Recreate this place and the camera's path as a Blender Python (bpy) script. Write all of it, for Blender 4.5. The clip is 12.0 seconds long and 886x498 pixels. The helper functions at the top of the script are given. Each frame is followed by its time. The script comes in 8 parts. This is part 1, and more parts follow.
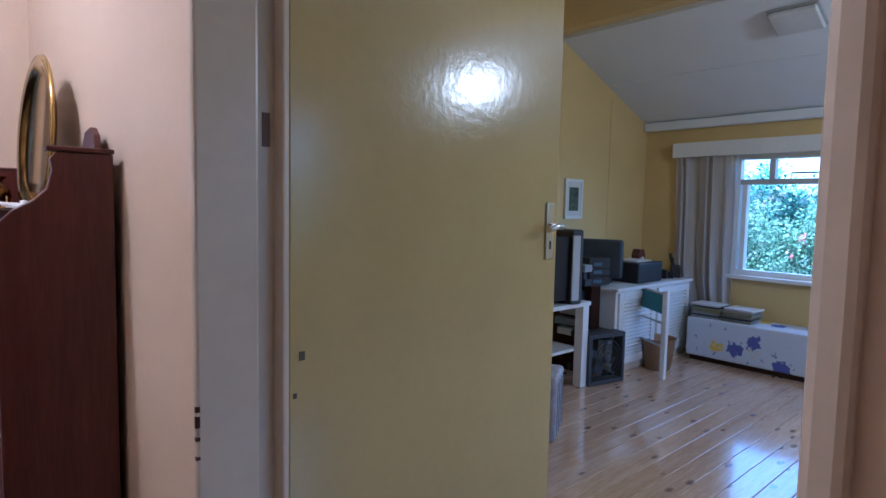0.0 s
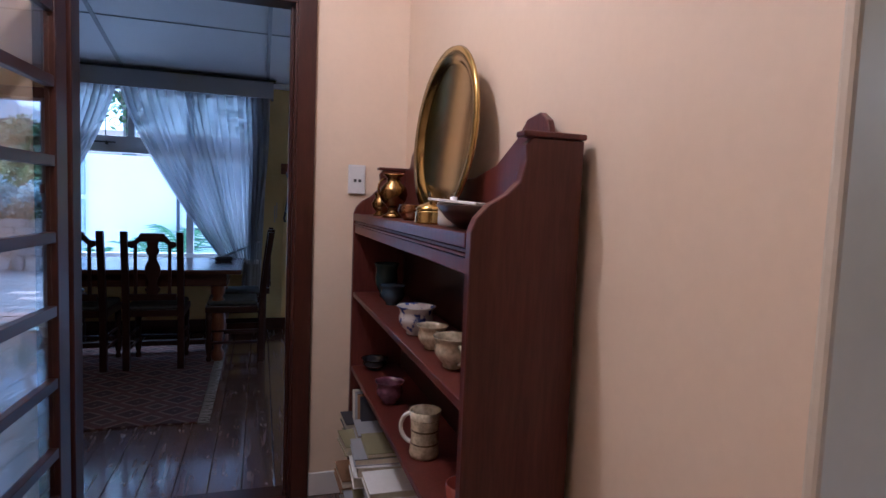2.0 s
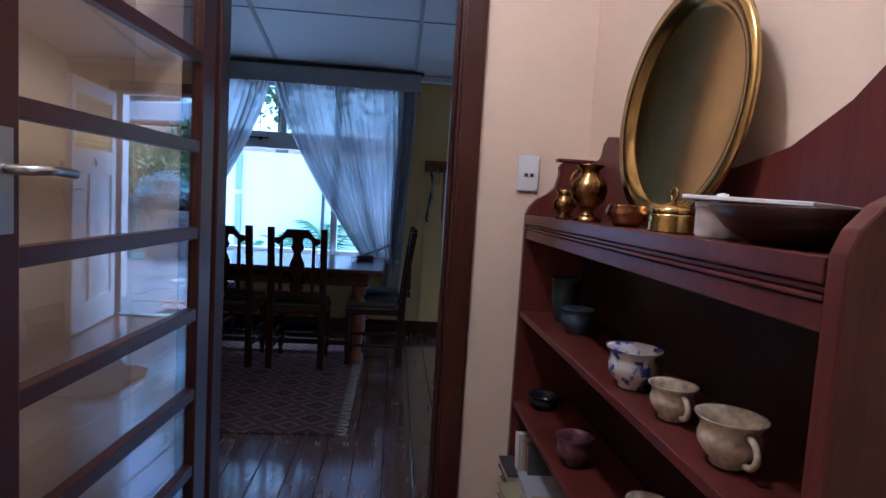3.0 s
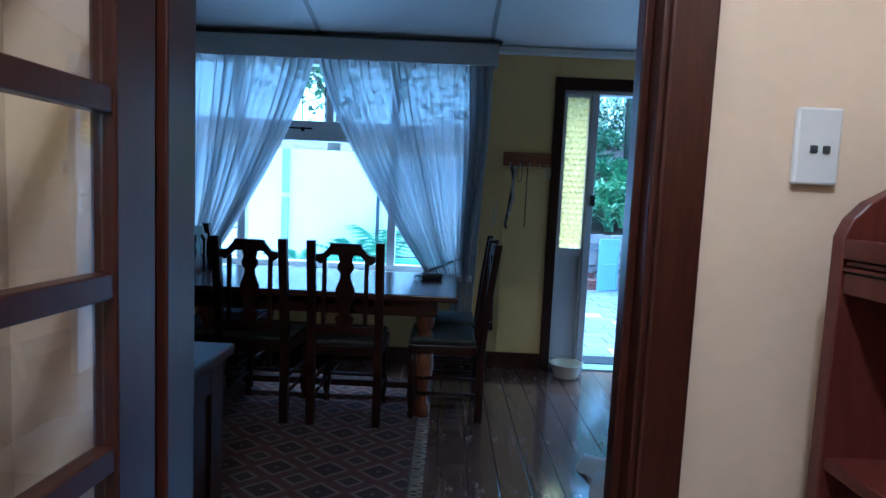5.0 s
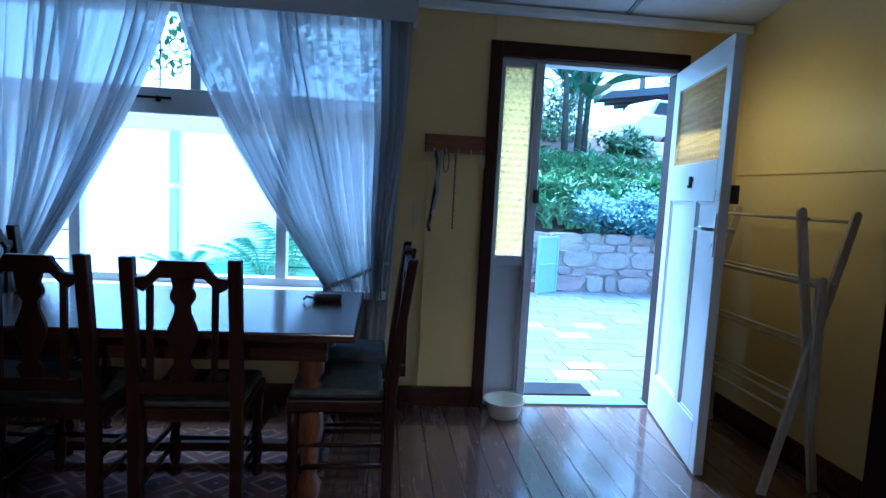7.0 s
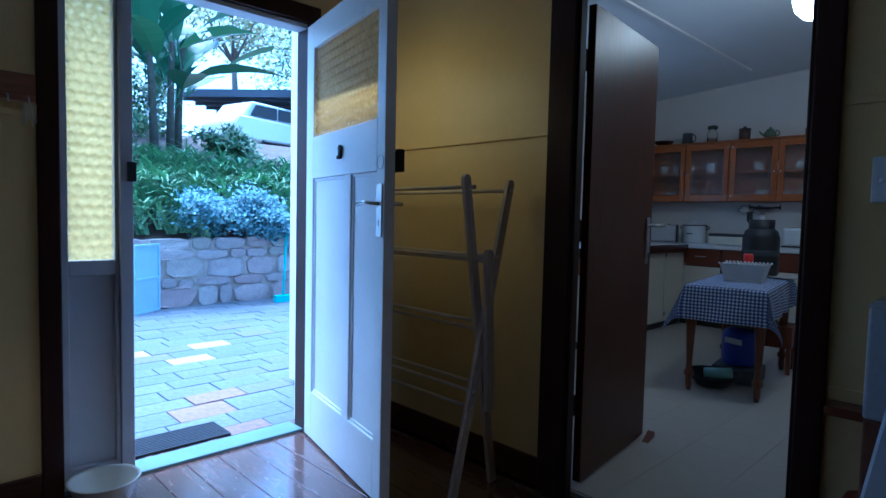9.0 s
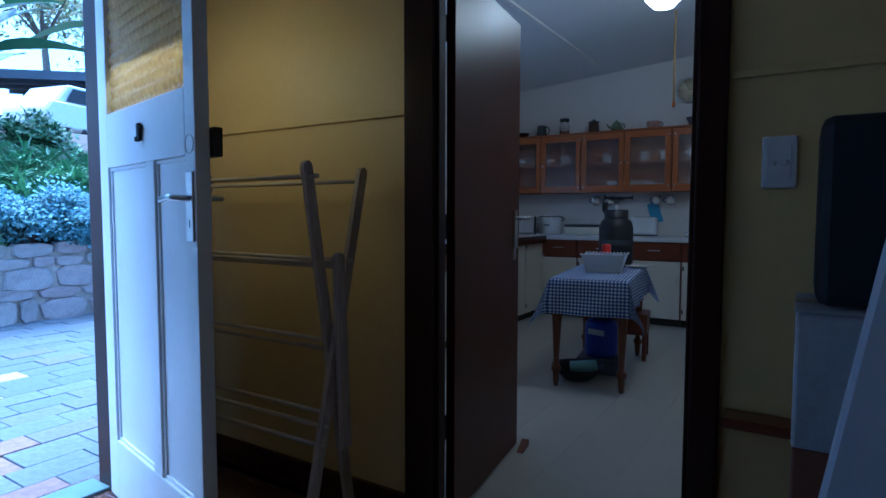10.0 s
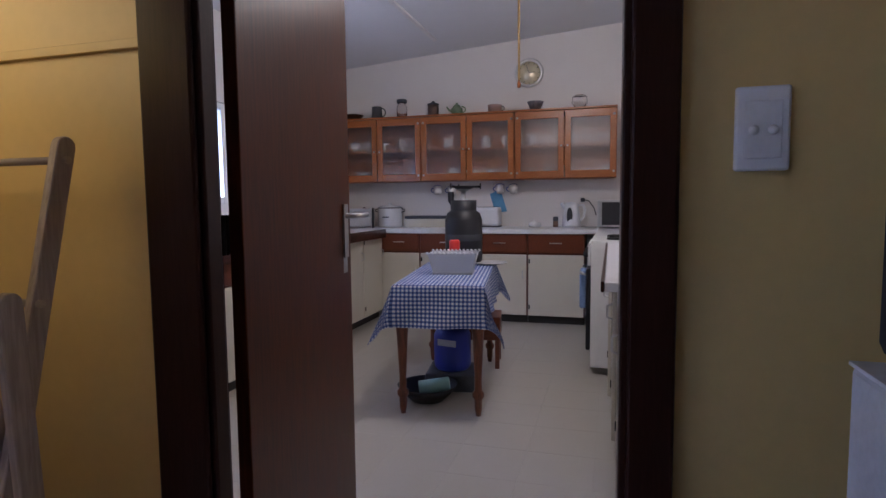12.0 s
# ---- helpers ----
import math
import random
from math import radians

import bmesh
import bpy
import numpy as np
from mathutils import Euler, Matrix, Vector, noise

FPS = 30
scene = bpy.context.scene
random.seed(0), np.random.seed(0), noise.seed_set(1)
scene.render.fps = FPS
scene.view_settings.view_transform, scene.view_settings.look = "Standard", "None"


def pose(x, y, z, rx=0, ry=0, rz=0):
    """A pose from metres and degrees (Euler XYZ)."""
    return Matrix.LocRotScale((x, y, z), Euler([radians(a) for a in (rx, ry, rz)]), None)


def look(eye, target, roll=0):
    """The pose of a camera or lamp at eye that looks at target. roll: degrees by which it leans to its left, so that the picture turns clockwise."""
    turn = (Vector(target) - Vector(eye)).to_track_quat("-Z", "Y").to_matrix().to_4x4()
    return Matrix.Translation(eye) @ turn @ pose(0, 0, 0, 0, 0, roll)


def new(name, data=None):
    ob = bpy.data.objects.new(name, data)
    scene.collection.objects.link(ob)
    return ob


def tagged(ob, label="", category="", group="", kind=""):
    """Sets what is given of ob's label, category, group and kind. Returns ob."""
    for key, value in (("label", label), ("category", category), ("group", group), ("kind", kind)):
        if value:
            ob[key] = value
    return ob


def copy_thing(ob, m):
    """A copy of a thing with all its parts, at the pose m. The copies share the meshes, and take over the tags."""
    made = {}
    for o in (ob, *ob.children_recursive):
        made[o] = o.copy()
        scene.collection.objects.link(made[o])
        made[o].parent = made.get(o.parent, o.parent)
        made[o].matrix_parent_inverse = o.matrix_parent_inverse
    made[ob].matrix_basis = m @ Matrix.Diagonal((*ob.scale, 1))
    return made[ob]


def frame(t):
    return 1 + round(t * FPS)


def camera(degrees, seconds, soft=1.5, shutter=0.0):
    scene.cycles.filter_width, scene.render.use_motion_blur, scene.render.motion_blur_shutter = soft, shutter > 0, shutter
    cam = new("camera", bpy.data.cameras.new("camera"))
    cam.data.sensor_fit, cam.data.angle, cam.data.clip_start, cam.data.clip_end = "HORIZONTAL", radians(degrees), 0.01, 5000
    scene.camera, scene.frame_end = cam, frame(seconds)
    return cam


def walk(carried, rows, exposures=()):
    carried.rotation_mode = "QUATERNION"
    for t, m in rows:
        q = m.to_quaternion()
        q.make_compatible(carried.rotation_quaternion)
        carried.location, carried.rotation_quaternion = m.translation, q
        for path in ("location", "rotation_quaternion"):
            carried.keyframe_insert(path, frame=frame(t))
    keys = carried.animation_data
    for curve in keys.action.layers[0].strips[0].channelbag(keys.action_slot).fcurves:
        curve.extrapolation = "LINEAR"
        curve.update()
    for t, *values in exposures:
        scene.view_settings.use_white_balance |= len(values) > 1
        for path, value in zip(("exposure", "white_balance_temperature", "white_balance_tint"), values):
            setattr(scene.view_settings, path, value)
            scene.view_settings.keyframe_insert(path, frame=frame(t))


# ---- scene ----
cam = camera(75.1, 12.0)
PATH = [
    (0, (0.263, 0.086, 1.303), (1.593, 1.572, 1.15), 1.2),
    (0.5, (0.178, 0.106, 1.307), (1.383, 1.696, 1.16), 1.1),
    (1, (0.09, 0.23, 1.296), (1.09, 1.956, 1.148), 1.4),
    (1.5, (0.032, 0.4, 1.28), (0.826, 2.23, 1.133), 1.8),
    (2, (0.005, 0.608, 1.272), (0.609, 2.509, 1.118), 2.2),
    (2.5, (-0.004, 0.837, 1.287), (0.345, 2.8, 1.125), 2.7),
    (3, (-0.062, 1.067, 1.255), (0.108, 3.052, 1.085), 3.5),
    (3.5, (-0.106, 1.328, 1.241), (-0.018, 3.319, 1.072), 3.2),
    (5.5, (-0.205, 2.36, 1.27), (-0.226, 4.351, 1.084), 2.6),
    (6, (-0.162, 2.603, 1.282), (-0.173, 4.594, 1.093), 2.7),
    (6.5, (-0.116, 2.821, 1.26), (-0.065, 4.812, 1.078), 2.7),
    (6.7, (-0.08, 2.903, 1.282), (0.022, 4.891, 1.089), 2.8),
    (8.3, (0.035, 3.494, 1.16), (0.986, 5.249, 1.028), 2.4),
    (8.5, (0.04, 3.6, 1.143), (1.131, 5.271, 1.013), 2.1),
    (9, (0.121, 3.774, 1.124), (1.512, 5.207, 1.011), 1.3),
    (9.5, (0.28, 3.901, 1.126), (1.843, 5.143, 1.012), 0.6),
    (10, (0.441, 4.002, 1.125), (2.13, 5.065, 1.001), 0.1),
    (10.5, (0.615, 4.13, 1.127), (2.408, 5.007, 0.995), -0.3),
    (11, (0.773, 4.23, 1.139), (2.641, 4.932, 0.997), -0.4),
    (11.5, (0.949, 4.257, 1.149), (2.849, 4.864, 0.997), -0.7),
    (12, (1.101, 4.277, 1.147), (3.014, 4.836, 0.983), -0.6),
]
LIGHT = [
    (0.0, 2.55, 4000, 8), (1.0, 2.4, 4350, 9), (1.5, 2.45, 4450, 10), (2.5, 2.4, 4250, 9), (3.5, 2.66, 4080, 4), (5.5, 2.95, 3750, -10), (6.5, 3.1, 3900, -6),
    (8.5, 2.6, 3900, 2), (9.5, 2.25, 3800, 4), (10.5, 2.3, 4050, 8), (11.0, 2.6, 4700, 18), (12.0, 3.6, 5000, 24),
]
walk(cam, [(t, look(eye, target, roll)) for t, eye, target, roll in PATH], LIGHT)

# ---- world, sun, lamps ----
world = bpy.data.worlds.new("sky")
scene.world = world
world.use_nodes = True
wn = world.node_tree
sky = wn.nodes.new("ShaderNodeTexSky")
sky.sky_type, sky.sun_disc = "NISHITA", False
sky.sun_elevation, sky.sun_rotation = radians(75), radians(337)
sky.air_density, sky.dust_density, sky.ozone_density = 1.0, 3.0, 1.5
wn.links.new(sky.outputs[0], wn.nodes["Background"].inputs[0])
wn.nodes["Background"].inputs[1].default_value = 0.15


def lamp(name, kind, at, power, color, size=0.1, target=None, size_y=None):
    data = bpy.data.lights.new(name, kind)
    data.energy, data.color = power, color
    if kind == "POINT":
        data.shadow_soft_size = size
    if kind == "AREA":
        data.shape, data.size, data.size_y = "RECTANGLE", size, size_y or size
    if kind == "SUN":
        data.angle = size
    ob = new(name, data)
    ob.matrix_world = look(at, target) if target else Matrix.Translation(at)
    return ob


lamp("sun", "SUN", (0, 0, 30), 1.25, (0.97, 0.99, 1.0), radians(60), (3.1, -7.4, 0))
lamp("hall_bulb", "POINT", (-0.28, 1.84, 2.58), 8.3, (1.0, 0.72, 0.525), 0.06)
lamp("bedroom_bulb", "POINT", (3.77, -0.29, 2.17), 8, (1.0, 0.82, 0.62), 0.10)
lamp("kitchen_bulb", "POINT", (4.05, 4.75, 2.44), 0.65, (1.0, 0.66, 0.36), 0.11)

# added lamp for the daylight through the open front door's amber pane
lamp("front_door_pane_fill", "AREA", (1.600, 5.890, 1.70), 0.19, (1.0, 0.70, 0.27), 0.64, (2.60, 5.70, 1.15), 0.38)

# ---- materials ----


def node_mat(name):
    m = bpy.data.materials.new(name)
    m.use_nodes = True
    return m, m.node_tree.nodes, m.node_tree.links, m.node_tree.nodes["Principled BSDF"]


def coords(nodes, links, scale=(1, 1, 1)):
    tc, mp = nodes.new("ShaderNodeTexCoord"), nodes.new("ShaderNodeMapping")
    mp.inputs["Scale"].default_value = scale
    links.new(tc.outputs["Object"], mp.inputs["Vector"])
    return mp.outputs["Vector"]


def noise_node(nodes, links, vec, scale, detail=4, rough=0.55):
    n = nodes.new("ShaderNodeTexNoise")
    n.inputs["Scale"].default_value, n.inputs["Detail"].default_value, n.inputs["Roughness"].default_value = scale, detail, rough
    links.new(vec, n.inputs["Vector"])
    return n.outputs["Fac"]


def ramp(nodes, links, fac, stops):
    r = nodes.new("ShaderNodeValToRGB")
    while len(r.color_ramp.elements) < len(stops):
        r.color_ramp.elements.new(0.5)
    for e, (p, c) in zip(r.color_ramp.elements, stops):
        e.position, e.color = p, (*c, 1)
    links.new(fac, r.inputs[0])
    return r.outputs[0]


def mix(nodes, links, fac, a, b, mode="MIX"):
    n = nodes.new("ShaderNodeMix")
    n.data_type, n.blend_type = "RGBA", mode
    for i, v in ((0, fac), (6, a), (7, b)):
        if isinstance(v, (int, float)):
            n.inputs[i].default_value = v
        elif isinstance(v, tuple):
            n.inputs[i].default_value = (*v, 1)
        else:
            links.new(v, n.inputs[i])
    return n.outputs[2]


def bump(nodes, links, bsdf, height, strength, dist=0.01):
    b = nodes.new("ShaderNodeBump")
    b.inputs["Strength"].default_value, b.inputs["Distance"].default_value = strength, dist
    links.new(height, b.inputs["Height"])
    links.new(b.outputs[0], bsdf.inputs["Normal"])


def shade(c, k):
    return tuple(min(1, v * k) for v in c)


def plain(name, c, rough=0.5, metal=0.0, var=0.12, scale=6.0, bumps=0.15, fine=90.0, dist=0.004):
    m, n, l, b = node_mat(name)
    v = coords(n, l)
    big, small = noise_node(n, l, v, scale), noise_node(n, l, v, fine, 3)
    col = ramp(n, l, big, [(0.3, shade(c, 1 - var)), (0.7, shade(c, 1 + var * 0.6))])
    col = mix(n, l, 0.25, col, ramp(n, l, small, [(0.35, shade(c, 1 - var)), (0.65, shade(c, 1 + var * 0.5))]))
    l.new(col, b.inputs["Base Color"])
    b.inputs["Roughness"].default_value, b.inputs["Metallic"].default_value = rough, metal
    if bumps:
        bump(n, l, b, mix(n, l, 0.5, big, small), bumps, dist)
    return m


def wood(name, dark, light, rough=0.35, axis=1, scale=1.0, bumps=0.1, knots=None, by_piece=0.0, worn=None, coat=0.0):
    m, n, l, b = node_mat(name)
    s = [14.0 * scale] * 3
    s[axis] = 1.1 * scale
    v = coords(n, l, tuple(s))
    if by_piece:
        info, add = n.new("ShaderNodeObjectInfo"), n.new("ShaderNodeVectorMath")
        mul = n.new("ShaderNodeMath")
        mul.operation = "MULTIPLY"
        mul.inputs[1].default_value = 37.0
        l.new(info.outputs["Random"], mul.inputs[0])
        l.new(v, add.inputs[0])
        l.new(mul.outputs[0], add.inputs[1])
        v = add.outputs[0]
    grain, fine = noise_node(n, l, v, 2.2, 5, 0.6), noise_node(n, l, v, 9.0, 4, 0.6)
    col = ramp(n, l, grain, [(0.3, dark), (0.7, light)])
    col = mix(n, l, 0.35, col, ramp(n, l, fine, [(0.4, shade(dark, 0.8)), (0.6, light)]))
    if by_piece:
        col = mix(n, l, by_piece, col, ramp(n, l, info.outputs["Random"], [(0.0, shade(dark, 0.75)), (1.0, shade(light, 1.15))]))
    if knots:
        kv = [1.6, 1.6, 1.6]
        kv[axis] = 0.75
        vo = n.new("ShaderNodeTexVoronoi")
        vo.inputs["Scale"].default_value = 6.5
        kc_ = n.new("ShaderNodeVectorMath")
        l.new(coords(n, l, tuple(kv)), kc_.inputs[0])
        l.new(mul.outputs[0], kc_.inputs[1])
        l.new(kc_.outputs[0], vo.inputs["Vector"])
        col = mix(n, l, ramp(n, l, vo.outputs["Distance"], [(0.10, (0.9,) * 3), (0.20, (0.0,) * 3)]), col, knots)
    if worn:
        wv = noise_node(n, l, coords(n, l, (5.0, 1.3, 5.0)), 3.2, 8, 0.78)
        col = mix(n, l, ramp(n, l, wv, [(0.575, (0.0,) * 3), (0.63, (0.85,) * 3)]), col, worn)
    l.new(col, b.inputs["Base Color"])
    b.inputs["Roughness"].default_value = rough
    l.new(ramp(n, l, grain, [(0.3, (rough * 0.92,) * 3), (0.75, (min(1, rough * 1.12),) * 3)]), b.inputs["Roughness"])
    b.inputs["Coat Weight"].default_value, b.inputs["Coat Roughness"].default_value = coat, 0.10
    b.inputs["Coat IOR"].default_value = 1.7
    bump(n, l, b, fine, bumps, 0.003)
    return m


def glass(name, tint=(1, 1, 1), rough=0.0, relief=0.0, pitch=40.0):
    m, n, l, b = node_mat(name)
    b.inputs["Base Color"].default_value = (*tint, 1)
    b.inputs["Transmission Weight"].default_value = 1.0
    b.inputs["Roughness"].default_value = rough
    b.inputs["IOR"].default_value = 1.45
    if relief:
        vo = n.new("ShaderNodeTexVoronoi")
        vo.inputs["Scale"].default_value, vo.inputs["Randomness"].default_value = pitch, 0.25
        l.new(coords(n, l), vo.inputs["Vector"])
        bump(n, l, b, vo.outputs["Distance"], relief, 0.02)
    return m


def clear_pane(name, least=0.03):
    m, n, l, b = node_mat(name)
    t, g, mx, fr = n.new("ShaderNodeBsdfTransparent"), n.new("ShaderNodeBsdfGlossy"), n.new("ShaderNodeMixShader"), n.new("ShaderNodeLayerWeight")
    g.inputs["Roughness"].default_value = 0.01
    fr.inputs["Blend"].default_value = 0.5
    up, add = n.new("ShaderNodeMath"), n.new("ShaderNodeMath")
    up.operation, add.operation = "POWER", "ADD"
    up.inputs[1].default_value, add.inputs[1].default_value = 3.6, least
    l.new(fr.outputs["Facing"], up.inputs[0])
    l.new(up.outputs[0], add.inputs[0])
    l.new(add.outputs[0], mx.inputs[0])
    l.new(t.outputs[0], mx.inputs[1])
    l.new(g.outputs[0], mx.inputs[2])
    l.new(mx.outputs[0], n["Material Output"].inputs[0])
    return m


def cast_glass(name, c):
    """Thick amber glass with a lensed face: it scatters part of the light that it lets through."""
    m, n, l, b = node_mat(name)
    b.inputs["Base Color"].default_value = (*c, 1)
    b.inputs["Transmission Weight"].default_value = 1.0
    b.inputs["Roughness"].default_value = 0.04
    b.inputs["IOR"].default_value = 1.4
    tl, mx = n.new("ShaderNodeBsdfTranslucent"), n.new("ShaderNodeMixShader")
    v = coords(n, l)
    l.new(ramp(n, l, noise_node(n, l, v, 60.0, 2), [(0.3, shade(c, 0.8)), (0.7, c)]), tl.inputs[0])
    mx.inputs[0].default_value = 0.45
    df, m2 = n.new("ShaderNodeBsdfDiffuse"), n.new("ShaderNodeMixShader")
    df.inputs[0].default_value = (*c, 1)
    m2.inputs[0].default_value = 0.12
    l.new(b.outputs[0], mx.inputs[1])
    l.new(tl.outputs[0], mx.inputs[2])
    l.new(mx.outputs[0], m2.inputs[1])
    l.new(df.outputs[0], m2.inputs[2])
    l.new(m2.outputs[0], n["Material Output"].inputs[0])
    return m


def sheer(name, c, clear):
    m, n, l, b = node_mat(name)
    t, tl, mx = n.new("ShaderNodeBsdfTransparent"), n.new("ShaderNodeBsdfTranslucent"), n.new("ShaderNodeMixShader")
    df, m2 = n.new("ShaderNodeBsdfDiffuse"), n.new("ShaderNodeMixShader")
    v = coords(n, l)
    w = noise_node(n, l, v, 420.0, 2)
    col = ramp(n, l, w, [(0.3, shade(c, 0.86)), (0.7, c)])
    l.new(col, tl.inputs[0])
    l.new(col, df.inputs[0])
    m2.inputs[0].default_value = 0.45
    l.new(tl.outputs[0], m2.inputs[1])
    l.new(df.outputs[0], m2.inputs[2])
    mx.inputs[0].default_value = clear
    l.new(m2.outputs[0], mx.inputs[1])
    l.new(t.outputs[0], mx.inputs[2])
    l.new(mx.outputs[0], n["Material Output"].inputs[0])
    return m


def leafy(name, dark, light, rough=0.45):
    m, n, l, b = node_mat(name)
    g = n.new("ShaderNodeNewGeometry")
    l.new(ramp(n, l, g.outputs["Random Per Island"], [(0.0, dark), (1.0, light)]), b.inputs["Base Color"])
    b.inputs["Roughness"].default_value = rough
    b.inputs["Subsurface Weight"].default_value = 0.0
    return m


def by_piece(name, cols, rough=0.8, fine=60.0, bumps=0.4, dist=0.006):
    m, n, l, b = node_mat(name)
    info = n.new("ShaderNodeObjectInfo")
    k = len(cols) - 1
    col = ramp(n, l, info.outputs["Random"], [(i / k, c) for i, c in enumerate(cols)])
    v = coords(n, l)
    f, g = noise_node(n, l, v, fine, 4, 0.65), noise_node(n, l, v, fine * 0.12, 3)
    col = mix(n, l, 0.8, col, ramp(n, l, f, [(0.3, (0.55,) * 3), (0.7, (1.0,) * 3)]), "MULTIPLY")
    col = mix(n, l, 0.6, col, ramp(n, l, g, [(0.35, (0.7,) * 3), (0.65, (1.0,) * 3)]), "MULTIPLY")
    l.new(col, b.inputs["Base Color"])
    b.inputs["Roughness"].default_value = rough
    bump(n, l, b, f, bumps, dist)
    return m


WALL_HALL = plain("cream_hall_plaster", (0.78, 0.63, 0.475), 0.55, var=0.05, scale=2.2, bumps=0.12, fine=45, dist=0.003)
WALL_YELLOW = plain("yellow_wall_paint", (0.68, 0.51, 0.20), 0.38, var=0.08, scale=2.0, bumps=0.10, fine=40, dist=0.003)
WALL_KITCHEN = plain("white_kitchen_paint", (0.72, 0.69, 0.66), 0.5, var=0.04, scale=2.0, bumps=0.1, fine=50, dist=0.003)
WALL_OUT = plain("white_outside_plaster", (0.85, 0.85, 0.83), 0.8, var=0.05, scale=1.5, bumps=0.4, fine=60)
CEILING = plain("white_ceiling_board", (0.76, 0.78, 0.81), 0.6, var=0.04, scale=1.5, bumps=0.05)
CREAM_TRIM = plain("cream_gloss_trim", (0.68, 0.60, 0.48), 0.32, var=0.08, scale=5, bumps=0.12, fine=30)
WHITE_PAINT = plain("white_gloss_paint", (0.80, 0.80, 0.79), 0.35, var=0.05, scale=5, bumps=0.1, fine=40)
DOOR_YELLOW = plain("ochre_gloss_door_paint", (0.52, 0.41, 0.17), 0.18, var=0.07, scale=3.0, bumps=0.30, fine=34, dist=0.004)
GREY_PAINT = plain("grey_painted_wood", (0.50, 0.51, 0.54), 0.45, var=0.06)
RED_WOOD = wood("red_stained_frame_wood", (0.034, 0.0095, 0.006), (0.062, 0.0165, 0.0095), 0.30, axis=2, scale=1.6, bumps=0.03)
DARK_WOOD = wood("dark_stained_wood", (0.024, 0.009, 0.006), (0.040, 0.015, 0.010), 0.30, axis=2, scale=1.8, bumps=0.02)
DARK_WOOD_X = wood("dark_polished_table_wood", (0.030, 0.011, 0.007), (0.080, 0.030, 0.018), 0.2, axis=0)
MAHOGANY = wood("mahogany_bookcase_wood", (0.070, 0.014, 0.010), (0.125, 0.030, 0.021), 0.36, axis=2, bumps=0.05)
DOOR_BROWN = wood("brown_varnished_door", (0.050, 0.014, 0.006), (0.105, 0.031, 0.012), 0.34, axis=2, scale=0.8, bumps=0.03)
for varnished in (DOOR_BROWN, DARK_WOOD):
    varnished.node_tree.nodes["Principled BSDF"].inputs["Specular IOR Level"].default_value = 0.22
BOARD_DARK = wood("worn_dark_floorboard", (0.105, 0.054, 0.038), (0.165, 0.092, 0.066), 0.26, axis=1, by_piece=0.22, worn=(0.42, 0.36, 0.31), coat=1.0)
BOARD_PINE = wood("knotty_pine_floorboard", (0.56, 0.36, 0.21), (0.80, 0.60, 0.41), 0.20, axis=0, by_piece=0.22, knots=(0.14, 0.055, 0.025), coat=1.0)
BOARD_PINE.node_tree.nodes["Principled BSDF"].inputs["Coat IOR"].default_value = 1.9
ORANGE_WOOD = wood("orange_varnished_cabinet_wood", (0.30, 0.092, 0.016), (0.41, 0.142, 0.030), 0.3, axis=1, scale=2.0, bumps=0.03)
BROWN_FRONT = wood("red_brown_drawer_wood", (0.115, 0.030, 0.011), (0.17, 0.048, 0.018), 0.30, axis=1, scale=2.0, bumps=0.03)
PALE_WOOD = wood("pale_weathered_wood", (0.38, 0.30, 0.24), (0.60, 0.52, 0.44), 0.6, axis=2)
WARDROBE_WOOD = wood("tan_wardrobe_wood", (0.13, 0.058, 0.026), (0.22, 0.110, 0.052), 0.45, axis=2)
BRASS = plain("aged_brass", (0.50, 0.35, 0.11), 0.20, 1.0, var=0.2, scale=9, bumps=0.06, fine=70)
COPPER = plain("aged_copper", (0.36, 0.19, 0.085), 0.22, 1.0, var=0.25, scale=14, bumps=0.06)
# aged brass, darkened to paint in the dim surroundings that the tray mirrors
TRAY = plain("dark_mirroring_tray_brass", (0.26, 0.185, 0.065), 0.24, 1.0, var=0.35, scale=7, bumps=0.04, fine=60)
STEEL = plain("brushed_steel", (0.62, 0.62, 0.62), 0.28, 1.0, var=0.08, scale=20, bumps=0.03)
BLACK = plain("black_plastic", (0.018, 0.018, 0.022), 0.45, var=0.2, bumps=0.1)
DARK_GREY = plain("dark_grey_plastic", (0.055, 0.06, 0.07), 0.5, var=0.15, bumps=0.1)
IRON = plain("black_iron", (0.02, 0.02, 0.02), 0.55, 0.6, var=0.2)
WHITE_PLASTIC = plain("white_plastic", (0.78, 0.79, 0.82), 0.35, var=0.03, bumps=0.0)
CLEAR = clear_pane("window_glass")
DOOR_GLASS = clear_pane("shiny_door_glass", 0.10)
HAMMERED = cast_glass("amber_hammered_glass", (0.92, 0.74, 0.34))
SHEER = sheer("white_sheer_fabric", (0.50, 0.51, 0.54), 0.07)
CURTAIN = sheer("white_curtain_cotton", (0.82, 0.81, 0.84), 0.06)

# ---- shape helpers ----


def box(bm, x0, x1, y0, y1, z0, z1):
    vs = [bm.verts.new(p) for p in ((x0, y0, z0), (x1, y0, z0), (x1, y1, z0), (x0, y1, z0), (x0, y0, z1), (x1, y0, z1), (x1, y1, z1), (x0, y1, z1))]
    for f in ((3, 2, 1, 0), (4, 5, 6, 7), (0, 1, 5, 4), (1, 2, 6, 5), (2, 3, 7, 6), (3, 0, 4, 7)):
        bm.faces.new([vs[i] for i in f])


def boxes(*rows, bevel=0.0):
    bm = bmesh.new()
    for r in rows:
        box(bm, *r)
    if bevel:
        bmesh.ops.bevel(bm, geom=bm.edges[:], offset=bevel, segments=2, affect="EDGES", profile=0.5)
    return bm


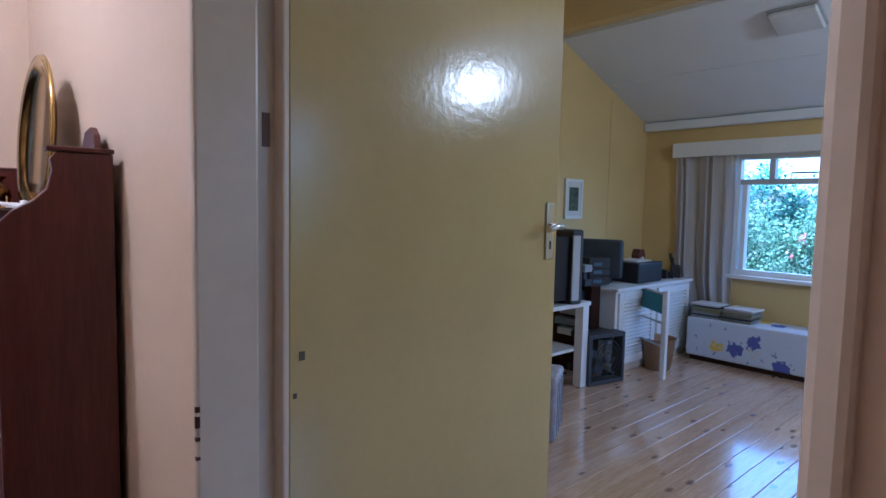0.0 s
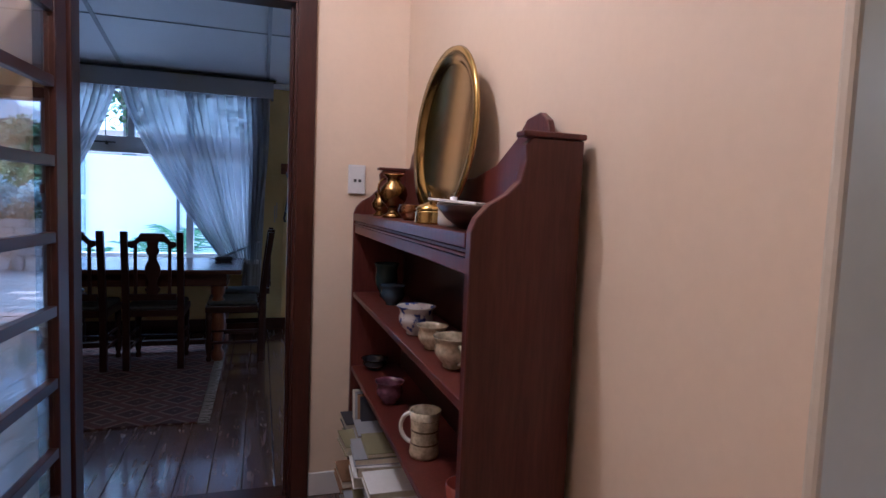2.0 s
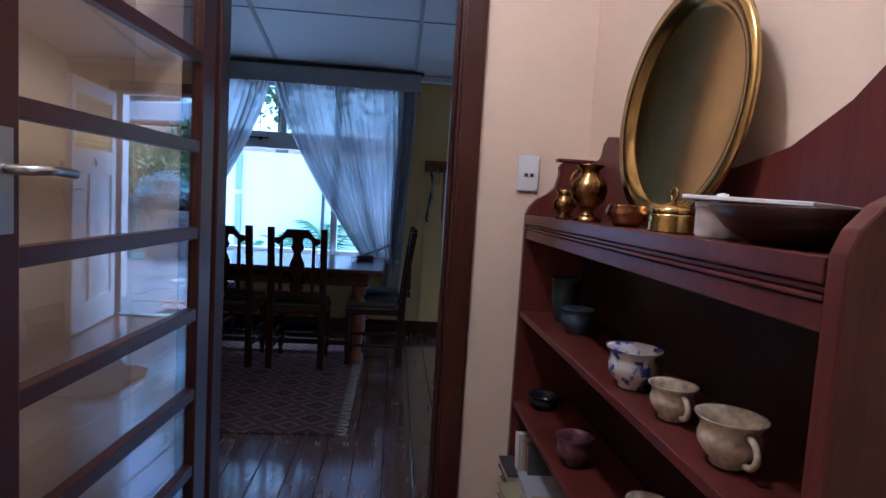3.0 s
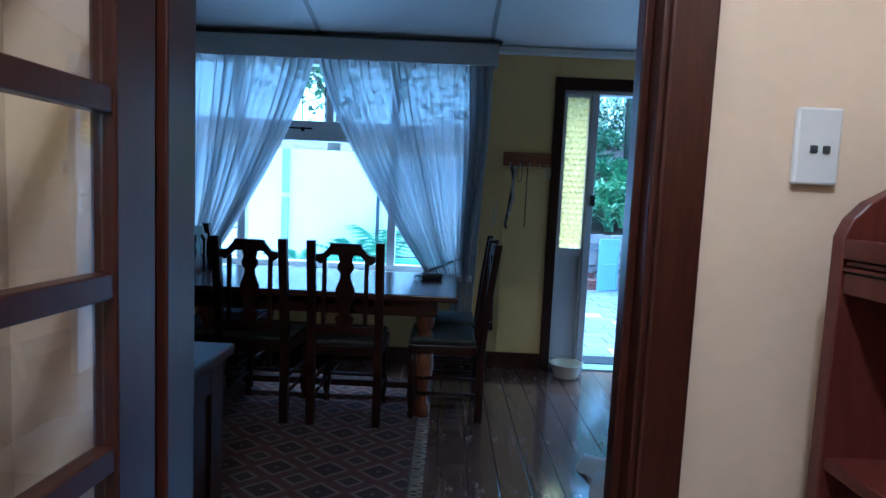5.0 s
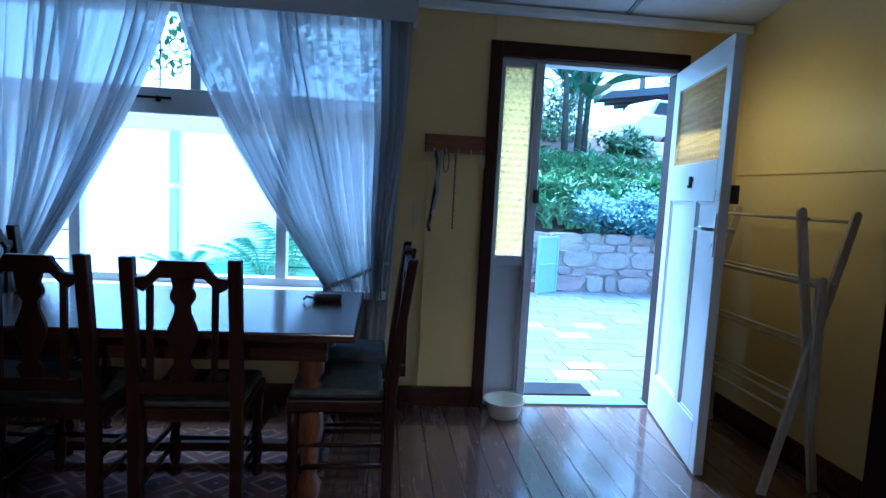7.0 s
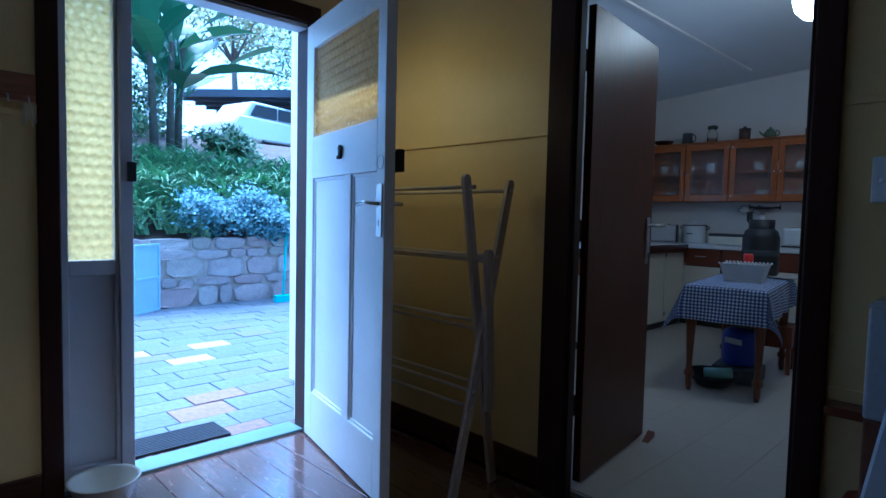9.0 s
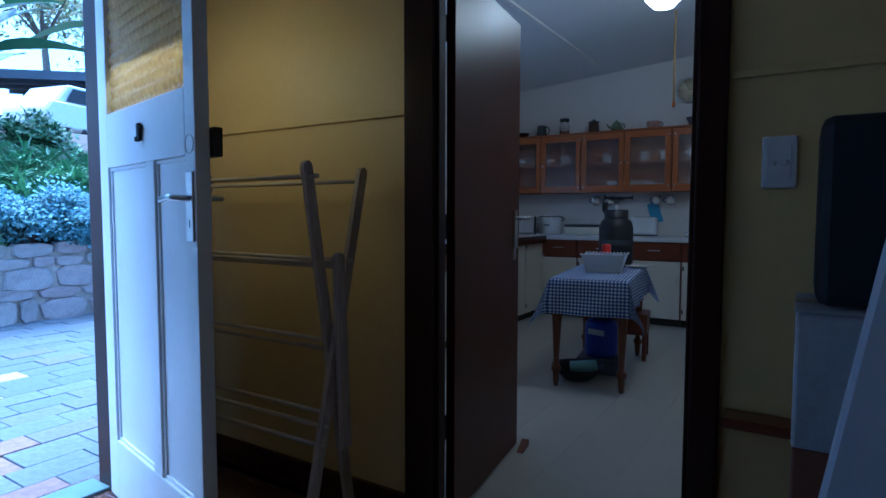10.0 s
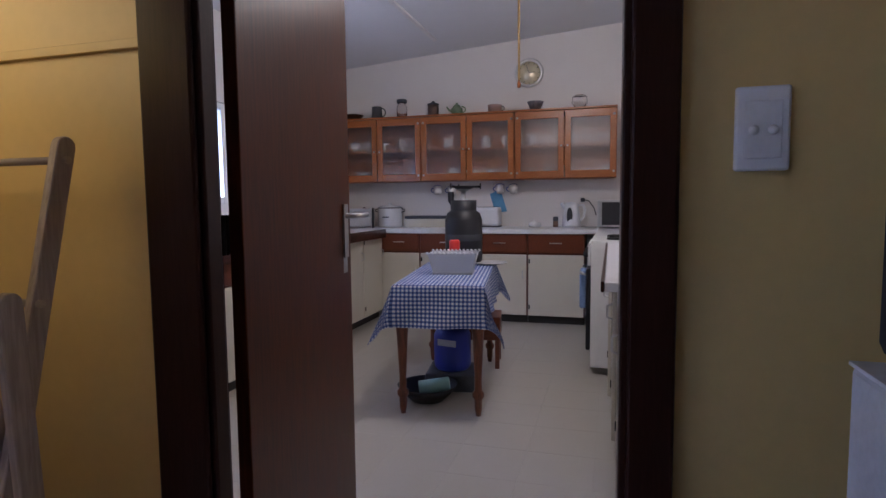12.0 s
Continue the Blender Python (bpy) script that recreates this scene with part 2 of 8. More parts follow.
def prism(points, axis, a, b, bevel=0.0):
    """A flat outline, pushed along an axis from a to b."""
    bm = bmesh.new()

    def at(p, d):
        q = list(p)
        q.insert(axis, d)
        return q
    lo, hi = [bm.verts.new(at(p, a)) for p in points], [bm.verts.new(at(p, b)) for p in points]
    bm.faces.new(lo), bm.faces.new(hi[::-1])
    k = len(points)
    for i in range(k):
        bm.faces.new((lo[i], hi[i], hi[(i + 1) % k], lo[(i + 1) % k]))
    bmesh.ops.recalc_face_normals(bm, faces=bm.faces[:])
    if bevel:
        bmesh.ops.bevel(bm, geom=bm.edges[:], offset=bevel, segments=1, affect="EDGES")
    return bm


def lathe(profile, seg=20, at=(0, 0, 0), bm=None, squash=(1, 1)):
    bm = bm or bmesh.new()
    rings = []
    for r, z in profile:
        if r < 1e-5:
            rings.append([bm.verts.new((at[0], at[1], at[2] + z))])
        else:
            rings.append([bm.verts.new((at[0] + squash[0] * r * math.cos(i * math.tau / seg), at[1] + squash[1] * r * math.sin(i * math.tau / seg), at[2] + z)) for i in range(seg)])
    for p, q in zip(rings, rings[1:]):
        for i in range(seg):
            j = (i + 1) % seg
            if len(p) == 1 and len(q) == 1:
                continue
            if len(p) == 1:
                bm.faces.new((p[0], q[j], q[i]))
            elif len(q) == 1:
                bm.faces.new((p[i], p[j], q[0]))
            else:
                bm.faces.new((p[i], p[j], q[j], q[i]))
    for f in bm.faces:
        f.smooth = True
    return bm


def tube(points, r, seg=8, bm=None, taper=None):
    bm = bm or bmesh.new()
    pts = [Vector(p) for p in points]
    rings = []
    for i, p in enumerate(pts):
        d = (pts[min(i + 1, len(pts) - 1)] - pts[max(i - 1, 0)]).normalized()
        u = d.orthogonal().normalized() if i == 0 else (u - d * u.dot(d)).normalized()
        w = d.cross(u)
        rr = r if taper is None else r + (taper - r) * i / (len(pts) - 1)
        rings.append([bm.verts.new(p + rr * (math.cos(k * math.tau / seg) * u + math.sin(k * math.tau / seg) * w)) for k in range(seg)])
    for a, b in zip(rings, rings[1:]):
        for k in range(seg):
            f = bm.faces.new((a[k], a[(k + 1) % seg], b[(k + 1) % seg], b[k]))
            f.smooth = True
    bm.faces.new(rings[0][::-1]), bm.faces.new(rings[-1])
    return bm


def mesh_of(name, bm, material):
    me = bpy.data.meshes.new(name)
    bm.normal_update()
    bm.to_mesh(me)
    bm.free()
    me.materials.append(material)
    return me


def part(name, bm, material, parent, label="", at=None):
    ob = new(name, mesh_of(name, bm, material))
    ob.parent = parent
    if at is not None:
        ob.matrix_basis = at
    return tagged(ob, label)


def solid(name, bm, material, label, category, kind="", group="", at=None):
    """A thing made of one mesh."""
    ob = new(name, mesh_of(name, bm, material))
    if at is not None:
        ob.matrix_basis = at
    return tagged(ob, label, category, group, kind)


def thing(name, label, category, at=None, group="", kind=""):
    ob = new(name)
    ob.empty_display_size = 0.1
    if at is not None:
        ob.matrix_basis = at
    return tagged(ob, label, category, group, kind)


def setting(name, bm, material, label, category):
    return solid(name, bm, material, label, category, "structure")


# ---- walls, floors, ceilings ----
HALL_X, PART_S, PART_N, NORTH, EAST = 0.60, 3.06, 3.15, 6.345, 2.08
KIT_N, KIT_E, KIT_S, BED_E = 7.15, 7.02, 3.72, 5.58

setting("wall_hall_east", boxes((0.60, 0.742, -1.6, 0.155, 0, 3.1), (0.60, 0.742, 1.082, PART_S, 0, 3.1), (0.60, 0.742, 0.155, 1.082, 2.08, 3.1)), WALL_HALL, "cream plastered hall wall with a bedroom doorway", "wall")
setting("wall_hall_west", boxes((-1.05, -0.93, -1.6, PART_S, 0, 3.1)), WALL_HALL, "cream plastered hall wall", "wall")
setting("wall_hall_south", boxes((-1.05, 0.742, -1.72, -1.6, 0, 3.1)), WALL_HALL, "cream plastered end wall of the hall", "wall")
setting("wall_partition_hall", boxes((-1.05, -0.70, PART_S, 3.103, 0, 3.1), (0.173, 0.742, PART_S, 3.103, 0, 3.1), (-0.70, 0.173, PART_S, 3.103, 2.095, 3.1)), WALL_HALL, "cream plastered wall round the dining doorway", "wall")
setting("wall_partition_dining", boxes((-3.1, -0.70, 3.105, PART_N, 0, 3.2), (0.173, 2.22, 3.105, PART_N, 0, 3.2), (-0.70, 0.173, 3.105, PART_N, 2.095, 3.2)), WALL_YELLOW, "yellow painted dining room wall with a doorway", "wall")
setting("wall_dining_west", prism([(PART_N, 0), (NORTH, 0), (NORTH, 2.40), (PART_N, 2.99)], 0, -3.1, -3.0), WALL_YELLOW, "yellow painted dining room wall", "wall")
WX0, WX1, WZ0, WZ1 = -2.28, -0.04, 0.68, 2.22
FX0, FX1, FZ = 0.527, 1.715, 2.146
setting("wall_dining_north", boxes((-3.1, WX0, NORTH, NORTH + 0.06, 0, 2.40), (WX0, WX1, NORTH, NORTH + 0.06, 0, WZ0), (WX0, WX1, NORTH, NORTH + 0.06, WZ1, 2.40), (WX1, FX0, NORTH, NORTH + 0.06, 0, 2.40), (FX0, FX1, NORTH, NORTH + 0.06, FZ, 2.40), (FX1, 2.22, NORTH, NORTH + 0.06, 0, 2.40)), WALL_YELLOW, "yellow panelled dining wall with window and front door", "wall")
setting("wall_outside_north", boxes((-3.3, WX0, NORTH + 0.062, 6.56, -0.2, 2.42), (WX0, WX1, NORTH + 0.062, 6.56, -0.2, WZ0), (WX0, WX1, NORTH + 0.062, 6.56, WZ1, 2.42), (WX1, FX0, NORTH + 0.062, 6.56, -0.2, 2.42), (FX0, FX1, NORTH + 0.062, 6.56, FZ, 2.42), (FX1, 2.22, NORTH + 0.062, 6.56, -0.2, 2.42)), WALL_OUT, "white plastered outside wall of the house", "wall")
KD0, KD1, KDZ = 4.215, 5.152, 2.10
setting("wall_dining_east", boxes((EAST, EAST + 0.07, PART_N, KD0, 0, 3.2), (EAST, EAST + 0.07, KD1, NORTH, 0, 3.2), (EAST, EAST + 0.07, KD0, KD1, KDZ, 3.2)), WALL_YELLOW, "yellow panelled dining wall with the kitchen doorway", "wall")
setting("wall_kitchen_west", boxes((EAST + 0.072, 2.22, 3.6, KD0, 0, 3.3), (EAST + 0.072, 2.22, KD1, KIT_N, 0, 3.3), (EAST + 0.072, 2.22, KD0, KD1, KDZ, 3.3)), WALL_KITCHEN, "white kitchen wall round the doorway", "wall")
setting("wall_kitchen_east", prism([(3.6, 0), (KIT_N + 0.12, 0), (KIT_N + 0.12, 2.79), (3.6, 3.24)], 0, KIT_E, KIT_E + 0.12), WALL_KITCHEN, "white kitchen wall above the worktop", "wall")
setting("wall_kitchen_south", boxes((2.22, KIT_E, 3.6, KIT_S, 0, 3.3)), WALL_KITCHEN, "white kitchen wall", "wall")
KW0, KW1, KWZ0, KWZ1 = 3.9, 5.0, 1.15, 1.92
setting("wall_kitchen_north", boxes((2.08, KW0, KIT_N, KIT_N + 0.12, 0, 2.80), (KW1, KIT_E, KIT_N, KIT_N + 0.12, 0, 2.80), (KW0, KW1, KIT_N, KIT_N + 0.12, 0, KWZ0), (KW0, KW1, KIT_N, KIT_N + 0.12, KWZ1, 2.80)), WALL_KITCHEN, "white kitchen wall with a wide window", "wall")
BW0, BW1, BWZ0, BWZ1 = 0.75, 2.2, 0.74, 1.80
setting("wall_bedroom_east", boxes((BED_E, BED_E + 0.14, -2.4, BW0, 0, 2.21), (BED_E, BED_E + 0.14, BW1, PART_S, 0, 2.21), (BED_E, BED_E + 0.14, BW0, BW1, 0, BWZ0), (BED_E, BED_E + 0.14, BW0, BW1, BWZ1, 2.21)), WALL_YELLOW, "yellow bedroom wall with a white window", "wall")
setting("wall_bedroom_north", boxes((0.742, BED_E + 0.14, PART_S - 0.01, 3.10, 0, 3.1)), WALL_YELLOW, "yellow panelled bedroom wall", "wall")
# opening at x 2.3 to 4.3 is added, out of view, to brighten the bedroom
setting("wall_bedroom_south", boxes((0.742, 2.3, -2.5, -2.4, 0, 3.1), (4.3, BED_E + 0.14, -2.5, -2.4, 0, 3.1), (2.3, 4.3, -2.5, -2.4, 0, 0.9), (2.3, 4.3, -2.5, -2.4, 2.1, 3.1)), WALL_YELLOW, "yellow bedroom wall with an added opening that lets light in", "wall")
setting("wall_bedroom_west", boxes((0.744, 0.76, -2.4, 0.10, 0, 3.1), (0.744, 0.76, 1.14, 3.05, 0, 3.1), (0.744, 0.76, 0.10, 1.14, 2.14, 3.1)), WALL_YELLOW, "yellow bedroom wall round the doorway", "wall")
setting("wall_bedroom_header", boxes((4.06, 4.18, -2.4, 3.048, 2.70, 3.1)), WALL_YELLOW, "yellow header across the bedroom ceiling", "wall")


def sloped(x0, x1, y0, y1, za, zb, along, thick=0.06):
    """A ceiling board that goes from za to zb along x or y."""
    bm = bmesh.new()
    z = {0: (za, zb, zb, za), 1: (za, za, zb, zb)}[along]
    lo = [bm.verts.new((x, y, h)) for (x, y), h in zip(((x0, y0), (x1, y0), (x1, y1), (x0, y1)), z)]
    hi = [bm.verts.new(v.co + Vector((0, 0, thick))) for v in lo]
    bm.faces.new(lo[::-1]), bm.faces.new(hi)
    for i in range(4):
        bm.faces.new((lo[i], lo[(i + 1) % 4], hi[(i + 1) % 4], hi[i]))
    return bm


def dining_z(y):
    return 2.335 + 0.19 * (NORTH - y)


def kitchen_z(y):
    return 2.60 + 0.08 * (7.15 - y)


setting("ceiling_hall", boxes((-1.05, 0.742, -1.72, 3.104, 2.72, 2.80)), CEILING, "white hall ceiling", "ceiling")
setting("ceiling_dining", sloped(-3.0, EAST, PART_N, NORTH, dining_z(PART_N), dining_z(NORTH), 1), CEILING, "white sloping boarded dining ceiling", "ceiling")
setting("ceiling_kitchen", sloped(2.22, KIT_E, KIT_S, KIT_N, kitchen_z(KIT_S), kitchen_z(KIT_N), 1), CEILING, "white sloping kitchen ceiling", "ceiling")
setting("ceiling_bedroom", sloped(4.18, BED_E, -2.4, 3.05, 2.665, 2.12, 0), CEILING, "white sloping bedroom ceiling", "ceiling")
setting("ceiling_bedroom_high", boxes((0.76, 4.06, -2.4, 3.05, 3.0, 3.08)), CEILING, "white bedroom ceiling", "ceiling")
ROOF = plain("grey_roof_sheet", (0.25, 0.26, 0.28), 0.6)
setting("roof_hall", boxes((-1.25, 4.10, -2.8, 3.104, 3.22, 3.30)), ROOF, "grey sheet roof over hall and bedroom", "roof")
setting("roof_dining", sloped(-3.3, 2.24, 3.106, 6.60, dining_z(3.106) + 0.16, dining_z(6.60) + 0.16, 1), ROOF, "grey sheet roof falling towards the yard", "roof")
setting("roof_bedroom", sloped(4.11, 5.92, -2.8, 3.104, 3.10, 2.19, 0), ROOF, "grey sheet roof falling over the bedroom window", "roof")
setting("roof_kitchen", sloped(2.25, 7.30, 3.108, 7.40, 3.32, 2.78, 1), ROOF, "grey sheet roof over the kitchen", "roof")
setting("subfloor", boxes((-3.2, 7.2, -2.6, 6.56, -0.25, -0.032)), plain("dark_gap", (0.02, 0.012, 0.01), 0.9), "dark ground under the floorboards", "floor")
setting("floor_kitchen_base", boxes((2.15, KIT_E, 3.62, KIT_N + 0.1, -0.03, -0.006)), plain("grey_tile_joint", (0.42, 0.39, 0.34), 0.8), "grey bed under the kitchen floor tiles", "floor")

# ---- door frames, skirting, trims ----
frame_dd = thing("door_1_frame", "red-brown stained wooden frame of the dining doorway", "door frame", kind="structure")
part("jamb", boxes((-0.70, -0.655, 3.045, 3.15, 0, 2.05), bevel=0.004), RED_WOOD, frame_dd)
part("jamb", boxes((0.126, 0.173, 3.045, 3.15, 0, 2.05), bevel=0.004), RED_WOOD, frame_dd)
part("head", boxes((-0.70, 0.173, 3.045, 3.15, 2.05, 2.095), bevel=0.004), RED_WOOD, frame_dd)
for y0, y1 in ((3.034, 3.058), (3.152, 3.160)):
    part("architrave", boxes((-0.775, -0.675, y0, y1, 0, 2.145), bevel=0.006), RED_WOOD, frame_dd)
    part("architrave", boxes((0.136, 0.211, y0, y1, 0, 2.145), bevel=0.006), RED_WOOD, frame_dd)
    part("architrave", boxes((-0.675, 0.136, y0, y1, 2.07, 2.145), bevel=0.006), RED_WOOD, frame_dd)
part("stop", boxes((0.110, 0.126, 3.085, 3.125, 0.004, 2.048), bevel=0.003), RED_WOOD, frame_dd)
part("threshold", boxes((-0.655, 0.126, 3.045, 3.15, -0.01, 0.012), bevel=0.004), DARK_WOOD_X, frame_dd)

frame_kd = thing("door_2_frame", "dark brown wooden frame of the kitchen doorway", "door frame", kind="structure")
part("jamb", boxes((2.046, 2.09, 5.029, 5.15, 0, 2.045), bevel=0.004), DARK_WOOD, frame_kd)
part("lining", boxes((2.092, 2.24, 5.143, 5.151, 0, 2.045)), DARK_WOOD, frame_kd)
part("jamb", boxes((2.06, 2.24, 4.215, 4.262, 0, 2.045), bevel=0.004), DARK_WOOD, frame_kd)
part("head", boxes((2.06, 2.24, 4.215, 5.151, 2.045, 2.10), bevel=0.004), DARK_WOOD, frame_kd)
part("architrave", boxes((2.030, 2.0455, 5.040, 5.160, 0, 2.16), bevel=0.006), DARK_WOOD, frame_kd)
part("architrave", boxes((2.052, 2.079, 4.177, 4.25, 0, 2.16), bevel=0.006), DARK_WOOD, frame_kd)
part("architrave", boxes((2.052, 2.079, 4.25, 5.039, 2.06, 2.16), bevel=0.006), DARK_WOOD, frame_kd)

frame_bd = thing("door_3_frame", "cream gloss painted frame of the bedroom doorway", "door frame", kind="structure")
part("jamb", boxes((0.588, 0.700, 1.062, 1.082, 0, 2.06), bevel=0.006), CREAM_TRIM, frame_bd)
part("jamb", boxes((0.7005, 0.752, 1.077, 1.10, 0, 2.06), bevel=0.002), CREAM_TRIM, frame_bd)
for z_, h_ in ((0.945, 0.010), (0.918, 0.020), (0.895, 0.007), (0.862, 0.006)):
    part("paint_chip", boxes((0.5865, 0.594, 1.0605, 1.068, z_, z_ + h_), bevel=0.001), RED_WOOD, frame_bd, "dark chip in the paint")
part("jamb", boxes((0.588, 0.752, 0.155, 0.177, 0, 2.06), bevel=0.006), CREAM_TRIM, frame_bd)
part("head", boxes((0.588, 0.752, 0.155, 1.10, 2.06, 2.08), bevel=0.004), CREAM_TRIM, frame_bd)
part("hinge", boxes((0.712, 0.726, 1.0745, 1.0768, 1.40, 1.46), (0.712, 0.726, 1.0745, 1.0768, 0.30, 0.36)), WARDROBE_WOOD, frame_bd, "black iron hinge")

SKIRT = plain("white_skirting_paint", (0.70, 0.68, 0.68), 0.4, var=0.05)
setting("baseboard_hall", boxes((0.212, 0.598, 3.044, 3.058, 0.0, 0.10), (0.585, 0.599, 1.09, 3.044, 0, 0.10), (-0.928, -0.776, 3.044, 3.058, 0, 0.10), (-0.928, -0.914, -1.6, 3.044, 0, 0.10), bevel=0.003), SKIRT, "white painted hall skirting board", "skirting")
setting("baseboard_dining", boxes((-2.98, 0.526, 6.326, 6.344, 0.0, 0.12), (2.062, 2.079, 5.165, 6.32, 0, 0.12), (2.062, 2.079, 3.18, 4.175, 0, 0.12), (-2.923, -2.98, 3.17, 6.32, 0, 0.12), (0.21, 2.06, 3.152, 3.17, 0, 0.12), bevel=0.004), DARK_WOOD_X, "dark stained dining room skirting board", "skirting")
setting("baseboard_bedroom", boxes((5.562, 5.578, -2.4, 3.04, 0, 0.11), (0.78, 5.56, 3.032, 3.048, 0, 0.11), bevel=0.003), CREAM_TRIM, "cream bedroom skirting board", "skirting")
setting("panel_strips", boxes((0.10, 0.526, 6.334, 6.344, 1.45, 1.475), (0.556, 0.562, 6.338, 6.344, 2.15, 2.33), (0.20, 0.206, 6.338, 6.344, 0.12, 1.45), (2.068, 2.079, 5.162, 6.335, 1.462, 1.482), (2.068, 2.079, 3.2, 4.172, 1.462, 1.482), (2.07, 2.079, 3.2, 4.172, 0.625, 0.66), bevel=0.002), WALL_YELLOW, "yellow painted wall panel cover strips", "trim")
strips = bmesh.new()
for x in (-2.4, -1.15, 0.05, 1.3):
    a, b = dining_z(3.2) - 0.010, dining_z(6.33) - 0.010
    v = [strips.verts.new(p) for p in ((x - 0.014, 3.2, a), (x + 0.014, 3.2, a), (x + 0.014, 6.33, b), (x - 0.014, 6.33, b), (x - 0.014, 3.2, a + 0.012), (x + 0.014, 3.2, a + 0.012), (x + 0.014, 6.33, b + 0.012), (x - 0.014, 6.33, b + 0.012))]
    for f in ((3, 2, 1, 0), (4, 5, 6, 7), (0, 1, 5, 4), (1, 2, 6, 5), (2, 3, 7, 6), (3, 0, 4, 7)):
        strips.faces.new([v[i] for i in f])
box(strips, -2.99, 2.07, 5.35, 5.362, dining_z(5.35) - 0.006, dining_z(5.35) + 0.006)
box(strips, -2.99, 2.07, 4.25, 4.262, dining_z(4.25) - 0.006, dining_z(4.25) + 0.006)
setting("ceiling_strips", strips, plain("grey_ceiling_strip", (0.40, 0.42, 0.46), 0.6), "grey cover strips on the dining ceiling", "trim")
setting("cornice", boxes((-2.99, 2.07, 6.29, 6.344, 2.285, 2.335), bevel=0.012), CEILING, "white cornice along the dining wall", "trim")
setting("cornice_bedroom", boxes((5.50, 5.578, -2.39, 3.04, 2.05, 2.13), bevel=0.012), CEILING, "white cornice in the bedroom", "trim")

# ---- front door with side light ----
fd = thing("door_4_frame", "dark red stained frame round front door and side light", "door frame", kind="structure")
part("jamb", boxes((FX0, 0.598, 6.325, 6.45, 0, FZ), bevel=0.006), DARK_WOOD, fd)
part("jamb", boxes((1.652, FX1, 6.325, 6.45, 0, FZ), bevel=0.006), DARK_WOOD, fd)
part("head", boxes((0.598, 1.652, 6.325, 6.45, 2.06, FZ), bevel=0.006), DARK_WOOD, fd)
part("inner_head", boxes((0.60, 1.650, 6.345, 6.44, 2.035, 2.058), bevel=0.003), GREY_PAINT, fd)
part("mullion", boxes((0.800, 0.850, 6.335, 6.44, 0.0, 2.034), bevel=0.004), GREY_PAINT, fd)
part("threshold", boxes((0.60, 1.652, 6.36, 6.50, -0.02, 0.014), bevel=0.004), plain("teal_painted_sill", (0.17, 0.24, 0.24), 0.5), fd, "teal painted door sill")
side = part("side_light", boxes((0.600, 0.625, 6.35, 6.42, 0.02, 2.034), (0.785, 0.799, 6.35, 6.42, 0.02, 2.034), (0.625, 0.785, 6.35, 6.42, 2.01, 2.034), (0.625, 0.785, 6.35, 6.42, 0.86, 0.92), (0.625, 0.785, 6.35, 6.42, 0.02, 0.10), bevel=0.003), GREY_PAINT, fd)
part("panel", boxes((0.625, 0.785, 6.375, 6.395, 0.10, 0.86)), GREY_PAINT, side)


def hammered_pane(w, h, pitch=0.040):
    """Cast glass: rows of round lenses on a thin sheet, standing in the xz plane."""
    bm = bmesh.new()
    nx, nz = max(2, int(w / pitch * 7)), max(2, int(h / pitch * 7))
    grid = []
    for j in range(nz + 1):
        row = []
        for i in range(nx + 1):
            x, z = w * i / nx, h * j / nz
            r = round(z / pitch)
            cx = ((x / pitch + 0.5 * (r % 2)) % 1.0) - 0.5
            cz = z / pitch - r
            d = min(1.0, math.hypot(cx, cz) * 2)
            row.append(bm.verts.new((x, -0.011 * (1 - d * d), z)))
        grid.append(row)
    for j in range(nz):
        for i in range(nx):
            f = bm.faces.new((grid[j][i], grid[j][i + 1], grid[j + 1][i + 1], grid[j + 1][i]))
            f.smooth = True
    back = [bm.verts.new(p) for p in ((0, 0.006, 0), (w, 0.006, 0), (w, 0.006, h), (0, 0.006, h))]
    bm.faces.new(back[::-1])
    return bm


pane = part("pane", hammered_pane(0.16, 1.09), HAMMERED, side, "amber hammered glass pane", Matrix.Translation((0.625, 6.385, 0.92)))
pane.visible_shadow = False
part("strike", boxes((0.825, 0.858, 6.318, 6.336, 1.235, 1.315), bevel=0.003), BLACK, fd, "black lock keep")

LEAF_W, LEAF_A = 0.868, 258.23
leaf = thing("door_4", "white panelled front door with amber glass, standing open", "door", pose(1.676, 6.309, 0.012, 0, 0, LEAF_A), kind="structure")
SA, SB, MA, MB = 0.095, LEAF_W - 0.070, 0.478, 0.552
part("stile", boxes((0, SA, -0.044, 0, 0, 2.02), bevel=0.003), WHITE_PAINT, leaf)
part("stile", boxes((SB, LEAF_W, -0.044, 0, 0, 2.02), bevel=0.003), WHITE_PAINT, leaf)
part("rail", boxes((SA, SB, -0.044, 0, 1.90, 2.02), bevel=0.003), WHITE_PAINT, leaf)
part("rail", boxes((SA, SB, -0.044, 0, 1.28, 1.478), bevel=0.003), WHITE_PAINT, leaf)
part("rail", boxes((SA, SB, -0.044, 0, 0, 0.235), bevel=0.003), WHITE_PAINT, leaf)
part("muntin", boxes((MA, MB, -0.044, 0, 0.235, 1.28), bevel=0.003), WHITE_PAINT, leaf)
for x0, x1 in ((SA, MA), (MB, SB)):
    part("panel", boxes((x0 + 0.002, x1 - 0.002, -0.030, -0.014, 0.240, 1.275)), WHITE_PAINT, leaf)
    part("bead", boxes((x0, x0 + 0.012, -0.036, -0.028, 0.236, 1.279), (x1 - 0.012, x1, -0.036, -0.028, 0.236, 1.279), (x0 + 0.012, x1 - 0.012, -0.036, -0.028, 0.236, 0.248), (x0 + 0.012, x1 - 0.012, -0.036, -0.028, 1.267, 1.279), bevel=0.002), WHITE_PAINT, leaf)
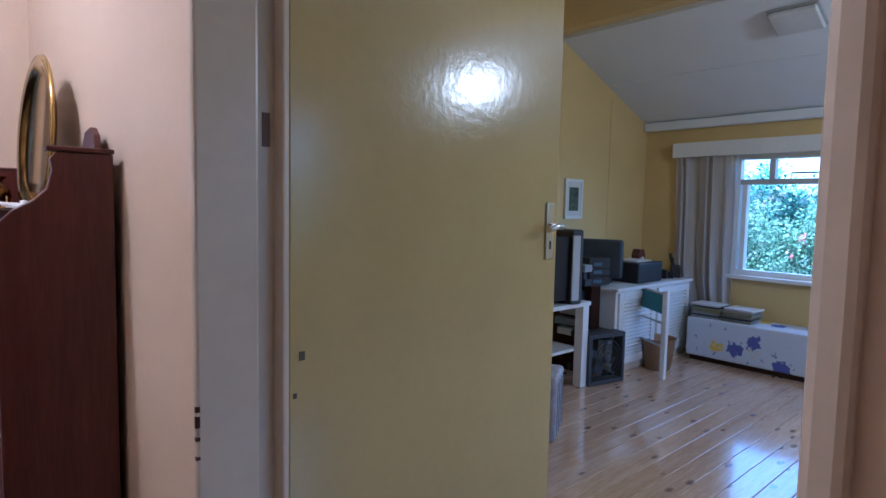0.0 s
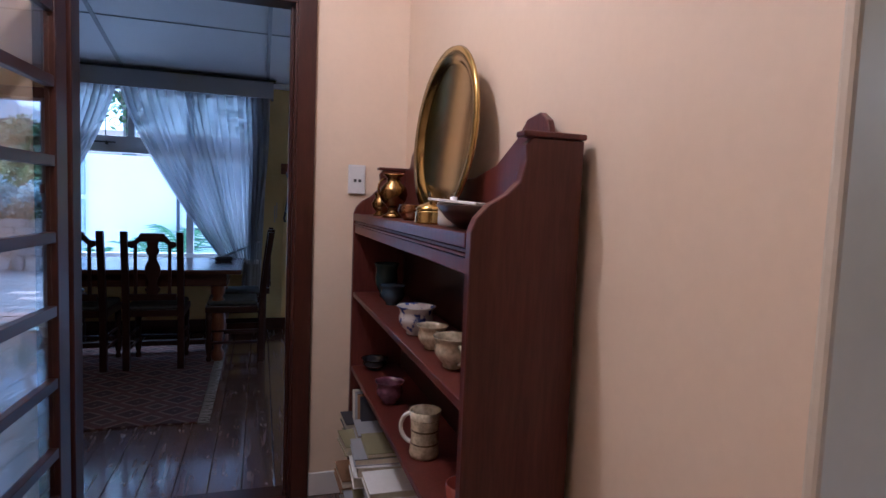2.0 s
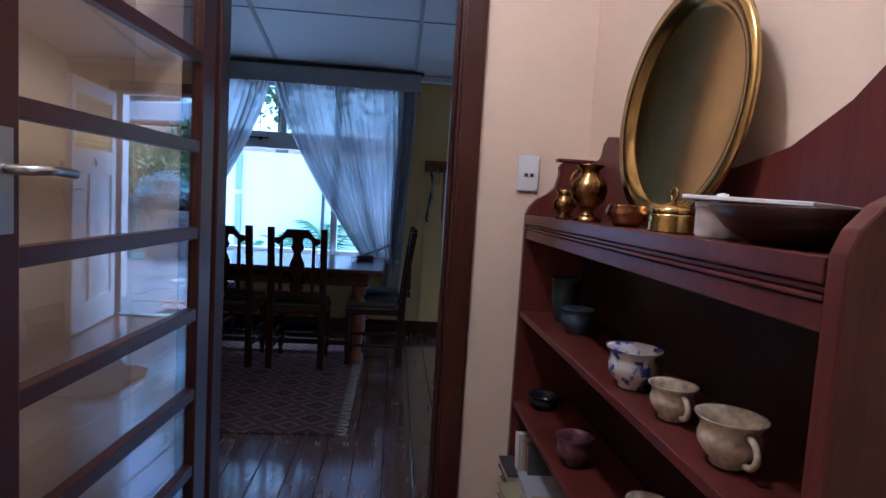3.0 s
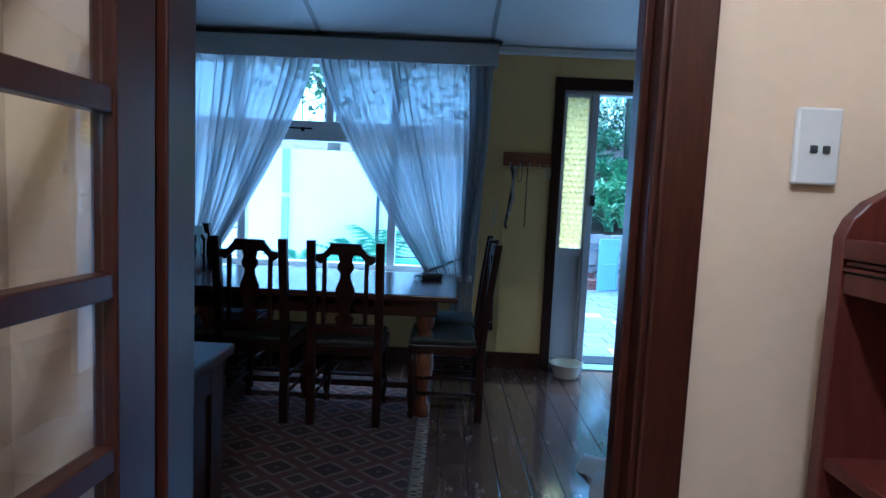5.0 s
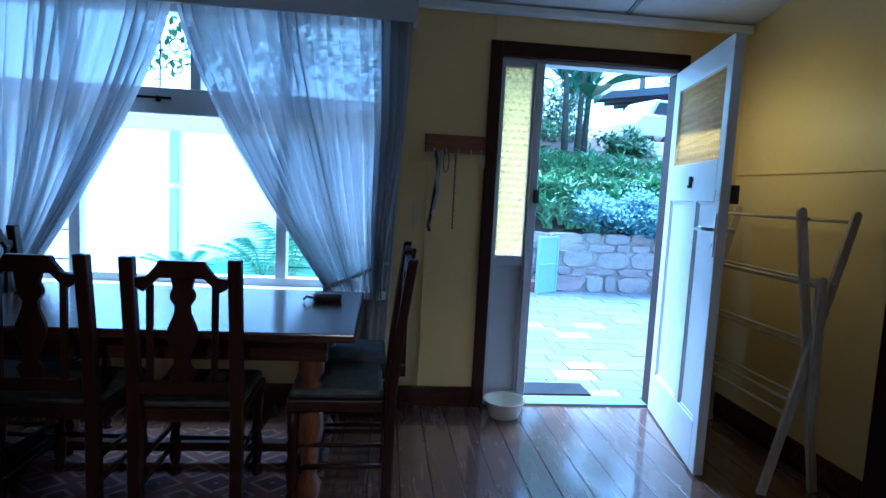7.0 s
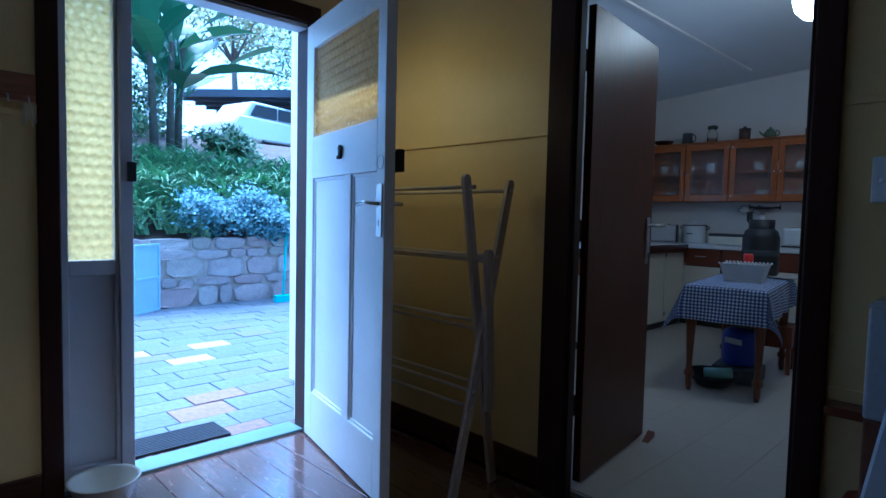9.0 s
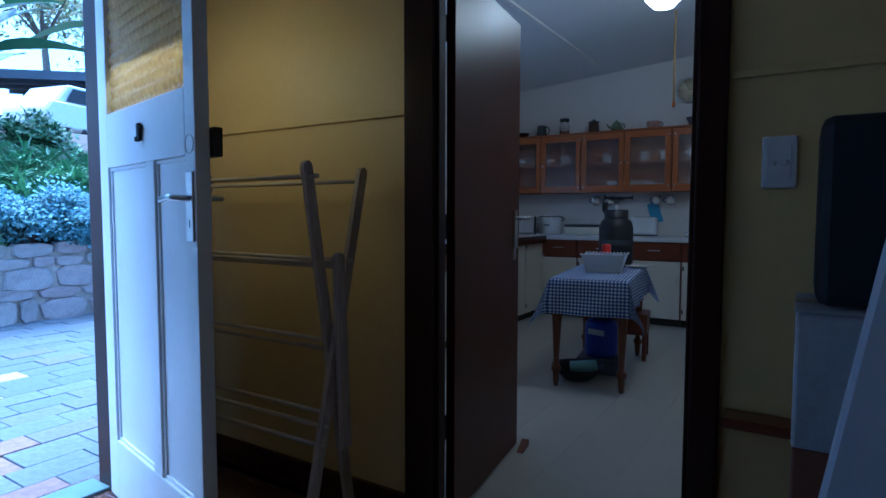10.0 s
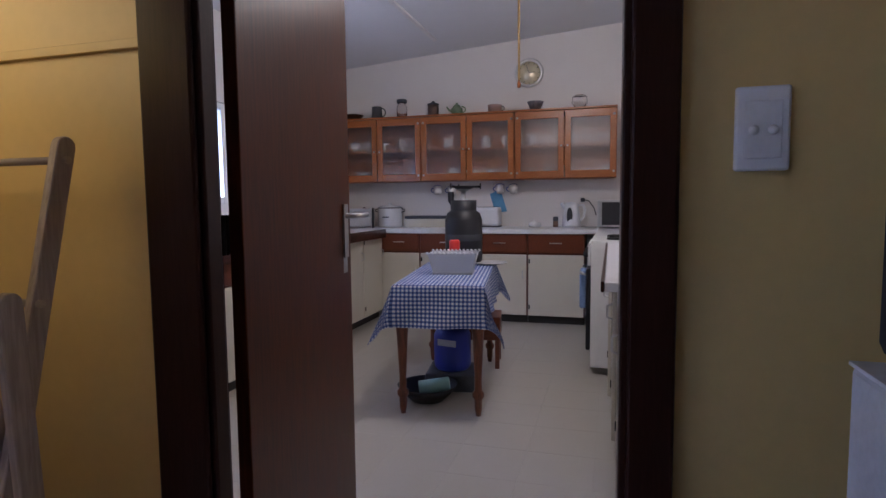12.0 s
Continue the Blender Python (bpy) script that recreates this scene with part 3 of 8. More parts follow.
pane = part("pane", hammered_pane(SB - SA, 0.422), HAMMERED, leaf, "amber hammered glass pane", Matrix.Translation((SA, -0.022, 1.478)))
pane.visible_shadow = False
kn = part("knocker", boxes((0.440, 0.462, -0.058, -0.046, 1.350, 1.408), (0.430, 0.472, -0.055, -0.046, 1.386, 1.402), (0.434, 0.452, -0.062, -0.046, 1.348, 1.364), bevel=0.003), IRON, leaf, "black iron door knocker")
part("lock_case", boxes((LEAF_W - 0.085, LEAF_W + 0.012, 0.004, 0.034, 1.275, 1.36), bevel=0.004), BLACK, leaf, "black rim lock")
part("lock_cylinder", lathe([(0.0, -0.012), (0.026, -0.012), (0.028, 0.0)], 16), STEEL, leaf, "", pose(LEAF_W - 0.036, -0.046, 1.310, 90))


def lever(parent, x, z, face, side, metal=STEEL):
    """A lock plate with a lever handle on one face of a door. face: +1 or -1; side: the way the lever points."""
    y0, y1 = sorted((face * 0.0, face * 0.006))
    off = -0.044 if face < 0 else 0.0
    p = part("lock_plate", boxes((x - 0.022, x + 0.022, off + y0, off + y1, z - 0.125, z + 0.075), bevel=0.0015), metal, parent, "steel lock plate")
    yy = off + face * 0.045
    part("lever", tube([(x, off, z), (x, yy, z), (x + side * 0.05, yy, z + 0.004), (x + side * 0.115, yy, z - 0.004)], 0.009, 8), metal, p, "steel lever handle")
    part("keyhole", boxes((x - 0.004, x + 0.004, off + face * 0.0055 - 0.001, off + face * 0.0055 + 0.0018, z - 0.085, z - 0.062)), BLACK, p)


lever(leaf, LEAF_W - 0.034, 1.155, -1, -1)
lever(leaf, LEAF_W - 0.034, 1.155, 1, -1)

# ---- bedroom door ----
bd = thing("door_3", "ochre yellow gloss painted flush door, open into the bedroom", "door", pose(0.752, 1.052, 0.01, 0, 0, 7.8), kind="structure")
part("leaf", boxes((0.0, 0.975, 0.0, 0.04, 0, 2.03), bevel=0.003), DOOR_YELLOW, bd)
part("edge_strip", boxes((-0.014, -0.001, -0.002, 0.042, 0.0, 2.03), bevel=0.003), CREAM_TRIM, bd, "cream painted hinge edge")
p = part("lock_plate", boxes((0.905, 0.945, -0.007, -0.001, 1.135, 1.305), bevel=0.0015), STEEL, bd, "steel lock plate")
part("lever", tube([(0.925, 0, 1.235), (0.925, -0.048, 1.235), (0.895, -0.05, 1.237), (0.838, -0.05, 1.228)], 0.009, 8), STEEL, p, "steel lever handle")
part("lever", tube([(0.925, 0.041, 1.235), (0.925, 0.085, 1.235), (0.965, 0.088, 1.237), (1.015, 0.088, 1.245)], 0.009, 8), STEEL, p)
part("keyhole", boxes((0.921, 0.929, -0.0085, -0.006, 1.165, 1.19)), BLACK, p)
part("scuff", boxes((0.022, 0.034, -0.0016, -0.0006, 0.995, 1.012), (0.008, 0.016, -0.0016, -0.0006, 0.925, 0.935)), plain("dark_scuff", (0.10, 0.08, 0.04), 0.6), bd, "dark scuff marks")

# ---- kitchen door ----
kd = thing("door_2", "brown varnished flush door, open into the kitchen", "door", pose(2.208, 5.064, 0.012, 0, 0, 6.9), kind="structure")
part("leaf", boxes((0.0, 0.742, 0.0, 0.034, 0, 1.985), bevel=0.003), DOOR_BROWN, kd)
for z in (0.28, 1.02, 1.72):
    part("hinge", tube([(-0.006, 0.044, z), (-0.006, 0.044, z + 0.09)], 0.006, 8), IRON, kd, "dark iron hinge")
    part("hinge_leaf", boxes((-0.004, 0.03, 0.0345, 0.0385, z, z + 0.09), (-0.006, -0.002, 0.044, 0.080, z, z + 0.09)), IRON, kd)
lever(kd, 0.685, 1.02, 1, -1)
p = part("lock_plate", boxes((0.665, 0.705, -0.007, -0.001, 0.95, 1.13), bevel=0.0015), STEEL, kd)
part("lever", tube([(0.685, 0, 1.09), (0.685, -0.045, 1.09), (0.74, -0.048, 1.09), (0.79, -0.048, 1.092)], 0.009, 8), STEEL, p)
solid("door_wedge", prism([(0, 0), (0.11, 0), (0.11, 0.03)], 1, 0, 0.035, 0.002), BROWN_FRONT, "small brown wooden wedge under the kitchen door", "door wedge", at=pose(2.87, 5.085, 0.001, 0, 0, 10))

# ---- glazed door between hall and dining room ----
gd = thing("door_1", "red-brown wooden door with six glass panes, folded open", "door", pose(-0.705, 3.03, 0.012, 0, 0, 266.7), kind="structure")
GW, GH = 0.98, 2.01
part("stile", boxes((0, 0.10, 0, 0.04, 0, GH), bevel=0.004), RED_WOOD, gd)
part("stile", boxes((GW - 0.085, GW, 0, 0.04, 0, GH), bevel=0.004), RED_WOOD, gd)
zs = [0.08, 0.32, 0.575, 0.835, 1.095, 1.36, 1.63, 1.94]
for i, z in enumerate(zs):
    h = 0.08 if i in (0, 7) else 0.02
    part("rail", boxes((0.10, GW - 0.085, 0.004, 0.036, z - h, z + h * (0.9 if i else 1.0)), bevel=0.003), RED_WOOD, gd)
for a, b in zip(zs, zs[1:]):
    pane = part("pane", boxes((0.102, GW - 0.087, 0.018, 0.022, a + 0.015, b - 0.015)), DOOR_GLASS, gd)
    pane.visible_shadow = False
p = part("lock_plate", boxes((GW - 0.062, GW - 0.022, 0.04, 0.046, 1.14, 1.32), bevel=0.0015), STEEL, gd, "steel lock plate")
part("lever", tube([(GW - 0.042, 0.04, 1.25), (GW - 0.042, 0.09, 1.25), (GW - 0.09, 0.093, 1.252), (GW - 0.16, 0.09, 1.248)], 0.009, 8), STEEL, p, "steel lever handle")

# ---- dining window ----
win = thing("window_1", "wide white painted dining window with fanlights", "window", kind="structure")
wf = part("window_frame", boxes((WX0, WX0 + 0.05, 6.38, 6.47, WZ0, WZ1), (WX1 - 0.05, WX1, 6.38, 6.47, WZ0, WZ1), (WX0 + 0.05, WX1 - 0.05, 6.38, 6.47, WZ1 - 0.05, WZ1), (WX0 + 0.05, WX1 - 0.05, 6.38, 6.47, WZ0, WZ0 + 0.05), bevel=0.004), WHITE_PAINT, win)
part("transom", boxes((WX0 + 0.05, WX1 - 0.05, 6.375, 6.47, 1.62, 1.765), bevel=0.006), WHITE_PAINT, win)
for x in (-1.78, -1.10, -0.62):
    part("mullion", boxes((x - 0.028, x + 0.028, 6.38, 6.47, 1.765, WZ1 - 0.05), bevel=0.003), WHITE_PAINT, win)
for x in (-1.74, -0.62):
    part("mullion", boxes((x - 0.03, x + 0.03, 6.38, 6.47, WZ0 + 0.05, 1.62), bevel=0.003), WHITE_PAINT, win)
part("window_sill", boxes((WX0 - 0.03, WX1 + 0.03, 6.26, 6.40, WZ0 - 0.035, WZ0 + 0.005), bevel=0.006), WHITE_PAINT, win)
part("stay", boxes((-1.42, -1.22, 6.35, 6.362, 1.70, 1.712), (-1.30, -1.28, 6.352, 6.374, 1.685, 1.715)), IRON, win, "black iron window stay")
for a, b in ((WX0 + 0.05, -1.77), (-1.71, -0.65), (-0.59, WX1 - 0.05)):
    pane = part("pane", boxes((a + 0.002, b - 0.002, 6.42, 6.424, WZ0 + 0.052, 1.618)), CLEAR, win)
    pane.visible_shadow = False
for a, b in ((WX0 + 0.05, -1.81), (-1.75, -1.13), (-1.07, -0.65), (-0.59, WX1 - 0.05)):
    pane = part("pane", boxes((a + 0.002, b - 0.002, 6.42, 6.424, 1.767, WZ1 - 0.052)), CLEAR, win)
    pane.visible_shadow = False
bars = thing("burglar_bars", "black wrought iron bars behind the dining window", "window bars")
for x in (-2.0, -1.5, -1.33, -1.16, -0.85, -0.4, -0.2):
    part("bar", tube([(x, 6.50, 1.70), (x, 6.50, 2.18)], 0.005, 6), IRON, bars)
for x in (-1.415, -1.245):
    for s in (1, -1):
        part("scroll", tube([(x + 0.055 * s * (1 - k / 22) * math.cos(k * 0.42), 6.50, 1.95 + s * 0.06 + 0.055 * (1 - k / 22) * math.sin(k * 0.42)) for k in range(18)], 0.004, 5), IRON, bars)
for z in (0.78, 0.95):
    part("bar", tube([(WX0, 6.50, z), (-1.76, 6.50, z)], 0.005, 6), IRON, bars)
    part("bar", tube([(-0.6, 6.50, z), (WX1, 6.50, z)], 0.005, 6), IRON, bars)
part("bar", tube([(-0.35, 6.50, 0.70), (-0.35, 6.50, 0.98)], 0.005, 6), IRON, bars)

pel = thing("curtain_pelmet", "white boxed pelmet over the dining curtains", "pelmet")
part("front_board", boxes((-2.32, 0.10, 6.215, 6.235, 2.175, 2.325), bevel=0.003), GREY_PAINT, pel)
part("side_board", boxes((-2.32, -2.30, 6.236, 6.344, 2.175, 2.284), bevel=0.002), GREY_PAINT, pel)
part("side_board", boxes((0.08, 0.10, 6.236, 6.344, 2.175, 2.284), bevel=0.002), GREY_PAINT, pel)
# dark grey paints in the shade on top of the pelmet
part("top_board", boxes((-2.34, 0.12, 6.20, 6.288, 2.326, 2.34), bevel=0.002), DARK_GREY, pel, "top board, its shade painted in dark grey")


def swag(name, edges, tie, waves, mat_, label, low, y=6.285, depth=0.022, group=""):
    """A gathered curtain. edges(v): left and right x at height share v (0 top, 1 bottom); folds ride on it."""
    bm = bmesh.new()
    nx, nz = waves * 12, 56
    rows = []
    rr = random.Random(waves)
    ph = [rr.uniform(-0.6, 0.6) for _ in range(8)]
    for j in range(nz + 1):
        v = j / nz
        a, b = edges(v)
        row = []
        for i in range(nx + 1):
            u = i / nx
            wob = 0.012 * math.sin(7 * u + ph[0]) + 0.008 * math.sin(17 * u + ph[1])
            uu = u + wob * math.sin(math.pi * u)
            width = abs(b - a)
            turn = u * waves * math.tau + 2.4 * math.sin(6.1 * u + ph[2]) + 1.5 * math.sin(14.3 * u + ph[5]) + 0.9 * math.sin(29 * u + ph[6]) + (0.5 + 0.8 * math.sin(4 * u + ph[7])) * v
            uneven = 0.62 + 0.38 * math.sin(9 * u + ph[4]) * math.sin(23 * u + ph[0])
            fold = math.sin(turn) + 0.30 * math.sin(2.3 * turn + ph[3] + 2.0 * v)
            amp = depth * (0.7 + 0.9 * v) * (0.5 + uneven)
            lap = 0.30 * uneven / waves * math.cos(turn) * math.sin(math.pi * u) ** 0.3
            row.append(bm.verts.new((a + (b - a) * (uu + lap), y + amp * fold - 0.03 * math.sin(math.pi * min(1, v / 0.75)) * 0.3, 2.21 - (2.21 - low) * v)))
        rows.append(row)
    for j in range(nz):
        for i in range(nx):
            f = bm.faces.new((rows[j][i], rows[j][i + 1], rows[j + 1][i + 1], rows[j + 1][i]))
            f.smooth = True
    return bm


def ease(v):
    v = max(0.0, min(1.0, v))
    return v * v * (3 - 2 * v)


def left_edges(v):
    k = v / 0.82
    inner = -1.20 - 0.72 * min(1, k) ** 1.35
    if v > 0.82:
        inner = -1.92 - 0.04 * (v - 0.82)
    return -2.285 + 0.14 * ease(k), inner


def right_edges(v):
    k = v / 0.965
    inner = -1.17 + 0.02 * v + 0.80 * min(1, k) ** 1.35
    return inner, 0.07 - 0.10 * ease(k) ** 2


cl = thing("curtain", "white sheer curtain swept to one side of the window", "curtain", group="dining curtains")
part("cloth", swag("cloth", left_edges, 0.82, 15, SHEER, "", 0.40, depth=0.03), SHEER, cl)
part("tieback", tube([(-2.16 + 0.25 * k / 8, 6.27 - 0.03 * math.sin(math.pi * k / 8), 0.76 + 0.04 * math.cos(k * 0.8) * 0.3) for k in range(9)], 0.014, 6), SHEER, cl, "twisted white tieback")
cr = thing("curtain", "white sheer curtain drawn aside and tied low", "curtain", group="dining curtains")
part("cloth", swag("cloth", right_edges, 0.96, 18, SHEER, "", 0.645, depth=0.03), SHEER, cr)
part("tieback", tube([(-0.36 + 0.36 * k / 10, 6.235 + 0.004 * k, 0.70 + 0.016 * k) for k in range(11)], 0.012, 6), SHEER, cr, "twisted white tieback")
tail = thing("curtain", "straight white sheer curtain tail beside the window", "curtain", group="dining curtains")
part("cloth", swag("cloth", lambda v: (-0.07 - 0.10 * v, 0.07 - 0.07 * v), 1, 4, SHEER, "", 0.22, y=6.318, depth=0.006), SHEER, tail)

# ---- key rack, bowl ----
keys = thing("key_rack", "wooden key rack with hooks and hanging leads", "key rack", pose(0.18, 6.338, 1.50))
part("board", boxes((0, 0.345, -0.022, 0, 0.0, 0.10), bevel=0.004), wood("key_board_wood", (0.14, 0.045, 0.02), (0.26, 0.10, 0.045), 0.45, axis=0), keys)
for x in (0.05, 0.12, 0.19, 0.26, 0.32):
    part("hook", tube([(x, -0.022, 0.02), (x, -0.045, 0.012), (x, -0.05, 0.0), (x, -0.042, -0.012)], 0.003, 6), STEEL, keys)
def webbing(points, w, t, n=6):
    """A flat strap hung along points in the wall's plane."""
    bm = bmesh.new()
    prev = None
    for (x, y, z), turn in points:
        c, q = math.cos(radians(turn)), math.sin(radians(turn))
        cur = [bm.verts.new((x + a * w * c - b * t * q, y + a * w * q + b * t * c, z)) for a, b in ((-0.5, -0.5), (0.5, -0.5), (0.5, 0.5), (-0.5, 0.5))]
        if prev:
            for i in range(4):
                bm.faces.new((prev[i], prev[(i + 1) % 4], cur[(i + 1) % 4], cur[i]))
        else:
            bm.faces.new(cur[::-1])
        prev = cur
    bm.faces.new(prev)
    return bm


part("lead", webbing([((0.055, -0.045, 0.004), 0), ((0.070, -0.036, -0.05), 10), ((0.078, -0.03, -0.12), 30), ((0.068, -0.028, -0.20), 5), ((0.060, -0.025, -0.27), -15), ((0.048, -0.022, -0.36), 10), ((0.036, -0.02, -0.42), 30), ((0.046, -0.02, -0.455), 0)], 0.020, 0.004), BLACK, keys, "black dog lead")
part("lead", webbing([((0.090, -0.045, 0.004), 0), ((0.085, -0.038, -0.07), -20), ((0.074, -0.034, -0.15), 10), ((0.082, -0.032, -0.23), 20), ((0.066, -0.030, -0.30), 0), ((0.062, -0.030, -0.33), 0)], 0.018, 0.004), plain("grey_webbing", (0.36, 0.36, 0.38), 0.8), keys, "grey webbing lead")
part("clasp", tube([(0.062, -0.030, -0.33), (0.054, -0.030, -0.345), (0.058, -0.030, -0.365), (0.068, -0.030, -0.355), (0.064, -0.030, -0.335)], 0.003, 6), STEEL, keys, "steel clasp")
part("loop", tube([(0.12 + 0.016 * math.cos(a), -0.046, -0.055 + 0.06 * math.sin(a)) for a in [k * math.tau / 16 for k in range(17)]], 0.003, 5), BLACK, keys, "thin black cord loop")
chain = bmesh.new()
for k in range(26):
    tube([(0.175 + 0.004 * (k % 2), -0.04, -0.01 - k * 0.0165), (0.172, -0.036, -0.022 - k * 0.0165)], 0.0045, 5, chain)
part("chain", chain, IRON, keys, "dark metal chain")
part("strap", boxes((-0.055, -0.045, -0.006, -0.003, -0.46, -0.30), (-0.035, -0.028, -0.006, -0.003, -0.42, -0.27)), plain("pale_strap", (0.5, 0.48, 0.42), 0.8), keys, "pale straps")
bunch = bmesh.new()
for k in range(5):
    box(bunch, 0.30 + 0.009 * k, 0.306 + 0.009 * k, -0.05, -0.046, -0.09 + 0.012 * (k % 3), -0.01)
part("keys", bunch, STEEL, keys, "bunch of keys")
ENAMEL = plain("cream_enamel", (0.68, 0.64, 0.52), 0.25, var=0.06, bumps=0.02)
solid("dog_bowl", lathe([(0.0, 0.004), (0.075, 0.004), (0.082, 0.0), (0.085, 0.006), (0.118, 0.095), (0.126, 0.10), (0.122, 0.104), (0.112, 0.098), (0.078, 0.014), (0.0, 0.012)], 28), ENAMEL, "cream enamel bowl on the floor by the front door", "bowl", at=pose(0.70, 6.19, 0.001))

# ---- dining table and chairs ----
tab = thing("dining_table", "dark polished wooden dining table with turned legs", "table", pose(-0.915, 5.60, 0))
part("tabletop", boxes((-0.79, 0.79, -0.455, 0.455, 0.69, 0.725), bevel=0.007), DARK_WOOD_X, tab)
part("apron", boxes((-0.68, 0.68, -0.36, -0.335, 0.59, 0.69), bevel=0.003), DARK_WOOD_X, tab)
part("apron", boxes((-0.68, 0.68, 0.335, 0.36, 0.59, 0.69), bevel=0.003), DARK_WOOD_X, tab)
part("apron", boxes((-0.68, -0.655, -0.335, 0.335, 0.59, 0.69), bevel=0.003), DARK_WOOD_X, tab)
part("apron", boxes((0.655, 0.68, -0.335, 0.335, 0.59, 0.69), bevel=0.003), DARK_WOOD_X, tab)
TURNED = wood("turned_leg_wood", (0.10, 0.03, 0.012), (0.24, 0.085, 0.034), 0.3, axis=2)
legp = [(0.0, 0.0), (0.040, 0.0), (0.048, 0.03), (0.048, 0.07), (0.030, 0.10), (0.034, 0.16), (0.048, 0.24), (0.058, 0.30), (0.052, 0.36), (0.036, 0.41), (0.030, 0.44), (0.046, 0.46), (0.046, 0.48), (0.034, 0.50), (0.052, 0.53), (0.052, 0.69), (0.0, 0.69)]
for x in (-0.615, 0.615):
    for y in (-0.295, 0.295):
        part("leg", lathe(legp, 18), TURNED, tab, at=Matrix.Translation((x, y, 0)))
    part("stretcher", boxes((x - 0.025, x + 0.025, -0.26, 0.26, 0.06, 0.11), bevel=0.004), DARK_WOOD, tab)
part("stretcher", boxes((-0.588, 0.588, -0.025, 0.025, 0.065, 0.105), bevel=0.004), DARK_WOOD, tab)

SEAT = plain("worn_green_seat_cloth", (0.062, 0.064, 0.056), 0.7, var=0.45, scale=30, bumps=0.3, fine=160)


def dining_chair(at, label):
    c = thing("dining_chair", label, "chair", at, group="dining chairs")
    w, d = 0.20, 0.40
    for x in (-w, w - 0.045):
        part("back_post", prism([(0.0, 0.0), (0.045, 0.0), (0.035, 0.45), (0.008, 0.72), (-0.028, 1.005), (-0.068, 1.005), (-0.030, 0.72), (-0.005, 0.45)], 0, x, x + 0.045, 0.004), DARK_WOOD, c)
    part("crest_rail", prism([(-w + 0.047, 0.90), (-w + 0.075, 0.885), (-0.105, 0.905), (-0.075, 0.935), (0.075, 0.935), (0.105, 0.905), (w - 0.075, 0.885), (w - 0.047, 0.90), (w - 0.047, 0.935), (w - 0.085, 0.94), (w - 0.115, 0.975), (0.075, 0.995), (-0.075, 0.995), (-w + 0.115, 0.975), (-w + 0.085, 0.94), (-w + 0.047, 0.935)], 1, -0.054, -0.028, 0.003), DARK_WOOD, c)
    vase = [(0.034, 0.565), (0.050, 0.60), (0.026, 0.63), (0.028, 0.66), (0.048, 0.71), (0.050, 0.755), (0.028, 0.81), (0.025, 0.835), (0.042, 0.86), (0.042, 0.88), (0.032, 0.90), (0.040, 0.935)]
    part("splat", prism([(-x, z) for x, z in vase] + [(x, z) for x, z in vase[::-1]], 1, -0.040, -0.022, 0.002), DARK_WOOD, c)
    for x in (-0.120, 0.098):
        part("slat", boxes((x, x + 0.022, -0.040, -0.022, 0.565, 0.91), bevel=0.002), DARK_WOOD, c)
    part("back_rail", boxes((-w + 0.047, w - 0.047, -0.040, -0.010, 0.52, 0.565), bevel=0.003), DARK_WOOD, c)
    legq = [(0.0, 0.0), (0.018, 0.0), (0.022, 0.03), (0.014, 0.05), (0.020, 0.07), (0.026, 0.14), (0.018, 0.20), (0.024, 0.23), (0.018, 0.27), (0.023, 0.31), (0.023, 0.385), (0.0, 0.385)]
    for x in (-w + 0.03, w - 0.03):
        part("leg", lathe(legq, 12), DARK_WOOD, c, at=Matrix.Translation((x, d, 0)))
        part("stretcher", tube([(x, 0.04, 0.15), (x, d - 0.02, 0.15)], 0.011, 8), DARK_WOOD, c)
        part("stretcher", tube([(x, 0.04, 0.24), (x, d - 0.02, 0.24)], 0.010, 8), DARK_WOOD, c)
    part("stretcher", tube([(-w + 0.03, d, 0.17), (w - 0.03, d, 0.17)], 0.011, 8), DARK_WOOD, c)
    part("seat_frame", boxes((-w + 0.002, w - 0.002, 0.047, d + 0.025, 0.386, 0.435), bevel=0.005), DARK_WOOD, c)
    bm = boxes((-w + 0.012, w - 0.012, 0.05, d + 0.015, 0.436, 0.475), bevel=0.018)
    part("seat", bm, SEAT, c, "worn dark green patterned seat pad")
    return c


plain_label = "dark carved dining chair with worn patterned seat"
ch = dining_chair(pose(-0.715, 5.085, 0), plain_label + " at the table side")
copy_thing(ch, pose(-1.215, 5.10, 0, 0, 0, -3))
e1 = copy_thing(ch, pose(0.035, 5.44, 0, 0, 0, 91))
e2 = copy_thing(ch, pose(0.05, 5.86, 0, 0, 0, 91))
w1 = copy_thing(ch, pose(-1.79, 5.40, 0, 0, 0, -95))
w2 = copy_thing(ch, pose(-1.80, 5.84, 0, 0, 0, -92))
for c in (e1, e2, w1, w2):
    c["label"] = plain_label + " at the table end"
glasses = thing("sunglasses", "black sunglasses case lying on the dining table", "glasses", pose(-0.35, 5.72, 0.7255, 0, 0, 15))
part("case", boxes((0, 0.14, 0, 0.055, 0.0, 0.04), bevel=0.014), BLACK, glasses)
part("strap", tube([(0.0, 0.02, 0.02), (-0.03, 0.01, 0.03), (-0.04, 0.03, 0.012)], 0.006, 6), BLACK, glasses)

RUG = thing("rug", "faded red patterned woven rug with fringe under the table", "rug")
m, n_, l_, b_ = node_mat("woven_kilim")
tc = coords(n_, l_, (1, 1, 1))
sx_ = n_.new("ShaderNodeSeparateXYZ")
l_.new(tc, sx_.inputs[0])


def rug_math(op, a, b):
    n = n_.new("ShaderNodeMath")
    n.operation = op
    for i, v in enumerate((a, b)):
        if isinstance(v, float):
            n.inputs[i].default_value = v
        else:
            l_.new(v, n.inputs[i])
    return n.outputs[0]


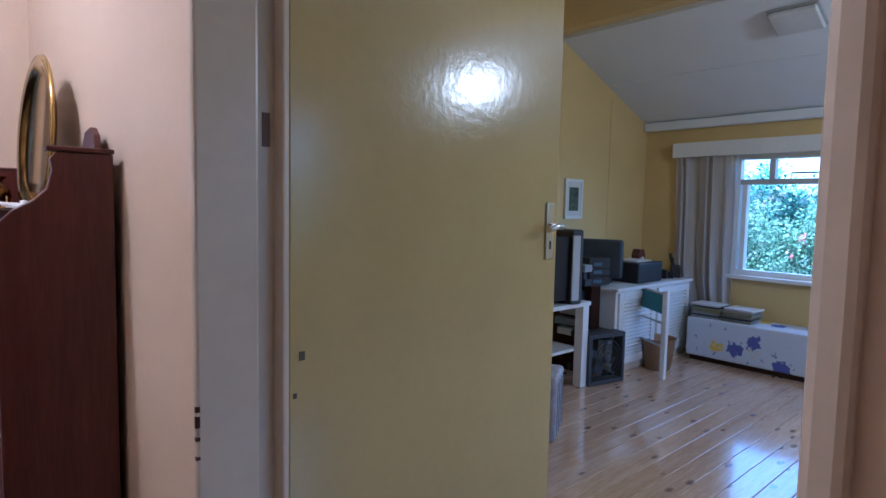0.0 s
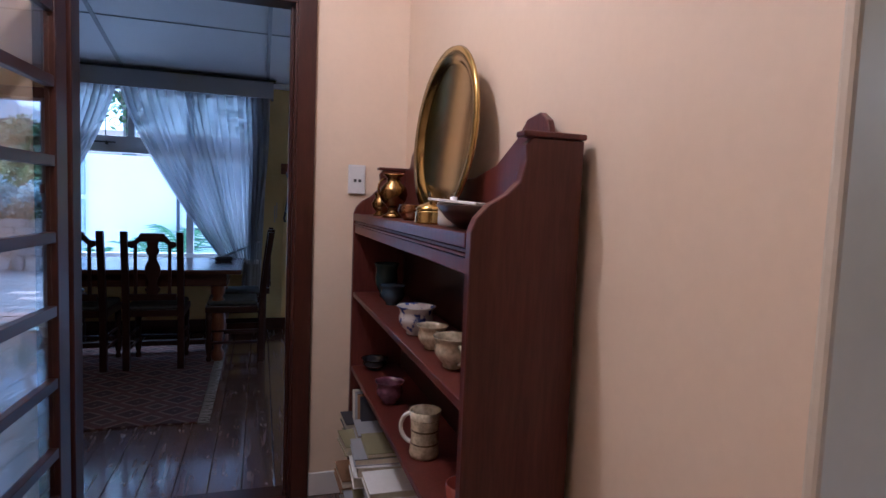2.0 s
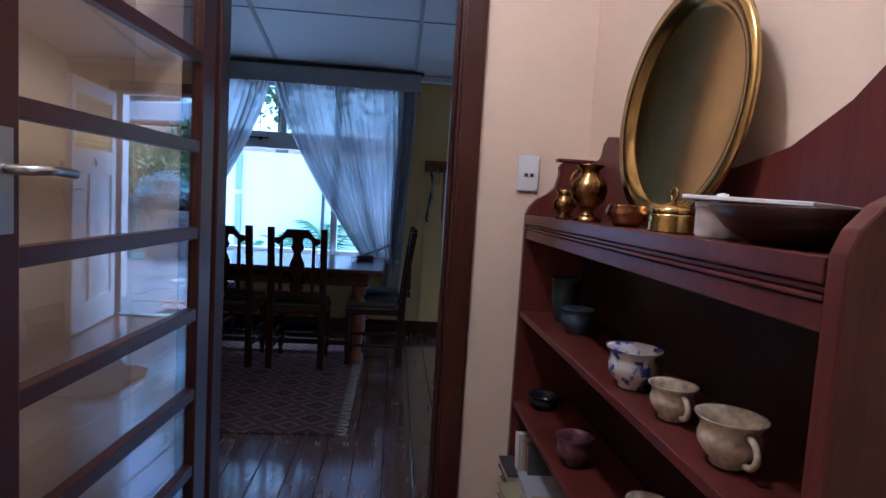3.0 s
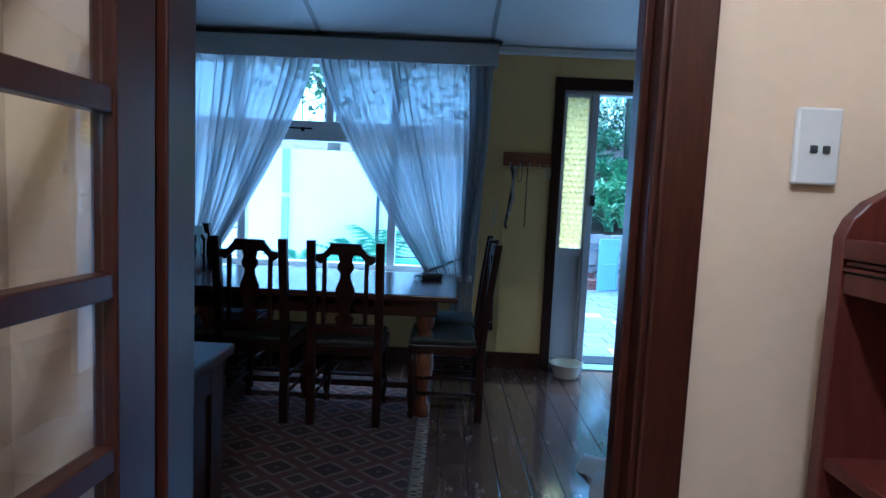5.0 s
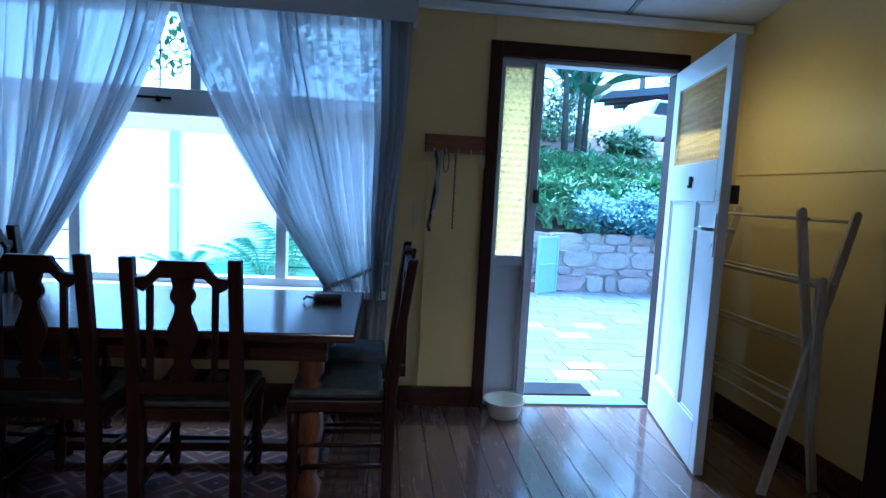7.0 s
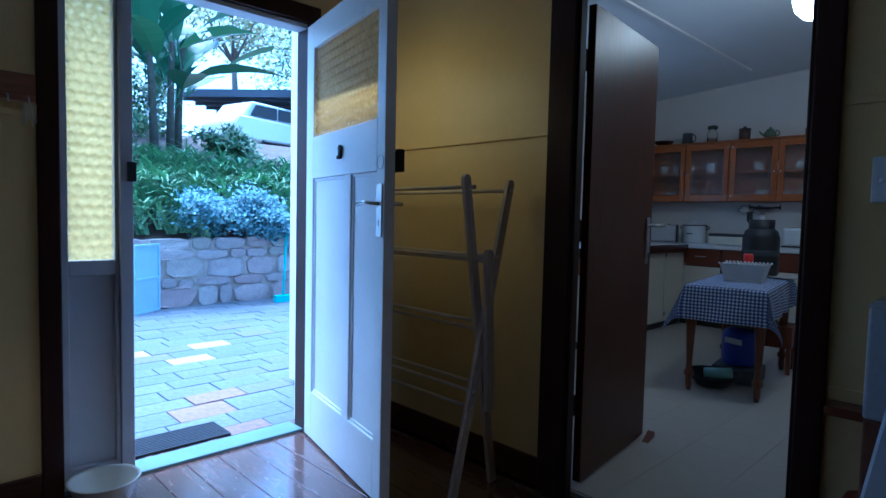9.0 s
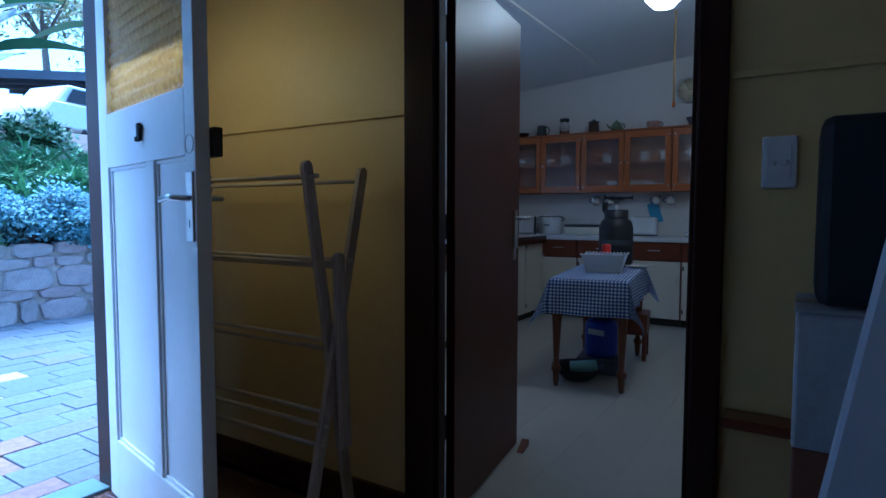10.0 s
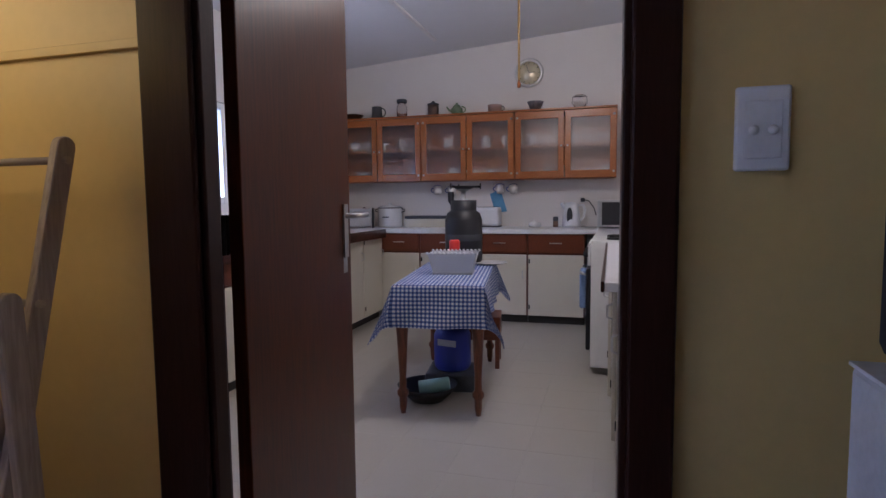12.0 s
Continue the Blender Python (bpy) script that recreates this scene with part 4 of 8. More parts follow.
lozenge = rug_math("ADD", rug_math("PINGPONG", sx_.outputs[0], 0.115), rug_math("MULTIPLY", rug_math("PINGPONG", sx_.outputs[1], 0.10), 1.2))
bands = rug_math("PINGPONG", lozenge, 0.044)
c1 = mix(n_, l_, ramp(n_, l_, bands, [(0.008, (0.8,) * 3), (0.014, (0.0,) * 3)]), ramp(n_, l_, lozenge, [(0.07, (0.045, 0.020, 0.020)), (0.09, (0.105, 0.034, 0.026)), (0.15, (0.085, 0.032, 0.026)), (0.17, (0.055, 0.028, 0.024))]), (0.20, 0.135, 0.10))
c1 = mix(n_, l_, 0.6, c1, ramp(n_, l_, noise_node(n_, l_, tc, 60, 4), [(0.3, (0.5,) * 3), (0.7, (1.0,) * 3)]), "MULTIPLY")
l_.new(c1, b_.inputs["Base Color"])
b_.inputs["Roughness"].default_value = 0.95
bump(n_, l_, b_, noise_node(n_, l_, tc, 260, 2), 0.5, 0.004)
part("weave", boxes((-1.75, -0.32, 4.0, 5.95, 0.001, 0.010), bevel=0.003), m, RUG)
fr = bmesh.new()
rr = random.Random(9)
for k in range(150):
    y = 4.0 + 1.95 * k / 150
    for x0, s in ((-0.318, 1),):
        tube([(x0, y, 0.006), (x0 + 0.035, y + rr.uniform(-0.01, 0.01), 0.004), (x0 + 0.062, y + rr.uniform(-0.02, 0.02), 0.003)], 0.0022, 4, fr)
part("fringe", fr, plain("pale_fringe", (0.35, 0.33, 0.30), 0.9), RUG, "pale knotted fringe")

# ---- dresser ----
dr = thing("dresser", "dark wooden dresser with panelled base and scalloped rack", "dresser")
part("base", boxes((-2.30, -0.915, 3.19, 3.935, 0.09, 0.705), bevel=0.004), DARK_WOOD, dr)
part("plinth", boxes((-2.32, -0.885, 3.18, 3.965, 0.001, 0.10), bevel=0.012), DARK_WOOD, dr)
part("top", boxes((-2.33, -0.885, 3.18, 3.98, 0.706, 0.742), bevel=0.009), DARK_WOOD, dr)
sp = part("side_panel", boxes((-0.914, -0.902, 3.25, 3.33, 0.10, 0.70), (-0.914, -0.902, 3.83, 3.92, 0.10, 0.70), (-0.914, -0.902, 3.33, 3.83, 0.62, 0.70), (-0.914, -0.902, 3.33, 3.83, 0.10, 0.18), bevel=0.002), DARK_WOOD, dr)
scal = [(3.19, 0.745), (3.62, 0.745), (3.60, 0.83), (3.50, 0.95), (3.47, 1.05), (3.52, 1.15), (3.48, 1.25), (3.46, 1.40), (3.52, 1.55), (3.50, 1.65), (3.47, 1.78), (3.55, 1.92), (3.55, 1.98), (3.19, 1.98)]
part("rack_side", prism(scal, 0, -0.96, -0.925, 0.003), DARK_WOOD, dr)
part("rack_side", prism(scal, 0, -2.29, -2.255, 0.003), DARK_WOOD, dr)
part("rack_back", boxes((-2.254, -0.961, 3.19, 3.205, 0.745, 1.98)), DARK_WOOD, dr)
for z in (1.15, 1.56):
    part("shelf", boxes((-2.254, -0.961, 3.206, 3.45, z, z + 0.022), bevel=0.003), DARK_WOOD, dr)
part("cornice", boxes((-2.34, -0.88, 3.19, 3.62, 1.981, 2.03), (-2.37, -0.85, 3.19, 3.65, 2.031, 2.075), bevel=0.008), DARK_WOOD, dr)
for x0 in (-2.26, -1.58):
    d_ = part("door", boxes((x0, x0 + 0.64, 3.936, 3.952, 0.14, 0.68), bevel=0.004), DARK_WOOD, dr)
    part("knob", lathe([(0.0, 0.0), (0.008, 0.0), (0.008, 0.01), (0.015, 0.018), (0.0, 0.028)], 12), BRASS, d_, "", pose(x0 + 0.32, 3.953, 0.45, -90))

# ---- wardrobe ----
wd = thing("wardrobe", "tall tan wooden wardrobe against the dining wall", "wardrobe")
part("body", boxes((-2.985, -2.50, 4.75, 5.95, 0.08, 1.70), bevel=0.004), WARDROBE_WOOD, wd)
part("plinth", boxes((-2.985, -2.48, 4.74, 5.96, 0.001, 0.08), bevel=0.004), WARDROBE_WOOD, wd)
part("cornice", boxes((-2.985, -2.46, 4.71, 5.99, 1.701, 1.735), (-2.985, -2.43, 4.68, 6.02, 1.736, 1.77), bevel=0.006), WARDROBE_WOOD, wd)
for y0, y1 in ((4.78, 5.345), (5.355, 5.92)):
    d_ = part("door", boxes((-2.499, -2.482, y0, y0 + 0.08, 0.12, 1.66), (-2.499, -2.482, y1 - 0.08, y1, 0.12, 1.66), (-2.499, -2.482, y0 + 0.08, y1 - 0.08, 1.57, 1.66), (-2.499, -2.482, y0 + 0.08, y1 - 0.08, 0.12, 0.24), bevel=0.003), WARDROBE_WOOD, wd)
    part("panel", boxes((-2.499, -2.490, y0 + 0.079, y1 - 0.079, 0.239, 1.571)), WARDROBE_WOOD, d_)
    part("knob", lathe([(0.0, 0.0), (0.010, 0.0), (0.016, 0.02), (0.0, 0.03)], 12), IRON, d_, "dark knob", pose(-2.481, 5.30 if y0 < 5 else 5.40, 0.95, 0, 90))

# ---- hall: bookcase and what stands on it ----
bc = thing("bookcase", "mahogany open bookcase with shaped ends and gallery back", "bookcase")
end = [(0.362, 0.0), (0.362, 1.225), (0.372, 1.25), (0.395, 1.275), (0.43, 1.295), (0.455, 1.32), (0.465, 1.36), (0.462, 1.385), (0.475, 1.40), (0.582, 1.40), (0.582, 0.0)]
for y in (1.572, 2.925):
    part("end_panel", prism([(x, z) for x, z in end], 1, y, y + 0.026, 0.002), MAHOGANY, bc)
part("end_cap", boxes((0.455, 0.584, 1.566, 1.604, 1.401, 1.412), bevel=0.003), MAHOGANY, bc)
part("end_cap", boxes((0.455, 0.584, 2.919, 2.957, 1.401, 1.412), bevel=0.003), MAHOGANY, bc)
half = [(0.0, 1.345), (0.16, 1.35), (0.30, 1.375), (0.42, 1.43), (0.47, 1.468), (0.53, 1.475), (0.565, 1.455), (0.58, 1.42), (0.60, 1.41), (0.662, 1.405)]
mid = 2.262
gal = [(mid - y, z) for y, z in half[::-1]] + [(mid + y, z) for y, z in half[1:]]
part("gallery_back", prism([(1.60, 1.20)] + gal + [(2.924, 1.20)], 0, 0.566, 0.582, 0.002), MAHOGANY, bc)
part("back_panel", boxes((0.572, 0.582, 1.60, 2.923, 0.05, 1.198)), DARK_WOOD, bc)
part("apron", boxes((0.366, 0.384, 1.60, 2.923, 1.145, 1.175), bevel=0.002), MAHOGANY, bc, "grooved mahogany apron")
for x0, z0, z1 in ((0.362, 1.177, 1.183), (0.366, 1.185, 1.192), (0.361, 1.194, 1.222)):
    part("moulding", boxes((x0, 0.384, 1.60, 2.923, z0, z1), bevel=0.002), MAHOGANY, bc)
for z in (1.220, 0.905, 0.60, 0.32, 0.06):
    part("shelf", boxes((0.385 if z > 1 else 0.366, 0.565, 1.60, 2.923, z - 0.02, z), bevel=0.002), MAHOGANY, bc)

tray = thing("brass_tray", "large round engraved brass tray leaning on the wall", "tray", look((0.534, 2.262, 1.477), (3.03, 2.39, 1.315)))
RIM = [(0.0, 0.0), (0.206, 0.0), (0.214, 0.004), (0.222, 0.016), (0.244, 0.019), (0.250, 0.012), (0.256, 0.016), (0.252, 0.025), (0.222, 0.022), (0.211, 0.009), (0.202, 0.004), (0.0, 0.004)]
part("dish", lathe(RIM, 64), BRASS, tray)
part("plate", lathe([(0.0, -0.0006), (0.205, -0.0006), (0.2055, 0.0002)], 64), TRAY, tray, "mottled brass middle with its dark reflection in the colour")
rings = bmesh.new()
for r in (0.055, 0.11, 0.17, 0.196):
    lathe([(r - 0.002, 0.0), (r, -0.0012), (r + 0.002, 0.0)], 48, bm=rings)
part("engraving", rings, plain("dark_brass_line", (0.25, 0.16, 0.05), 0.4, 1.0), tray)


def pot(name, profile, at, material, label, category, seg=24, group=""):
    return solid(name, lathe(profile, seg), material, label, category, at=pose(*at), group=group)


ZB = 1.2205
DARK_BRASS = plain("dark_aged_brass", (0.30, 0.18, 0.06), 0.24, 1.0, var=0.35, scale=16, bumps=0.05)


def handled(name, profile, ears, at, material, label, category, group):
    """A turned vessel with loop handles; ears: (yaw, height, reach, rise)."""
    t = thing(name, label, category, pose(*at), group=group)
    part("body", lathe(profile, 28), material, t)
    for yaw, z, r0, reach, rise in ears:
        c, w = math.cos(radians(yaw)), math.sin(radians(yaw))
        loop = [(r0 + reach * math.sin(math.pi * k / 10), z + rise * math.cos(math.pi * k / 10)) for k in range(11)]
        part("handle", tube([(r * c, r * w, h) for r, h in loop], 0.0035, 6), material, t)
    return t


VASE = [(0.0, 0.0), (0.036, 0.0), (0.038, 0.006), (0.020, 0.016), (0.015, 0.026), (0.022, 0.036), (0.042, 0.058), (0.048, 0.080), (0.043, 0.102), (0.025, 0.120), (0.022, 0.132), (0.034, 0.143), (0.036, 0.147), (0.031, 0.146), (0.018, 0.132), (0.0, 0.128)]
handled("brass_vase", VASE, ((-160, 0.098, 0.032, 0.028, 0.032),), (0.432, 2.53, ZB), DARK_BRASS, "aged brass vase with a narrow neck and side handle", "vase", "brass ware")
JUG = [(0.0, 0.0), (0.026, 0.0), (0.028, 0.005), (0.016, 0.014), (0.032, 0.030), (0.035, 0.046), (0.026, 0.062), (0.020, 0.070), (0.030, 0.084), (0.027, 0.084), (0.016, 0.070), (0.0, 0.066)]
handled("brass_jug", JUG, ((100, 0.058, 0.022, 0.024, 0.022),), (0.430, 2.73, ZB), DARK_BRASS, "small dark brass jug with a curled handle", "jug", "brass ware")
handled("brass_jug", [(r * 0.8, z * 0.72) for r, z in JUG], ((80, 0.042, 0.018, 0.018, 0.016),), (0.462, 2.83, ZB), DARK_BRASS, "tiny dark brass jug at the end of the bookcase", "jug", "brass ware")
pot("copper_bowl", [(0.0, 0.0), (0.026, 0.0), (0.030, 0.006), (0.044, 0.022), (0.046, 0.034), (0.041, 0.044), (0.043, 0.047), (0.039, 0.047), (0.038, 0.034), (0.034, 0.014), (0.0, 0.008)], (0.440, 2.29, ZB), COPPER, "small round copper bowl on the bookcase", "bowl")
bell = thing("brass_pot", "lidded ribbed brass pot with a ring on its lid", "pot", pose(0.425, 2.05, ZB) @ Matrix.Scale(0.82, 4))
part("body", lathe([(0.0, 0.0), (0.050, 0.0), (0.052, 0.005), (0.048, 0.012), (0.050, 0.020), (0.047, 0.028), (0.049, 0.036), (0.045, 0.043), (0.0, 0.043)], 30), BRASS, bell)
part("lid", lathe([(0.047, 0.0435), (0.048, 0.048), (0.036, 0.058), (0.018, 0.064), (0.008, 0.070), (0.0, 0.071)], 30), BRASS, bell)
part("ring", tube([(0.0, 0.014 * math.cos(a), 0.084 + 0.014 * math.sin(a)) for a in [k * math.tau / 14 for k in range(15)]], 0.0028, 6), BRASS, bell)
wbx = thing("white_pot", "small white plastic pot with a knobbed lid", "pot", pose(0.452, 1.945, ZB))
part("body", lathe([(0.0, 0.0), (0.034, 0.0), (0.037, 0.005), (0.037, 0.048), (0.0, 0.048)], 24), WHITE_PLASTIC, wbx)
part("lid", lathe([(0.039, 0.0485), (0.039, 0.056), (0.030, 0.060), (0.008, 0.061), (0.009, 0.070), (0.0, 0.072)], 24), WHITE_PLASTIC, wbx)
db = thing("wooden_dish", "shallow dark wooden dish with papers on it", "dish", pose(0.462, 1.79, ZB))
part("bowl", lathe([(0.0, 0.0), (0.05, 0.0), (0.085, 0.02), (0.115, 0.05), (0.11, 0.052), (0.08, 0.026), (0.0, 0.008)], 30, squash=(0.8, 1.25)), DARK_WOOD, db)
solid("paper", boxes((-0.05, 0.05, -0.13, 0.13, 0, 0.006), bevel=0.001), plain("white_paper", (0.75, 0.74, 0.76), 0.8, var=0.03), "white papers lying on the wooden dish", "paper", at=pose(0.452, 1.83, 1.2745, 2, 3, 6))
CHINA = plain("cream_china", (0.58, 0.50, 0.36), 0.2, var=0.45, scale=46, bumps=0.0)
m_blue, n_, l_, b_ = node_mat("blue_painted_china")
vv = coords(n_, l_)
l_.new(mix(n_, l_, ramp(n_, l_, noise_node(n_, l_, vv, 34, 3), [(0.52, (0.0,) * 3), (0.58, (1.0,) * 3)]), (0.68, 0.66, 0.66), (0.06, 0.09, 0.34)), b_.inputs["Base Color"])
b_.inputs["Roughness"].default_value = 0.2
GOBLET = [(0.0, 0.0), (0.028, 0.0), (0.031, 0.004), (0.029, 0.010), (0.043, 0.022), (0.053, 0.038), (0.054, 0.054), (0.050, 0.068), (0.053, 0.078), (0.060, 0.086), (0.061, 0.089), (0.057, 0.087), (0.048, 0.074), (0.047, 0.054), (0.038, 0.022), (0.0, 0.010)]
for (y, k, mm, lab) in ((2.155, 0.90, m_blue, "blue and white flowered china bowl on the bookcase shelf"), (1.99, 0.68, CHINA, "small cream china jug on the bookcase shelf"), (1.82, 0.80, CHINA, "cream china jug with worn gilding on the shelf")):
    c = thing("china_bowl", lab, "bowl", pose(0.425, y, 0.906), group="china on the shelf")
    part("body", lathe([(r * k, z * k) for r, z in GOBLET], 26), mm, c)
    if mm is CHINA:
        part("handle", tube([(0.0, -0.05 * k - 0.03 * k * math.sin(a), 0.045 * k + 0.026 * k * math.cos(a)) for a in [math.pi * q / 8 for q in range(9)]], 0.005, 6), CHINA, c)
pot("china_cup", [(r * 0.8, z * 0.8) for r, z in GOBLET], (0.46, 2.62, 0.906), plain("dark_blue_china", (0.05, 0.08, 0.12), 0.25), "dark blue china cup deep on the shelf", "cup")
pot("china_cup", [(r * 0.8, z * 1.5) for r, z in GOBLET], (0.47, 2.78, 0.906), plain("dark_green_china", (0.03, 0.05, 0.05), 0.25), "dark green china vase deep on the shelf", "vase")
pot("china_cup", [(r * 0.82, z * 0.85) for r, z in GOBLET], (0.425, 2.46, 0.601), plain("blue_red_china", (0.16, 0.06, 0.09), 0.25, var=0.6, scale=30, bumps=0), "dark flowered china cup with a gilt rim", "cup")
pot("china_cup", [(r * 0.9, z * 0.5) for r, z in GOBLET], (0.45, 2.86, 0.601), plain("black_china", (0.02, 0.02, 0.025), 0.25), "low black china bowl on the shelf", "bowl")
mug = thing("mug", "tall cream mug with dark bands on the shelf", "mug", pose(0.43, 2.045, 0.601))
part("body", lathe([(0.0, 0.0), (0.038, 0.0), (0.041, 0.01), (0.036, 0.05), (0.038, 0.09), (0.043, 0.125), (0.039, 0.124), (0.034, 0.09), (0.032, 0.02), (0.0, 0.01)], 24), CHINA, mug)
part("handle", tube([(-0.8 * (0.036 + 0.034 * math.sin(a)), 0.6 * (0.036 + 0.034 * math.sin(a)), 0.07 + 0.04 * math.cos(a)) for a in [math.pi * q / 10 for q in range(11)]], 0.006, 8), plain("white_china", (0.75, 0.74, 0.72), 0.2, bumps=0), mug, "white handle")
for z in (0.035, 0.07, 0.1):
    part("band", lathe([(0.0372 + 0.0015 * (z > 0.09), z), (0.0385 + 0.0015 * (z > 0.09), z + 0.002), (0.0372 + 0.0015 * (z > 0.09), z + 0.005)], 24), plain("dark_band", (0.10, 0.07, 0.04), 0.3, bumps=0), mug)
pot("small_mug", [(0.0, 0.0), (0.034, 0.0), (0.037, 0.07), (0.033, 0.07), (0.03, 0.01), (0.0, 0.008)], (0.43, 1.74, 0.601), plain("red_glaze", (0.25, 0.05, 0.03), 0.25, bumps=0), "small red glazed cup on the shelf", "cup")
rr = random.Random(31)
covers = [plain("cover_" + n, c, 0.6, var=0.1) for n, c in (("cream", (0.62, 0.58, 0.50)), ("grey", (0.30, 0.31, 0.34)), ("brown", (0.28, 0.16, 0.08)), ("black", (0.04, 0.04, 0.05)), ("white", (0.72, 0.71, 0.70)), ("olive", (0.24, 0.22, 0.12)))]
PAGES = plain("book_pages", (0.66, 0.60, 0.48), 0.85, var=0.1, scale=60)


def book(at, l, w, t, cover, label, group):
    b = thing("book", label, "book", at, group=group)
    part("page_block", boxes((0.004, w - 0.004, 0.003, l - 0.003, 0.003, t - 0.003)), PAGES, b)
    part("cover", boxes((0, w, 0, l, 0, 0.0028), (0, w, 0, l, t - 0.0028, t), (w - 0.003, w, 0, l, 0.0028, t - 0.0028)), cover, b)
    return b


for shelf, y0, y1 in ((0.321, 2.05, 2.90), (0.061, 1.75, 2.90)):
    y = y1
    while y > y0:
        z, w = shelf + 0.001, rr.uniform(0.14, 0.20)
        for k in range(rr.randint(3, 6)):
            t = rr.uniform(0.014, 0.038)
            if z + t > shelf + 0.22:
                break
            out = rr.uniform(0.0, 0.055)
            book(pose(0.355 - out, y - w + rr.uniform(-0.01, 0.01), z, 0, 0, rr.uniform(-8, 8)), w, rr.uniform(0.17, 0.20), t, covers[rr.randrange(6)], "old paperback book stacked flat on the low shelf", "stacked books")
            z += t + 0.001
        y -= w + 0.02
for k in range(4):
    book(pose(0.52 + 0.005 * k, 2.80 - 0.03 * k, 0.322, 0, 0, 90) @ pose(0, 0, 0, 0, -80, 0), 0.16, 0.21, 0.022, covers[k], "worn magazine leaning at the end of the shelf", "stacked books")

sock = thing("wall_socket", "white double switch plate on the hall wall", "switch", pose(0.352, 3.058, 1.302))
part("plate", boxes((0, 0.072, -0.012, 0, 0, 0.122), bevel=0.004), WHITE_PLASTIC, sock)
for x in (0.022, 0.042):
    part("rocker", boxes((x, x + 0.012, -0.016, -0.0125, 0.05, 0.062), bevel=0.002), DARK_GREY, sock)
hl = thing("ceiling_lamp", "small glass ceiling lamp of the hall", "lamp", pose(-0.28, 1.84, 2.50))
part("rose", lathe([(0.05, 0.22), (0.05, 0.19), (0.012, 0.17), (0.012, 0.02), (0.0, 0.02)], 20), BRASS, hl)

# ---- drying rack behind the front door ----
rack = thing("clothes_airer", "folded wooden clothes airer leaning behind the front door", "clothes airer")


def slat_bar(p, q, w, t):
    """A flat bar with rounded ends from p to q, both in the plane of one y."""
    d = Vector((q[0] - p[0], 0, q[1] - p[1]))
    length, ang = d.length, math.atan2(d.z, d.x)
    out = [(0, -w / 2), (length, -w / 2)] + [(length + w / 2 * math.sin(k * math.pi / 6), -w / 2 * math.cos(k * math.pi / 6)) for k in range(1, 6)] + [(length, w / 2), (0, w / 2)]
    c, s = math.cos(ang), math.sin(ang)
    return prism([(p[0] + a * c - b * s, p[1] + a * s + b * c) for a, b in out], 1, 0, t, 0.002)


for yy in (5.30, 6.14):
    part("leg", slat_bar((1.955, 0.003), (1.752, 1.27), 0.040, 0.020), PALE_WOOD, rack, at=Matrix.Translation((0, yy + 0.024, 0)))
    part("leg", slat_bar((1.688, 0.003), (1.990, 1.262), 0.040, 0.020), PALE_WOOD, rack, at=Matrix.Translation((0, yy, 0)))
    part("link", slat_bar((1.868, 0.34), (1.842, 0.975), 0.044, 0.020), PALE_WOOD, rack, at=Matrix.Translation((0, yy - 0.024, 0)))
RODS = wood("pale_dowel", (0.50, 0.42, 0.32), (0.68, 0.60, 0.48), 0.5, axis=1)
for x, z in ((1.983, 1.235), (1.757, 1.24), (1.81, 0.962), (1.842, 0.95), (1.91, 0.965), (1.85, 0.70), (1.865, 0.665), (1.888, 0.43), (1.79, 0.43), (1.775, 0.37)):
    part("rod", tube([(x, 5.29, z), (x, 6.17, z)], 0.0078, 8), RODS, rack)

# ---- boxes and board by the kitchen door ----
sw = thing("light_switch", "white double light switch on the yellow wall", "switch", pose(2.079, 4.025, 1.188))
part("plate", boxes((-0.012, 0, 0, 0.075, 0, 0.125), bevel=0.004), WHITE_PLASTIC, sw)
part("insert", boxes((-0.0145, -0.0122, 0.012, 0.063, 0.018, 0.103), bevel=0.001), plain("white_insert", (0.74, 0.75, 0.78), 0.4, bumps=0), sw)
for y in (0.024, 0.050):
    part("button", lathe([(0.0, 0.006), (0.005, 0.006), (0.0075, 0.0)], 14), WHITE_PLASTIC, sw, "", pose(-0.0146, y, 0.06, 0, -90))
bx = thing("cardboard_box", "brown printed cardboard carton on the floor by the wall", "box")
CARD = plain("printed_brown_card", (0.20, 0.075, 0.035), 0.7, var=0.25, scale=9)
part("carton", boxes((1.60, 1.865, 3.46, 4.010, 0.003, 0.715), bevel=0.004), CARD, bx)
lt = bmesh.new()
for k in range(7):
    for j in range(3):
        z, x = 0.06 + 0.09 * k, 1.615 + 0.08 * j + 0.02 * (k % 2)
        box(lt, x, x + 0.034, 4.0105, 4.0115, z + 0.05, z + 0.062)
        box(lt, x, x + 0.010, 4.0105, 4.0115, z + 0.02, z + 0.05)
        box(lt, x + 0.024, x + 0.034, 4.0105, 4.0115, z + 0.02, z + 0.05)
part("print", lt, plain("pale_print", (0.46, 0.38, 0.27), 0.7, var=0.3), bx, "pale printed pattern")["kind"] = "stuff"
wb = thing("white_carton", "plain white carton standing on the brown one", "box")
WCARD = plain("white_card", (0.50, 0.49, 0.50), 0.75, var=0.22, scale=9, bumps=0.4)
part("carton", boxes((1.60, 1.85, 3.47, 4.012, 0.716, 0.955), bevel=0.006), WCARD, wb)
part("flap", boxes((1.598, 1.722, 3.468, 4.014, 0.956, 0.960), bevel=0.001), WCARD, wb)
part("flap", boxes((1.726, 1.852, 3.468, 4.014, 0.956, 0.961), bevel=0.001), WCARD, wb)
part("tape", boxes((1.700, 1.748, 3.466, 4.0135, 0.9615, 0.9625), (1.700, 1.748, 4.0125, 4.0140, 0.88, 0.9615)), plain("brown_tape", (0.36, 0.27, 0.16), 0.35), wb, "brown packing tape")
